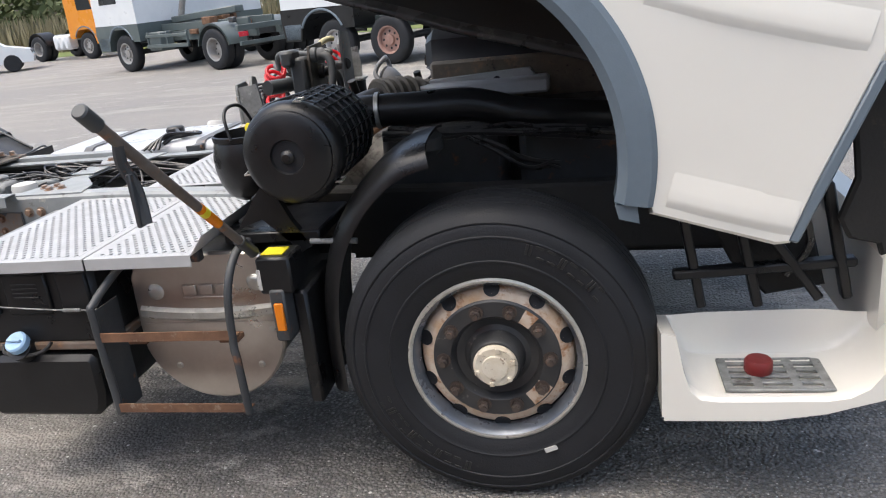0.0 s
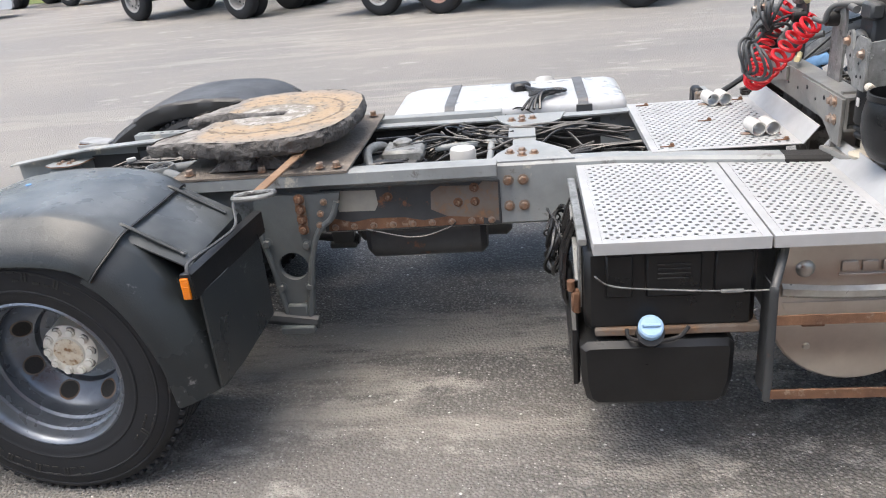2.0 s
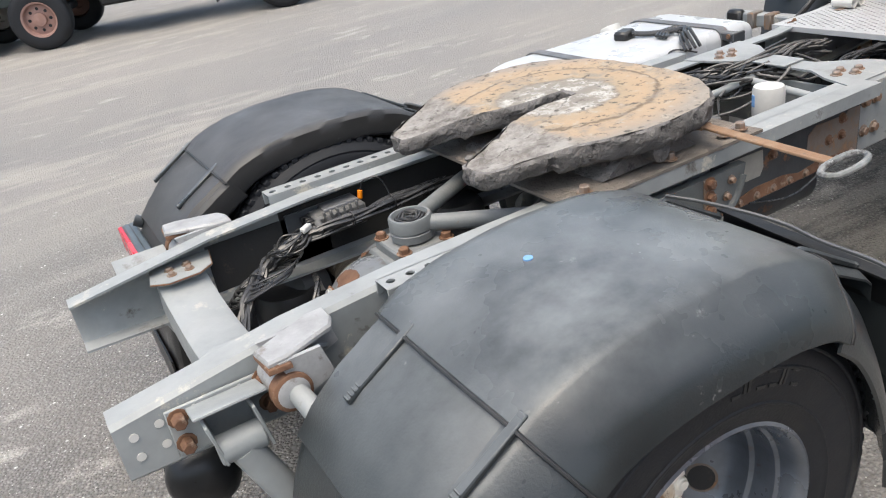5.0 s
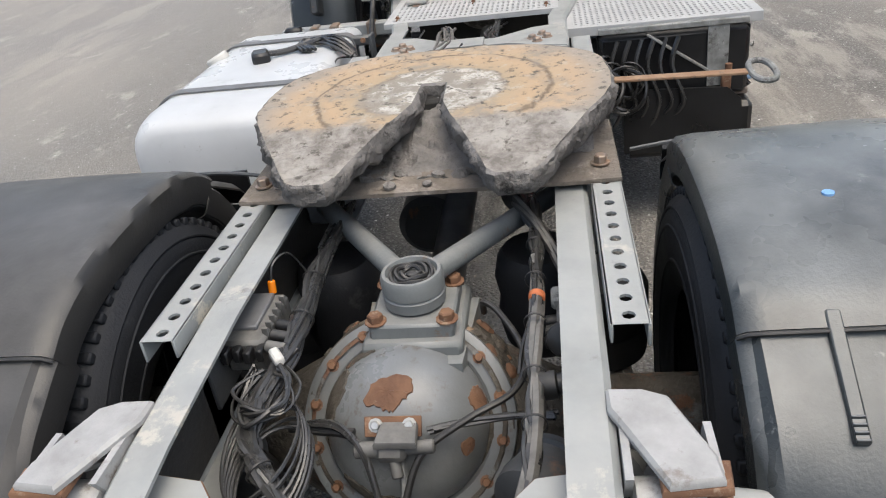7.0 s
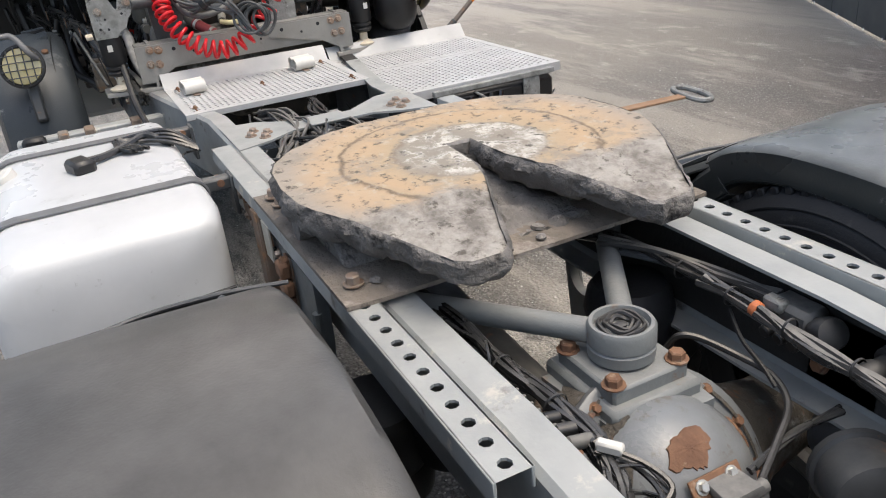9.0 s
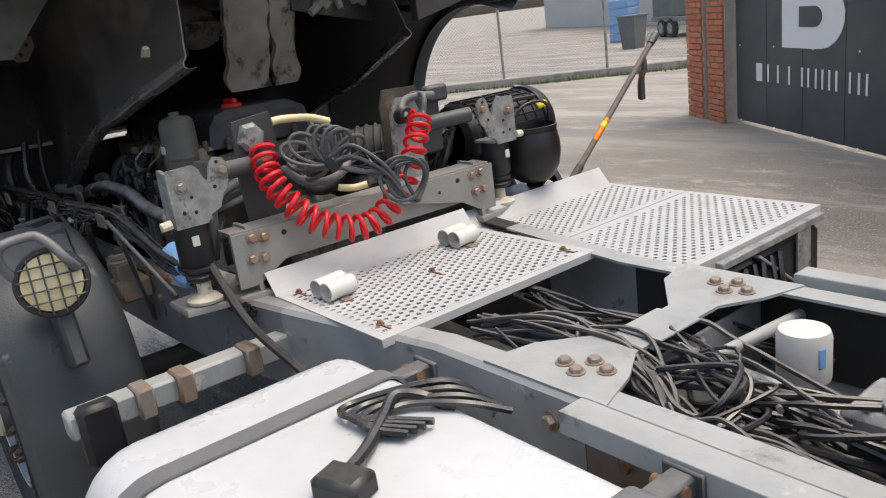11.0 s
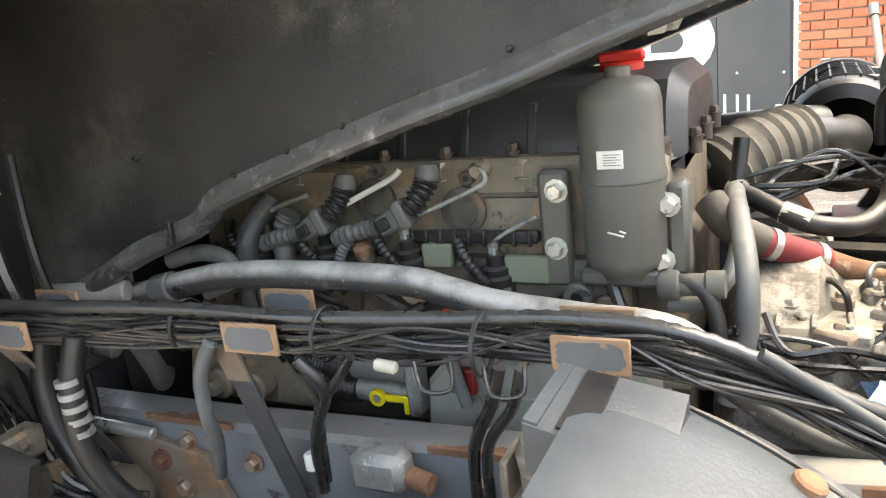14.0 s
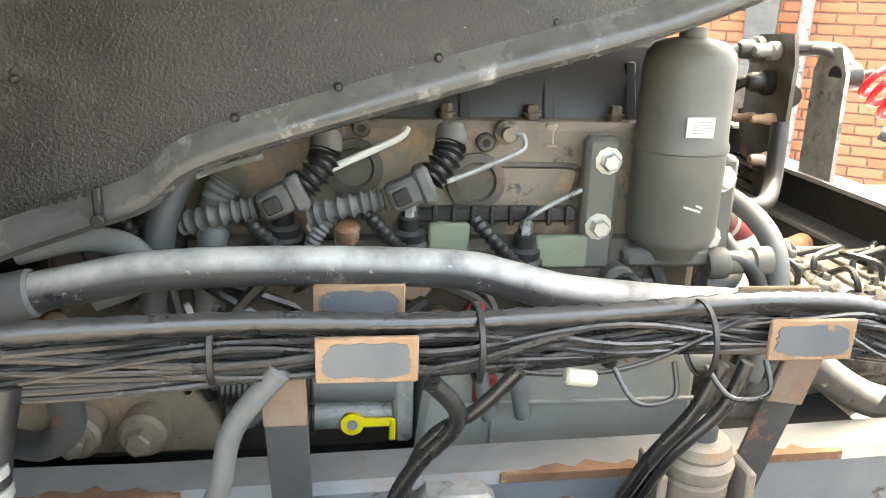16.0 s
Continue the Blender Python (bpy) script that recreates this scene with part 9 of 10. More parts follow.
# inner tunnel panels with rolled lower lip
EDGE = [(4.72, 1.085), (4.62, 1.13), (4.52, 1.175), (4.42, 1.222), (4.32, 1.258), (4.255, 1.282), (4.20, 1.325), (4.04, 1.378), (3.85, 1.435), (3.66, 1.487), (3.50, 1.54), (3.30, 1.600), (3.15, 1.648)]
for s in (1, -1):
    line = smooth([(x, 0, z) for x, z in EDGE], 4)
    rows, lips = [], []
    for p in line:
        k = (4.5 - p.x) / 1.35
        y0 = 0.575 - 0.13 * max(0, k - 0.55) / 0.45
        n = Vector((0.28, 0, 0.96))
        rows.append([Vector((p.x, s * (y0 + d), p.z)) + n * h for d, h in ((-0.006, 0.044), (-0.006, 0.060), (-0.030, 0.19), (-0.036, 0.24), (-0.02, 0.40), (0.015, 0.62), (0.03, 0.95))])
        lips.append([Vector((p.x, s * (y0 + d), p.z)) + n * h for d, h in ((-0.03, 0.004), (-0.012, 0.0), (0.003, 0.002), (0.010, 0.009), (0.011, 0.018), (0.007, 0.027), (0.0, 0.032), (-0.007, 0.046))])
    g = G().grid(rows, (0, -s * 0.006, 0))
    # near-side panel is blacker than the far one: cab shade put into its colour
    part("tunnel_panel", g, M_UNDER if s > 0 else M_GRIMESHADE, cab, "black dusty sound panel under the cab")
    if s > 0:
        # added black sheet that paints the shade on the panel's inner side
        part("panel_backing", G().grid([[q + Vector((0, -0.014, 0)) for q in r] for r in rows]), M_GRIMESHADE, cab)
    part("panel_lip", G().grid(lips, (0, -s * 0.005, 0)), M_LIP, cab, "worn grey rolled lip of the sound panel")
g = G().prism([(3.225, 1.735), (3.26, 1.70), (3.215, 1.70), (3.20, 1.725)], "y", 0.53, 0.548, 0.006)
part("torn_clip", g, M_FOAM, cab, "torn foam clip")
for x0, y, z0 in ((4.424, 0.560, 1.340), (4.389, 0.5715, 1.286)):
    for i in range(7):
        part("moulded_mark", G().box((x0 - 0.0105 * i, y, z0 + 0.0026 * i), (0.0045, 0.0024, 0.010), 0.001, Matrix.Rotation(radians(-14), 3, "Y")), M_UNDER, cab)
for x, y, z in ((3.933, 0.570, 1.458), (4.044, 0.570, 1.424), (4.158, 0.570, 1.388), (4.392, 0.549, 1.423), (3.80, 0.562, 1.500), (3.66, 0.545, 1.545)):
    part("panel_stud", G().lathe([(0.0055, 0.0), (0.0055, 0.004), (0.003, 0.009), (0.0, 0.0095)], (x, y, z), (0, 1, 0), 10, close=False), M_UNDER, cab)
g = G().box((4.307, 0.590, 1.296), (0.009, 0.012, 0.034), 0.002)
g.cyl((4.307, 0.590, 1.276), (4.307, 0.602, 1.276), 0.008, 12, 0.002)
part("lip_clip", g, M_HOSE, cab, "black push clip on the lip")
# underside floor, rear wall, roof, front
# the floor's black also stands in for shade under the cab
for a, b, nm, m in (((4.75, 1.25), (3.10, 1.66), "floor", M_GRIMESHADE), ((3.12, 2.06), (3.92, 3.55), "rear_wall", M_CAB), ((3.92, 3.55), (5.55, 2.95), "roof", M_CAB), ((5.55, 2.95), (5.22, 2.1), "windscreen", M_TYRE), ((5.22, 2.1), (4.84, 1.364), "front_panel", M_CAB)):
    d = Vector((b[0] - a[0], b[1] - a[1])).normalized()
    n = Vector((-d.y, d.x)) * 0.03
    off = (0, 0.52) if nm == "floor" else (0, 0)
    w = 1.16 if nm == "floor" else 1.215
    pts = [(a[0] + off[0], a[1] + off[1]), (b[0] + off[0], b[1] + off[1]), (b[0] + n.x + off[0], b[1] + n.y + off[1]), (a[0] + n.x + off[0], a[1] + n.y + off[1])]
    part(nm, G().prism(pts, "y", -w, w), m, cab)
g = G().prism([(4.822, 1.373), (5.202, 2.109), (5.184, 2.118), (4.804, 1.382)], "y", -1.19, 1.19)
part("front_liner", g, M_GRIMESHADE, cab, "dirty black lining behind the front panel")
# foam below the floor, black sills, hanging plate and tabs
for i in range(16):
    t = rnd.random()
    c = Vector((3.45 + 0.7 * t, rnd.uniform(-0.38, 0.30), 1.90 - 0.28 * t + rnd.uniform(-0.06, 0.08)))
    g = G()
    rr = rnd.uniform(0.06, 0.12)
    prof = [(rr * math.sin(a) * (1 + 0.15 * rnd.uniform(-1, 1)), rr * 0.7 * (1 - math.cos(a))) for a in np.linspace(0.05, math.pi - 0.05, 8)]
    g.lathe(prof, c, (rnd.uniform(-0.3, 0.3), rnd.uniform(-0.3, 0.3), 1), 14)
    part("foam_lump", g, M_FOAM if i % 3 else M_UNDER, cab, "torn grey-brown insulation foam")
for y0, w, ph in ((0.10, 0.17, 0.0), (-0.05, 0.10, 2.0)):
    rows = []
    for i in range(26):
        t = i / 25
        c = Vector((3.36 + 0.22 * t, y0 - 0.05 * t, 2.06 - 0.53 * t))
        seam = 0.010 * noise.noise(Vector((t * 5, ph, 4)))
        rows.append([c + Vector((-0.03 - seam * -1 + 0.014 * (1 - k * k) * -1 + 0.012 * noise.noise(Vector((k * 2, t * 6, ph))), w * 0.5 * k * (1 + 0.35 * noise.noise(Vector((t * 5, ph, 8)))) + 0.022 * noise.noise(Vector((t * 6, ph, 1))), 0.0)) for k in np.linspace(-1, 1, 9)])
    part("foam_strip", G().grid(rows, (0.03, 0, 0.01)), M_BEIGEFOAM, cab, "hanging beige insulation foam strip")
g = G().prism([(-0.47, 1.705), (-0.80, 1.78), (-1.20, 1.865), (-1.20, 2.10), (-0.47, 2.10)], "x", 3.12, 3.17, 0.012)
part("rear_sill", g, M_UNDER, cab, "black cab rear sill")
g = G().prism([(-0.46, 1.72), (-0.10, 1.80), (-0.10, 2.10), (-0.46, 2.10)], "x", 3.40, 3.43, 0.008)
tp = part("torn_panel", g, M_UNDER, cab, "torn black panel with ragged foam")
for i in range(14):
    c = Vector((3.395, -0.32 + 0.15 * rnd.uniform(-1, 1), 1.86 + 0.07 * rnd.uniform(-1, 1)))
    g = G().tube(smooth([c, c + Vector((-0.015, rnd.uniform(-0.04, 0.04), rnd.uniform(-0.03, 0.03))), c + Vector((-0.02, rnd.uniform(-0.07, 0.07), rnd.uniform(-0.05, 0.02)))], 3), rnd.uniform(0.008, 0.022), 6)
    part("foam_shred", g, M_FOAM if i % 2 else M_BEIGEFOAM, tp)
g = G().prism([(0.47, 1.97), (1.20, 1.98), (1.20, 2.10), (0.47, 2.10)], "x", 3.12, 3.17, 0.012)
part("rear_sill", g, M_UNDER, cab, "black cab rear sill")
rows = []
for k in range(9):
    t = k / 8
    rows.append([(3.85 + 0.02 * math.sin(y * 9 + t * 2) - 0.05 * t, y, z) for y, z in ((0.79 - 0.27 * t, 1.752 + 0.33 * t), (0.86 - 0.16 * t, 1.757 + 0.34 * t), (0.93, 1.764 + 0.35 * t), (1.05, 1.775 + 0.34 * t), (1.18, 1.785 + 0.33 * t))])
part("hanging_plate", G().grid(rows, (0.006, 0, 0)), M_HOSEGREY, cab, "dusty grey inner mudguard plate")
for x, y in ((4.33, 0.67), (4.28, 0.79)):
    g = G().prism([(y - 0.055, 1.86), (y - 0.06, 1.80), (y - 0.02, 1.745), (y + 0.02, 1.745), (y + 0.055, 1.80), (y + 0.05, 1.86)], "x", x, x + 0.008, 0.002)
    tb_ = part("rusty_tab", g, M_RUSTY, cab, "rusty drilled tab")
    for dy, z in ((0.0, 1.775), (-0.03, 1.81)):
        part("tab_hole", G().cyl((x - 0.001, y + dy, z), (x - 0.002, y + dy, z), 0.008, 10), M_TYRE, tb_)

# ---- steps, bumper corner and front structure ----
def step_shell(s):
    """A moulded cup: back wall, rounded floor, front lip and raised ends."""
    cols = ((0.970, 1.0), (0.975, 0.60), (0.985, 0.30), (1.00, 0.11), (1.03, 0.03), (1.10, 0.0), (1.20, 0.0), (1.243, 0.01), (1.255, -0.02), (1.257, -0.27))
    rows = []
    for x, e in ((4.305, 1.0), (4.340, 0.97), (4.350, 0.75), (4.362, 0.45), (4.38, 0.18), (4.41, 0.04), (4.46, 0.0), (4.60, 0.0), (4.76, 0.0), (4.82, 0.05), (4.87, 0.18), (4.91, 0.42), (4.94, 0.70), (4.96, 0.90), (4.985, 1.0)):
        zt = float(np.interp(x, (4.305, 4.36, 4.46, 4.80, 4.90, 4.985), (0.575, 0.575, 0.582, 0.585, 0.572, 0.572)))
        rise = float(np.interp(x, (4.305, 4.36, 4.42, 4.80, 4.92, 4.985), (0.072, 0.068, 0.0, 0.0, 0.085, 0.09)))
        sweep = max(0.0, x - 4.68) * 0.30
        row = []
        for y, k in cols:
            base = 0.43 + (zt - 0.43) * k if k > 0 else 0.425 + k * 0.20 + sweep * min(1.0, -k * 4)
            top = zt + rise * (y - 0.97) / 0.28
            row.append((x, s * y, base + (max(top, base) - base) * (e if k > -0.2 else 0)))
        rows.append(row)
    g = G().grid(rows, (0, 0, -0.012))
    g.prism([(s * 0.97, 0.575), (s * 1.255, 0.647), (s * 1.257, 0.372), (s * 0.97, 0.372)], "x", 4.299, 4.306)
    g.prism([(4.305, 0.372), (4.70, 0.372), (4.90, 0.425), (4.98, 0.46), (4.98, 0.473), (4.90, 0.438), (4.70, 0.385), (4.305, 0.385)], "y", s * 0.97, s * 1.256)
    return g


for s in (-1, 1):
    st = new("cab_step")
    st.parent = truck
    st["label"] = "cream moulded entry step with a metal grate"
    part("step_shell", step_shell(s), M_CAB, st)
    g = G()
    for y in (1.015, 1.205):
        g.box((4.64, s * y, 0.436), (0.30, 0.022, 0.008), 0.002)
    for x in (4.50, 4.585, 4.695, 4.78):
        g.box((x, s * 1.11, 0.436), (0.028, 0.21, 0.0076), 0.002)
    for y in (1.05, 1.088, 1.126, 1.164):
        g.box((4.64, s * y, 0.436), (0.29, 0.018, 0.0078), 0.002)
    part("grate", g, M_GALV, st, "grey metal tread grate with slots")
    g = G().lathe([(0.040, 0.0), (0.042, 0.006), (0.042, 0.034), (0.036, 0.042), (0.0, 0.042)], (4.60, s * 1.10, 0.440), (0, 0, 1), 20, close=False)
    part("red_cap", g, M_REDDARK, st, "dark red cap")
    part("bumper_side", G().box((5.10, s * 1.13, 1.05), (0.10, 0.20, 0.86), 0.03), M_CAB, truck, "cream bumper side panel")
    g = G()
    for a, b in (((4.38, 0.98), (4.45, 0.60)), ((4.55, 0.92), (4.62, 0.60)), ((4.62, 0.88), (4.80, 0.62)), ((4.80, 1.0), (4.88, 0.62)), ((4.36, 0.72), (4.9, 0.74))):
        g.beam((a[0], s * 0.98, a[1]), (b[0], s * 0.96, b[1]), 0.03, 0.045, 0.006, up=(0, 1, 0))
    part("step_bracket", g, M_BLACK, truck, "black step brackets")
    g = G().prism([(4.42, 0.98), (4.62, 1.02), (4.80, 0.80), (4.84, 0.63), (4.66, 0.60), (4.55, 0.72)], "y", s * 0.86, s * 0.89, 0.01)
    part("step_web", g, M_GRIMESHADE, truck, "black step support web")
    g = G().prism([(4.86, 1.55), (5.04, 1.60), (5.05, 0.64), (4.98, 0.66), (4.93, 0.82), (4.85, 0.84), (4.82, 0.90), (4.86, 1.02), (4.84, 1.2)], "y", s * 1.02, s * 1.05, 0.01)
    part("front_black_panel", g, M_GRIMESHADE, truck, "black panel behind the bumper corner")
    part("panel_hose", G().tube(smooth([(4.72, s * 0.98, 1.05), (4.74, s * 0.99, 0.92), (4.76, s * 0.98, 0.80), (4.70, s * 0.96, 0.70)]), 0.012, 8), M_CABLE, truck)
g = G().box((5.02, 0, 0.62), (0.16, 2.2, 0.40), 0.04)
part("bumper", g, M_CAB, truck, "cream front bumper")
g = G().prism([(0.30, 0.45), (1.10, 0.45), (1.24, 0.80), (1.27, 1.30), (1.22, 1.80), (0.30, 1.90)], "x", 4.99, 5.01)
part("front_inner_shield", g, M_GRIMESHADE, truck, "black inner wing shield")
for i in range(7):
    y = 0.62 + 0.07 * i
    pts = [(4.64, y, 1.45 - 0.05 * i), (4.60, y + 0.03, 1.25), (4.58 - 0.02 * (i % 2), y, 1.0), (4.55, y + 0.05, 0.75)]
    part("shield_hose", G().tube(smooth(pts), 0.010 + 0.006 * (i % 3), 8), (M_HOSE, M_CABLE, M_HOSE)[i % 3], truck)
# rusty steering bracket, pale fittings and pipe end in the front corner
g = G().prism([(4.22, 0.70), (4.30, 0.62), (4.58, 0.64), (4.62, 0.86), (4.48, 0.90), (4.30, 0.87)], "y", 0.614, 0.632, 0.004)
sb = part("steering_bracket", g, M_RUSTY, truck, "rust-brown steering bracket bolted on the rail")
for i, (x, z) in enumerate(((4.30, 0.72), (4.36, 0.80), (4.46, 0.72), (4.53, 0.82), (4.41, 0.85), (4.56, 0.70))):
    part("bracket_bolt", G().bolt((x, 0.632, z), (0, 1, 0), 0.016, 0.016), (M_RUST, M_BOLT)[i % 2], sb)
g = G().lathe([(0.0, 0.0), (0.055, 0.0), (0.062, 0.012), (0.062, 0.07), (0.045, 0.085), (0.03, 0.12), (0.0, 0.12)], (4.50, 0.632, 0.77), (0, 1, 0.1), 24, close=False)
part("steering_box", g, M_HEAD, truck, "brown oily steering box")
for a, b, r, m in (((4.66, 0.60, 1.165), (4.50, 0.545, 1.160), 0.022, M_ALLOYGREY), ((4.64, 0.62, 1.10), (4.50, 0.60, 1.06), 0.020, M_HOSEGREY), ((4.60, 0.66, 0.93), (4.42, 0.63, 0.90), 0.013, M_CHROME), ((4.58, 0.72, 0.80), (4.40, 0.70, 0.76), 0.018, M_GALV), ((4.62, 0.70, 1.0), (4.56, 0.66, 0.86), 0.022, M_ALLOY)):
    part("corner_pipe", G().cyl(a, b, r, 16, 0.003), m, truck)
for i in range(10):
    x, y, z = 4.52 + 0.10 * rnd.random(), 0.62 + 0.45 * rnd.random(), 0.70 + 0.42 * rnd.random()
    g = G().box((x, y, z), (0.05, 0.05 + 0.05 * rnd.random(), 0.04 + 0.05 * rnd.random()), 0.008)
    g.bolt((x - 0.025, y, z), (-1, 0, 0), 0.012, 0.012)
    part("corner_fitting", g, rnd.choice((M_RUSTY, M_HEAD, M_ENGINE, M_GRIMESHADE)), truck)
loom("corner_cable", [(4.62, 0.95, 1.22), (4.56, 0.86, 1.10), (4.58, 0.80, 0.98), (4.52, 0.76, 0.86), (4.40, 0.72, 0.80)], 7, 0.006, 0.03, M_CABLE, truck)
g = G().box((4.80, 0, 0.85), (0.10, 1.1, 0.45), 0.02)
part("front_crossmember", g, M_FRAMEDARK, truck)
g = G().box((4.62, 0, 1.05), (0.08, 0.95, 0.60), 0.02)
part("radiator", g, M_BLACK, truck, "black radiator")
part("undertray", G().prism([(3.15, 0.62), (4.78, 0.60), (4.78, 0.80), (3.15, 0.84)], "y", -0.44, 0.44, 0.01), M_GRIMESHADE, truck, "black engine undertray")
part("front_axle", G().cyl((3.80, -0.9, 0.48), (3.80, 0.9, 0.48), 0.06, 16), M_FRAMEDARK, truck, "dark front axle beam")


# ---- other vehicles in the yard ----
M_ORANGEPAINT = mat("orange_truck_paint", (0.72, 0.27, 0.02), (0.65, 0.23, 0.02), 2, 0.3, bump=0.02)
M_GREYTRUCK = mat("grey_green_truck_paint", (0.10, 0.125, 0.125), (0.08, 0.10, 0.10), 2, 0.4, dust=(0.25, 0.25, 0.24), dusty=0.5)
M_SILVER = mat("silver_rim", (0.42, 0.42, 0.42), (0.30, 0.28, 0.26), 5, 0.45, metal=0.5)
M_REDRIM = mat("brown_rim", (0.32, 0.20, 0.17), (0.25, 0.14, 0.11), 5, 0.6)
M_WHITEPAINT = mat("white_truck_paint", (0.72, 0.74, 0.75), (0.66, 0.68, 0.69), 2, 0.35, bump=0.02)
M_GLASSDARK = mat("dark_glass", (0.02, 0.025, 0.03), (0.03, 0.035, 0.04), 2, 0.08, bump=0.0)


def yard_wheel(parent, x, y, dual, rimm, r=0.52):
    w = new("wheel")
    w.parent, w.location = parent, (x, y, r)
    s = -1 if y < 0 else 1
    for k in ((0, 0.32) if dual else (0,)):
        g = G().lathe([(0.29, -0.13), (0.42, -0.15), (r - 0.02, -0.12), (r, -0.09), (r, 0.09), (r - 0.02, 0.12), (0.42, 0.15), (0.29, 0.13)], (0, -s * k, 0), (0, 1, 0), 40, close=False)
        part("tyre", g, M_TYRE, w)
    d = -0.08 if dual else 0.06
    g = G().lathe([(0.30, 0.14), (0.27, 0.13), (0.25, 0.0 if dual else 0.05), (0.22, d), (0.12, d), (0.11, d + 0.05), (0.0, d + 0.06)], (0, 0, 0), (0, s, 0), 32, close=False)
    rm = part("rim", g, rimm, w)
    for i in range(8):
        a = i * math.pi / 4
        part("rim_hole", G().cyl((0.18 * math.cos(a), s * (d + 0.001), 0.18 * math.sin(a)), (0.18 * math.cos(a), s * (d + 0.004), 0.18 * math.sin(a)), 0.028, 10), M_TYRE, rm)
    return w


def half_fender(parent, x, y, m, a0=10, a1=170, w=0.6, r=0.66):
    s = -1 if y < 0 else 1
    g = G()
    rows = [[(px, y + s * k, pz) for k in (-w + 0.12, 0.10, 0.13, 0.13)] for px, pz in arc(x, 0.52, r, a0, a1, 18)]
    rows = [[Vector(p) if j < 3 else Vector((x + (p[0] - x) * 0.93, p[1], 0.52 + (p[2] - 0.52) * 0.93)) for j, p in enumerate(rw)] for rw in rows]
    g.grid(rows, lambda i, j: Vector((0, 0, -0.012)))
    part("fender", g, m, parent)


def yard_truck(name, label, at, heading, axles, cabm, rims, cab_x, length, fender_m, extra=None, lower_m=None):
    """x runs to the rear from the foremost axle; axles: (x, dual)."""
    t = thing(name, label, "truck", at=(*at, 0))
    t.rotation_euler = (0, 0, heading)
    for (x, dual), rm in zip(axles, rims):
        for s in (-1, 1):
            yard_wheel(t, x, s * 1.03, dual, rm)
            if dual:
                half_fender(t, x, s * 1.03, fender_m)
        part("axle", G().cyl((x, -0.9, 0.52), (x, 0.9, 0.52), 0.08, 12), M_FRAMEDARK, t)
    for s in (-1, 1):
        part("chassis_rail", G().box((length / 2 - 0.6, s * 0.42, 0.88), (length, 0.08, 0.26), 0.01), M_GREYTRUCK, t)
    for i in range(4):
        part("crossmember", G().box((0.9 + i * (length - 1.8) / 3, 0, 0.86), (0.12, 0.8, 0.18), 0.01), M_FRAMEDARK, t)
    g = G()
    c = [(cab_x - 1.15, 0.62), (cab_x - 0.68, 0.62), (cab_x - 0.60, 0.98), (cab_x - 0.35, 1.2), (cab_x + 0.35, 1.2), (cab_x + 0.60, 0.98), (cab_x + 0.66, 0.85), (cab_x + 0.95, 0.85), (cab_x + 0.95, 3.0), (cab_x - 0.85, 3.0), (cab_x - 1.18, 2.0), (cab_x - 1.2, 1.0)]
    g.prism(c, "y", -1.2, 1.2, 0.05)
    cb = part("cab", g, cabm, t)
    for s in (-1, 1):
        part("cab_window", G().prism([(cab_x - 0.75, 1.9), (cab_x + 0.15, 1.9), (cab_x + 0.15, 2.6), (cab_x - 0.62, 2.6)], "y", s * 1.195, s * 1.206), M_GLASSDARK, cb)
        part("side_trim", G().prism([(cab_x - 1.12, 0.64), (cab_x - 0.70, 0.64), (cab_x - 0.62, 0.98), (cab_x - 1.15, 0.98)], "y", s * 1.20, s * 1.212, 0.004), M_TRIM, cb)
        part("arch_trim", G().tube([(x, s * 1.205, z) for x, z in arc(cab_x, 0.62, 0.66, 25, 155, 14)], 0.03, 8), M_TRIM, cb)
    part("windscreen", G().beam((cab_x - 1.17, 0, 1.95), (cab_x - 0.87, 0, 2.85), 2.1, 0.02, 0.005, up=(-1, 0, 0.3)), M_GLASSDARK, cb)
    low = [(cab_x - 1.16, 0.60), (cab_x - 0.66, 0.60), (cab_x - 0.58, 0.96), (cab_x - 0.33, 1.19), (cab_x + 0.33, 1.19), (cab_x + 0.58, 0.96), (cab_x + 0.66, 0.84), (cab_x + 0.96, 0.84), (cab_x + 0.96, 1.32), (cab_x - 1.21, 1.32), (cab_x - 1.22, 1.0)]
    part("lower_cab", G().prism(low, "y", -1.212, 1.212, 0.03), lower_m or cabm, t)
    if extra:
        extra(t)
    return t


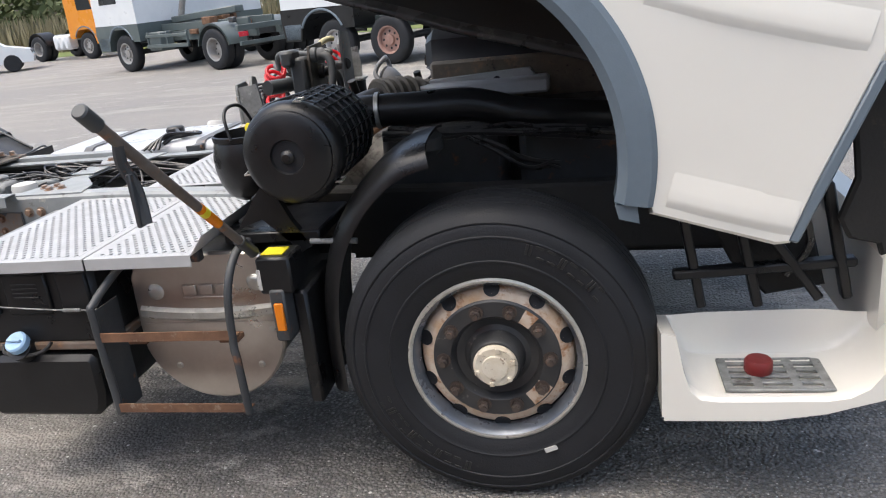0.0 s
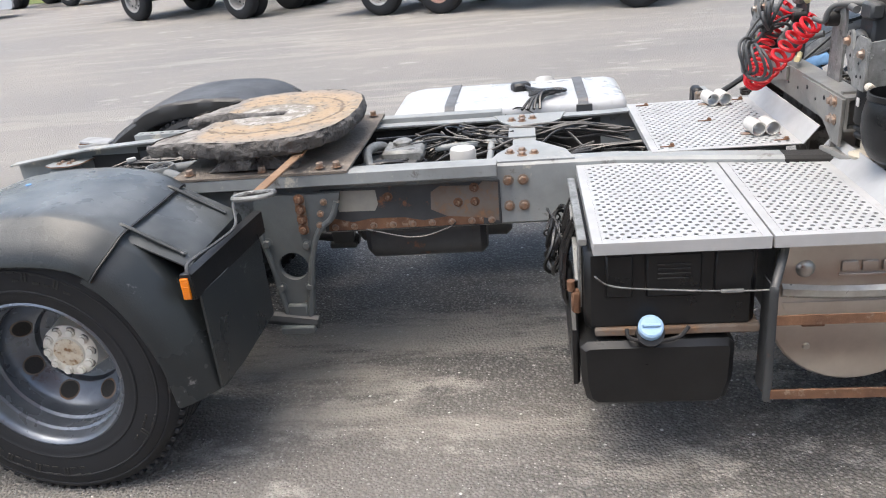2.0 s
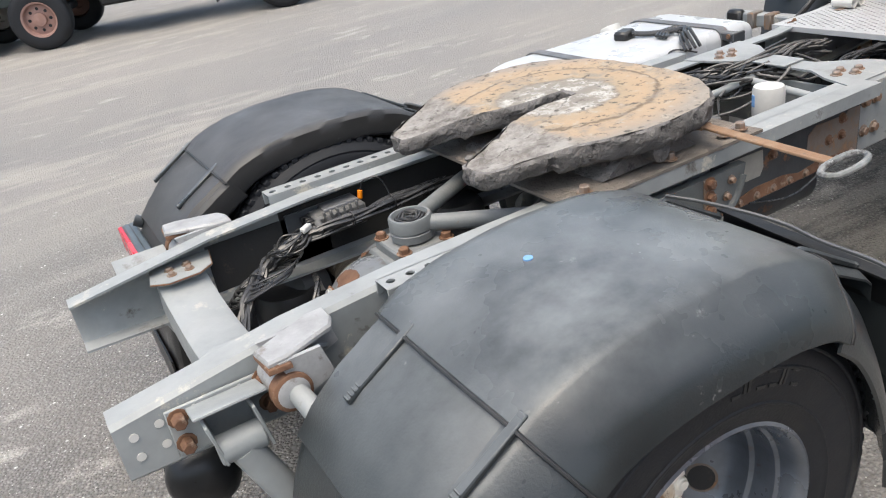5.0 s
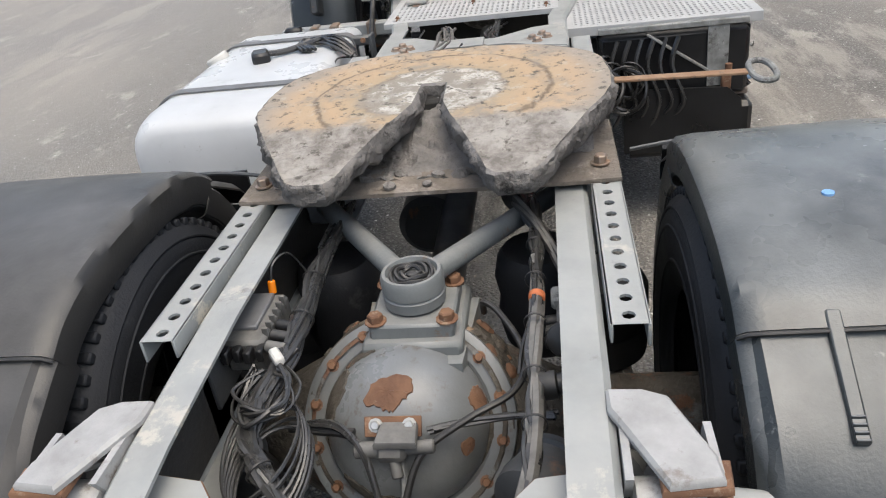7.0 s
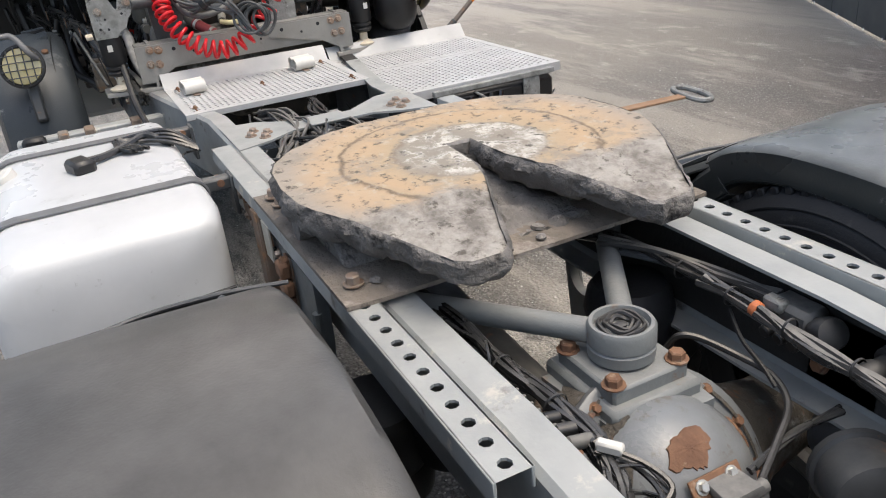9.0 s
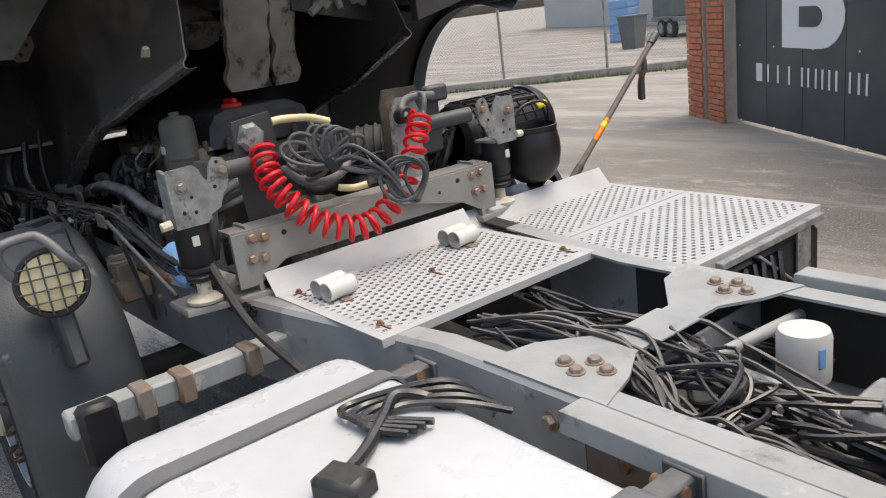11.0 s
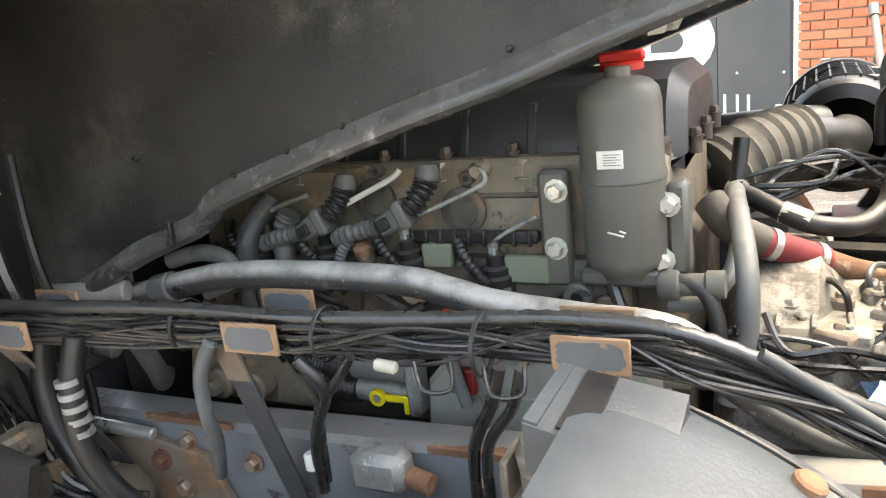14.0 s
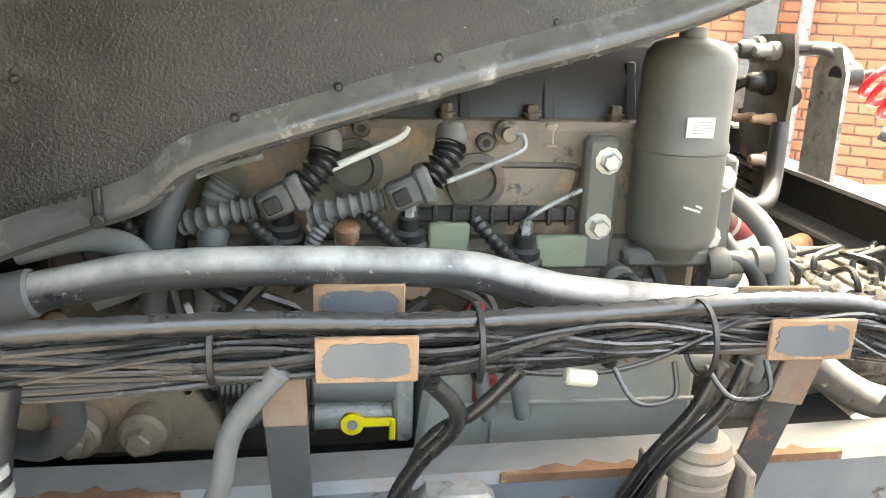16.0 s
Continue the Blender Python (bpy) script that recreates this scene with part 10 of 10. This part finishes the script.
def tipper_extra(t):
    r2 = random.Random(3)
    for s in (-1, 1):
        part("side_guard", G().box((2.0, s * 1.12, 0.68), (1.9, 0.04, 0.10), 0.01), M_GREYTRUCK, t)
        part("side_guard", G().box((2.0, s * 1.12, 0.95), (1.9, 0.04, 0.08), 0.01), M_GREYTRUCK, t)
        for x in (1.1, 2.0, 2.9):
            part("guard_post", G().box((x, s * 1.08, 0.85), (0.06, 0.06, 0.42), 0.01), M_GREYTRUCK, t)
        part("locker", G().box((1.35, s * 0.85, 0.80), (0.6, 0.45, 0.50), 0.03), M_GREYTRUCK, t)
        part("sub_frame", G().box((2.6, s * 0.40, 1.12), (4.2, 0.10, 0.20), 0.01), M_GREYTRUCK, t)
    part("tip_ram", G().cyl((0.95, 0.1, 1.0), (1.5, 0.1, 2.1), 0.09, 16), M_SILVER, t)
    part("hook_arm", G().beam((1.0, 0, 1.3), (3.9, 0, 1.45), 0.3, 0.18, 0.02), M_GREYTRUCK, t)
    part("rear_beam", G().box((5.0, 0, 1.0), (0.10, 2.2, 0.14), 0.01), M_GREYTRUCK, t)
    part("tail_bar", G().box((5.0, 0, 0.62), (0.08, 2.1, 0.10), 0.01), M_GREYTRUCK, t)
    for i in range(14):
        a = Vector((1.0 + r2.random() * 3.5, r2.uniform(-0.9, 0.9), 0.8 + 0.5 * r2.random()))
        part("frame_fitting", G().box(a, (0.1 + 0.25 * r2.random(), 0.1 + 0.2 * r2.random(), 0.08 + 0.2 * r2.random()), 0.02), r2.choice((M_GREYTRUCK, M_FRAMEDARK, M_RUST)), t)
    for s in (-1, 1):
        part("red_lens", G().box((5.06, s * 0.95, 0.85), (0.03, 0.30, 0.12), 0.01), M_REDLENS, t)


def chassis_extra(t):
    r2 = random.Random(5)
    for s in (-1, 1):
        part("locker", G().box((3.0, s * 0.9, 0.8), (0.9, 0.4, 0.5), 0.04), M_BLACK, t)
        part("mud_flap", G().box((4.55, s * 1.0, 0.55), (0.03, 0.6, 0.5), 0.01), M_BLACK, t)
    for i in range(10):
        a = Vector((2.0 + r2.random() * 3.0, r2.uniform(-0.8, 0.8), 0.85 + 0.4 * r2.random()))
        part("frame_fitting", G().box(a, (0.2, 0.15 + 0.2 * r2.random(), 0.1 + 0.2 * r2.random()), 0.02), r2.choice((M_GREYTRUCK, M_FRAMEDARK)), t)
    part("flatbed", G().box((3.6, 0, 1.35), (5.4, 2.4, 0.16), 0.02), M_FRAMEDARK, t)


def heading(a, b):
    """The turn that lays the model's x axis (front to rear) from a to b."""
    return math.atan2(b[1] - a[1], b[0] - a[0])


def near_axle(front, rear):
    """Centre of the foremost axle when the wheel that faces the yard stands at front."""
    h = heading(front, rear)
    return (front[0] - 1.15 * math.sin(h), front[1] + 1.15 * math.cos(h)), h


at, h = near_axle((-8.85, 17.75), (-5.25, 15.9))
yard_truck("tipper_truck", "grey-green hook-lift truck parked on the yard", at, h, ((0, False), (4.05, True)), M_WHITEPAINT, (M_SILVER, M_SILVER), -0.05, 5.6, M_GREYTRUCK, tipper_extra, M_GREYTRUCK)
at, h = near_axle((-1.42, 14.1), (3.86, 11.85))
yard_truck("chassis_truck", "dark three-axle flatbed truck parked on the yard", at, h, ((0, False), (1.50, False), (5.70, True)), M_WHITEPAINT, (M_SILVER, M_REDRIM, M_SILVER), -0.3, 7.6, M_BLACK, chassis_extra, M_BLACK)
at, h = near_axle((-7.85, 20.0), (-4.05, 18.05))
far_truck = yard_truck("parked_truck", "dark chassis truck with a red and white rear board", at, h, ((0, False), (4.25, True)), M_WHITEPAINT, (M_SILVER, M_SILVER), -0.3, 6.2, M_GREYTRUCK, None, M_GREYTRUCK)
for k in range(6):
    part("rear_stripe", G().box((5.28, 0.9 - 0.36 * k, 0.78), (0.03, 0.18, 0.14), 0.004), M_REDLENS if k % 2 else M_WHITEPAINT, far_truck)
for s in (-1, 1):
    part("rear_lamp", G().box((5.27, s * 0.95, 1.02), (0.04, 0.34, 0.13), 0.01), M_REDLENS, far_truck)
part("rear_beam", G().box((5.22, 0, 0.90), (0.08, 2.3, 0.10), 0.01), M_FRAMEDARK, far_truck)
at, h = near_axle((-15.6, 26.1), (-18.7, 27.2))
yard_truck("orange_tractor", "orange two-axle tractor truck with white tanks", (-15.6 + 0.4, 26.1 + 1.1), h, ((0, False), (3.3, True)), M_ORANGEPAINT, (M_SILVER, M_SILVER), 0.0, 4.8, M_BLACK, None)
t = bpy.data.objects["orange_tractor"]
for s in (-1, 1):
    for i in range(3):
        part("fuel_tank", G().box((1.30 + 0.34 * i, s * 0.98, 0.72), (0.32, 0.5, 0.60), 0.10), M_WHITEPAINT, t)
# silver car
car = thing("silver_car", "small silver car parked near the grass", "car", at=(-17.9, 22.5, 0))
car.rotation_euler = (0, 0, radians(35))
prof = [(1.95, 0.30), (2.0, 0.55), (1.9, 0.75), (1.1, 0.92), (0.45, 1.38), (-0.9, 1.42), (-1.6, 0.98), (-1.9, 0.85), (-1.95, 0.35)]
part("body", G().prism(prof, "y", -0.82, 0.82, 0.08), M_WHITEPAINT, car)
part("bumper", G().box((1.98, 0, 0.42), (0.12, 1.6, 0.20), 0.05), M_SILVER, car)
part("grille", G().box((2.03, 0, 0.40), (0.04, 0.9, 0.08), 0.01), M_TYRE, car)
for s in (-1, 1):
    part("headlight", G().box((1.93, s * 0.6, 0.66), (0.14, 0.34, 0.14), 0.04), M_LAMPRING, car)
    part("side_window", G().prism([(0.95, 0.95), (0.42, 1.32), (-0.85, 1.34), (-1.35, 0.97)], "y", s * 0.815, s * 0.826), M_GLASSDARK, car)
    for x in (1.25, -1.25):
        part("wheel", G().cyl((x, s * 0.66, 0.31), (x, s * 0.84, 0.31), 0.31, 28, 0.03), M_TYRE, car)

# ---- grass verge and tall dry growth ----
M_GRASS = mat("verge_grass", (0.10, 0.15, 0.035), (0.16, 0.17, 0.05), 0.8, 0.95, bump=0.5, bscale=8)
M_REED = mat("dry_tall_grass", (0.30, 0.255, 0.16), (0.20, 0.18, 0.10), 0.6, 0.95, bump=0.0)
M_HEDGE = mat("hedge_leaves", (0.07, 0.10, 0.035), (0.12, 0.13, 0.06), 0.7, 0.9, bump=0.0)
g = G()
rows = [[(x, 30.0 + 0.55 * (x + 20) * -0.42 + 0.6 * math.sin(x * 0.7) + k, 0.02 + 0.015 * (k > 0)) for k in (0, 6, 30, 90)] for x in np.linspace(-70, 12, 42)]
g.grid(rows)
solid("grass_verge", g, M_GRASS, "short green grass verge beside the yard", "grass", kind="structure")
r3 = random.Random(11)
vs, fs = [], []
for i in range(9000):
    x = r3.uniform(-48, 4)
    y = 33.0 - 0.23 * (x + 20) + abs(r3.gauss(0, 1)) * 3.0
    h, a = r3.uniform(0.8, 2.1), r3.uniform(0, math.pi)
    w = r3.uniform(0.02, 0.07)
    dx, dy, k = w * math.cos(a), w * math.sin(a), len(vs)
    lx_, ly_ = r3.uniform(-0.3, 0.3), r3.uniform(-0.3, 0.3)
    vs += [(x - dx, y - dy, 0), (x + dx, y + dy, 0), (x + dx + lx_ * 0.5, y + dy + ly_ * 0.5, h * 0.6), (x - dx + lx_ * 0.5, y - dy + ly_ * 0.5, h * 0.6), (x + lx_, y + ly_, h)]
    fs += [(k, k + 1, k + 2, k + 3), (k + 3, k + 2, k + 4)]
solid("tall_dry_grass", G().add(vs, fs), M_REED, "tall dry straw-coloured grass along the verge", "grass", kind="stuff")
vs, fs = [], []
for i in range(14000):
    x = r3.uniform(-60, 14)
    y = 41 - 0.23 * (x + 20) + r3.gauss(0, 1.6)
    z = 0.3 + r3.random() ** 1.3 * (3.6 + 1.2 * math.sin(x * 0.8))
    q = Vector((r3.uniform(-1, 1), r3.uniform(-1, 1), r3.uniform(-1, 1))).normalized()
    u = q.orthogonal().normalized() * r3.uniform(0.10, 0.26)
    v = q.cross(u) * 0.7
    k = len(vs)
    c = Vector((x, y, z))
    vs += [c - u - v, c + u - v, c + u + v, c - u + v]
    fs.append((k, k + 1, k + 2, k + 3))
solid("far_hedge", G().add(vs, fs), M_HEDGE, "unkempt green and straw-coloured hedge behind the yard", "hedge", kind="stuff")

# ---- gate wall with brick pillars ----
M_BRICK = mat("red_brick", (0.50, 0.15, 0.075), (0.38, 0.11, 0.06), 30, 0.85, bump=0.4, bscale=60, wear=(0.40, 0.22, 0.15), amount=0.25, wscale=6)
nt = M_BRICK.node_tree
b = nt.nodes["Principled BSDF"]
src = b.inputs["Base Color"].links[0].from_socket
info = nt.nodes.new("ShaderNodeObjectInfo")
nt.links.new(blend(nt, ramp(nt, info.outputs["Random"], 0.0, 1.0, (0.15, 0.15, 0.15, 1), (0.65, 0.65, 0.65, 1)), src, (0.58, 0.24, 0.13)), b.inputs["Base Color"])
M_MORTAR = mat("mortar", (0.42, 0.38, 0.33), (0.33, 0.30, 0.26), 10, 0.95, bump=0.4)
M_PANEL = mat("dark_grey_panel", (0.055, 0.065, 0.07), (0.045, 0.053, 0.058), 1.2, 0.5, bump=0.05)
M_SIGNWHITE = mat("sign_white", (0.80, 0.80, 0.80), (0.76, 0.76, 0.76), 2, 0.5, bump=0.02)
M_SIGNGREEN = mat("sign_green", (0.10, 0.52, 0.06), (0.09, 0.48, 0.05), 2, 0.5, bump=0.02)
M_CONCRETE = mat("concrete", (0.33, 0.32, 0.30), (0.26, 0.25, 0.235), 3, 0.9, bump=0.3, wear=(0.18, 0.18, 0.15), amount=0.3, wscale=4)
W0, WD = Vector((5.88, -7.37, 0)), Vector((-0.825, 0.565, 0)).normalized()
WN = Vector((WD.y, -WD.x, 0))
if WN.dot(Vector((0, 8, 0))) < 0:
    WN = -WN
WM = Matrix((WD, WN, Vector((0, 0, 1)))).transposed().to_4x4()
WM.translation = W0


def wall_thing(name, label, category, kind="structure"):
    e = new(name)
    e.matrix_world = WM
    return tagged(e, label, category, kind=kind)


gate = wall_thing("gate_panel", "dark grey boarded gate with a white and green company sign", "gate")
PL = 2.94
for i in range(4):
    part("board", G().box((-0.10 + (PL + 0.10) * (i + 0.5) / 4, 0, 1.45), ((PL + 0.10) / 4 - 0.006, 0.05, 2.80), 0.004), M_PANEL, gate)
for x in (0.01, 0.83, 1.62, 2.40, 2.88):
    for z in (0.05, 0.94):
        part("rivet", G().cyl((x, 0.025, z), (x, 0.030, z), 0.012, 8), M_SIGNWHITE, gate)
g = G()
B0, BZ, BW, BH = 1.02, 0.94, 1.17, 1.12
outl = [(B0, BZ), (B0 + BW * 0.62, BZ)] + [(B0 + BW * 0.62 + BW * 0.36 * math.cos(a), BZ + BH * 0.28 + BH * 0.28 * math.sin(a)) for a in np.linspace(-math.pi / 2, math.pi / 2 * 0.75, 9)] + [(B0 + BW * 0.58 + BW * 0.34 * math.cos(a), BZ + BH * 0.76 + BH * 0.24 * math.sin(a)) for a in np.linspace(-math.pi / 2 * 0.7, math.pi / 2, 9)] + [(B0 + BW * 0.34, BZ + BH), (B0, BZ + BH * 0.66)]
g.prism(outl, "y", 0.026, 0.034)
sg = part("sign_block", g, M_SIGNWHITE, gate, "white rounded block emblem")
for z, w in ((BZ + BH * 0.19, 0.30), (BZ + BH * 0.60, 0.26)):
    part("emblem_slot", G().prism([(B0 + BW * 0.30, z)] + [(B0 + BW * 0.55 + w * 0.42 * math.cos(a), z + 0.10 + 0.10 * math.sin(a)) for a in np.linspace(-math.pi / 2, math.pi / 2, 9)] + [(B0 + BW * 0.30, z + 0.20)], "y", 0.034, 0.040), M_PANEL, sg)
part("green_wedge", G().prism([(-0.10, 1.50), (-0.10, 2.85), (1.80, 2.85)], "y", 0.026, 0.032), M_SIGNGREEN, gate, "green wedge of the sign")
part("word_bar", G().box((0.49, 0.028, 0.65), (0.14, 0.006, 0.20), 0.002), M_SIGNWHITE, gate)
for l, w in ((0.70, 0.035), (0.92, 0.035), (1.16, 0.035), (1.42, 0.035), (1.54, 0.03), (1.68, 0.03), (1.80, 0.03), (1.92, 0.03), (2.04, 0.035), (2.26, 0.03), (2.40, 0.03), (2.52, 0.03)):
    part("word_bar", G().box((l, 0.028, 0.65), (w, 0.006, 0.195), 0.002), M_SIGNWHITE, gate)


def brick_face(parent, x0, x1, y, z0, z1, budget):
    """Separate bricks in running bond on a face of the wall."""
    L, H, J = 0.225, 0.0625, 0.012
    me = G().box((0, 0, 0), (L - 0, 0.03, H), 0.004).mesh("brick")
    me.materials.append(M_BRICK)
    mh = G().box((0, 0, 0), (L / 2 - J / 2, 0.03, H), 0.004).mesh("brick_half")
    mh.materials.append(M_BRICK)
    n, z, row, rest = 0, z0 + H / 2, 0, G()
    rb = random.Random(int(x0 * 100))
    while z < z1:
        x = x0 + (0 if row % 2 == 0 else -L / 2 - J / 2)
        while x < x1 - 0.01:
            a, b_ = max(x, x0), min(x + L, x1)
            if b_ - a > 0.04:
                full = b_ - a > L * 0.8
                if n < budget:
                    o = new("brick", me if full else mh)
                    o.parent, o.location = parent, ((a + b_) / 2, y + rb.uniform(-0.003, 0.003), z)
                    if not full:
                        o.scale = ((b_ - a) / (L / 2 - J / 2), 1, 1)
                    n += 1
                else:
                    rest.box(((a + b_) / 2, y, z), (b_ - a, 0.03, H), 0.004)
            x += L + J
        z += H + J
        row += 1
    if rest.v:
        o = part("brick_rest", rest, M_BRICK, parent)
        o["kind"] = "stuff"


pil = wall_thing("brick_pillar", "weathered red brick gate pillar", "pillar")
part("pillar_core", G().box((-0.63, -0.06, 1.6), (1.00, 0.424, 3.2), 0.01), M_MORTAR, pil)
part("pillar_core", G().box((-0.90, 0.17, 1.6), (0.48, 0.05, 3.2), 0.005), M_MORTAR, pil)
brick_face(pil, -1.16, -0.67, 0.205, 0.0, 3.0, 150)
brick_face(pil, -0.60, -0.14, 0.165, 0.0, 3.0, 150)
wal = wall_thing("brick_wall", "orange-red brick building wall with pale joints", "wall")
part("wall_core", G().box((PL + 2.16, -0.16, 1.43), (4.20, 0.30, 2.86), 0.01), M_MORTAR, wal)
brick_face(wal, PL + 0.06, PL + 4.26, 0.0, 0.0, 2.82, 300)
part("down_pipe", G().cyl((6.12, 0.08, 0), (6.12, 0.08, 2.9), 0.045, 16), M_GALV, wal)
part("flashing_board", G().box((5.83, 0.05, 1.45), (0.22, 0.06, 2.88), 0.008), M_HOSEGREY, wal)

# ---- fence, kerb, yard and building beyond ----
F0, F1 = Vector((19.5, -6.8, 0)), Vector((6.6, -16.7, 0))
fd = (F1 - F0).normalized()
fn = Vector((fd.y, -fd.x, 0))
kerb = solid("kerb", G().beam(F0 + Vector((0, 0, 0.09)), F1 + Vector((0, 0, 0.09)), 0.16, 0.18, 0.02), M_CONCRETE, "weathered concrete kerb below the wire fence", "kerb", kind="structure")
fence = thing("wire_fence", "grey chain-link wire fence on steel posts", "fence")
L = (F1 - F0).length
for i in range(8):
    p = F0 + fd * (L * i / 7) + fn * 0.02
    part("post", G().cyl(p, p + Vector((0, 0, 1.9)), 0.03, 10), M_GALV, fence)
part("top_rail", G().cyl(F0 + Vector((0, 0, 1.85)), F1 + Vector((0, 0, 1.85)), 0.02, 8), M_GALV, fence)
vs, fs = [], []
n, st = int(L / 0.075), 0.075
for sgn in (1, -1):
    for i in range(-24, n + 24):
        x0, x1 = i * st, i * st + sgn * 1.65
        z0, z1 = 0.2, 1.85
        a, b_ = F0 + fd * x0, F0 + fd * x1
        if min(x0, x1) < 0 or max(x0, x1) > L:
            continue
        k, w = len(vs), 0.0022
        vs += [a + Vector((0, 0, z0)) - fd * w, a + Vector((0, 0, z0)) + fd * w, b_ + Vector((0, 0, z1)) + fd * w, b_ + Vector((0, 0, z1)) - fd * w]
        fs.append((k, k + 1, k + 2, k + 3))
ob = part("wire_mesh", G().add(vs, fs), M_GALV, fence)
ob["kind"] = "stuff"
vs, fs = [], []
for i in range(1500):
    p = F0 + fd * (L * r3.random()) - fn * (-0.14 - abs(r3.gauss(0, 0.10)))
    if fn.dot(Vector((0, 1, 0))) < 0:
        p = F0 + fd * (L * r3.random()) - fn * (0.12 + abs(r3.gauss(0, 0.12)))
    h, w, k = r3.uniform(0.04, 0.14), 0.012, len(vs)
    vs += [p + Vector((-w, 0, 0)), p + Vector((w, 0, 0)), p + Vector((r3.uniform(-0.06, 0.06), r3.uniform(-0.06, 0.06), h))]
    fs.append((k, k + 1, k + 2))
solid("kerb_weeds", G().add(vs, fs), M_GRASS, "yellow-green weeds along the kerb", "weeds", kind="stuff")
M_TARP = mat("grey_green_tarp", (0.13, 0.15, 0.145), (0.10, 0.115, 0.11), 3, 0.6)
tr = thing("covered_trailer", "grey-green tarpaulin car trailer with twin axles", "trailer", at=(17.2, -23.6, 0))
tr.rotation_euler = (0, 0, radians(-30))
part("tarp_box", G().box((0, 0, 1.45), (3.4, 1.8, 1.5), 0.05), M_TARP, tr)
part("trailer_bed", G().box((0, 0, 0.62), (3.5, 1.9, 0.16), 0.02), M_GALV, tr)
part("drawbar", G().cyl((-1.7, 0, 0.55), (-3.0, 0, 0.50), 0.05, 10), M_GALV, tr)
for s in (-1, 1):
    for x in (0.1, 0.85):
        part("wheel", G().cyl((x, s * 0.78, 0.32), (x, s * 0.98, 0.32), 0.32, 24, 0.03), M_TYRE, tr)
        part("rim", G().cyl((x, s * 0.975, 0.32), (x, s * 0.985, 0.32), 0.19, 18), M_SILVER, tr)
    part("mudguard", G().box((0.48, s * 0.90, 0.70), (1.5, 0.24, 0.05), 0.02), M_GALV, tr)
bn = thing("rubbish_container", "grey plastic rubbish container", "container", at=(16.6, -19.2, 0))
part("bin_body", G().lathe([(0.34, 0.0), (0.46, 0.95), (0.46, 1.0)], (0, 0, 0), (0, 0, 1), 4), M_HOSEGREY, bn)
part("bin_rim", G().box((0, 0, 1.0), (0.70, 0.70, 0.06), 0.02), M_HOSEGREY, bn)
bl = thing("blue_crates", "stack of blue plastic crates", "crates", at=(19.5, -22.5, 0))
for i in range(5):
    part("crate", G().box((0, 0, 0.16 + 0.30 * i), (0.9, 0.7, 0.27), 0.03), M_CLOTH, bl)
M_YELLOWCLAD = mat("pale_yellow_cladding", (0.55, 0.50, 0.32), (0.50, 0.45, 0.29), 1.5, 0.7)
M_PALEWALL = mat("pale_wall", (0.55, 0.55, 0.53), (0.48, 0.48, 0.46), 1.5, 0.8)
wh = thing("warehouse", "pale warehouse with yellow ribbed cladding", "building", at=(24, -36, 0))
wh.rotation_euler = (0, 0, radians(-30))
part("wall", G().box((0, 0, 2.5), (36, 8, 5.0), 0.02), M_PALEWALL, wh)
for i in range(60):
    part("cladding_rib", G().box((-6 + i * 0.30, 4.03, 3.4), (0.15, 0.06, 3.0), 0.01), M_YELLOWCLAD, wh)
for i in range(3):
    part("roller_door", G().box((-14 + i * 4.0, 4.03, 1.6), (2.6, 0.06, 3.2), 0.01), M_CLOTH if i == 1 else M_WHITEPAINT, wh)
part("roof", G().box((0, 0, 5.1), (36.6, 8.6, 0.25), 0.02), M_GREYTRUCK, wh)
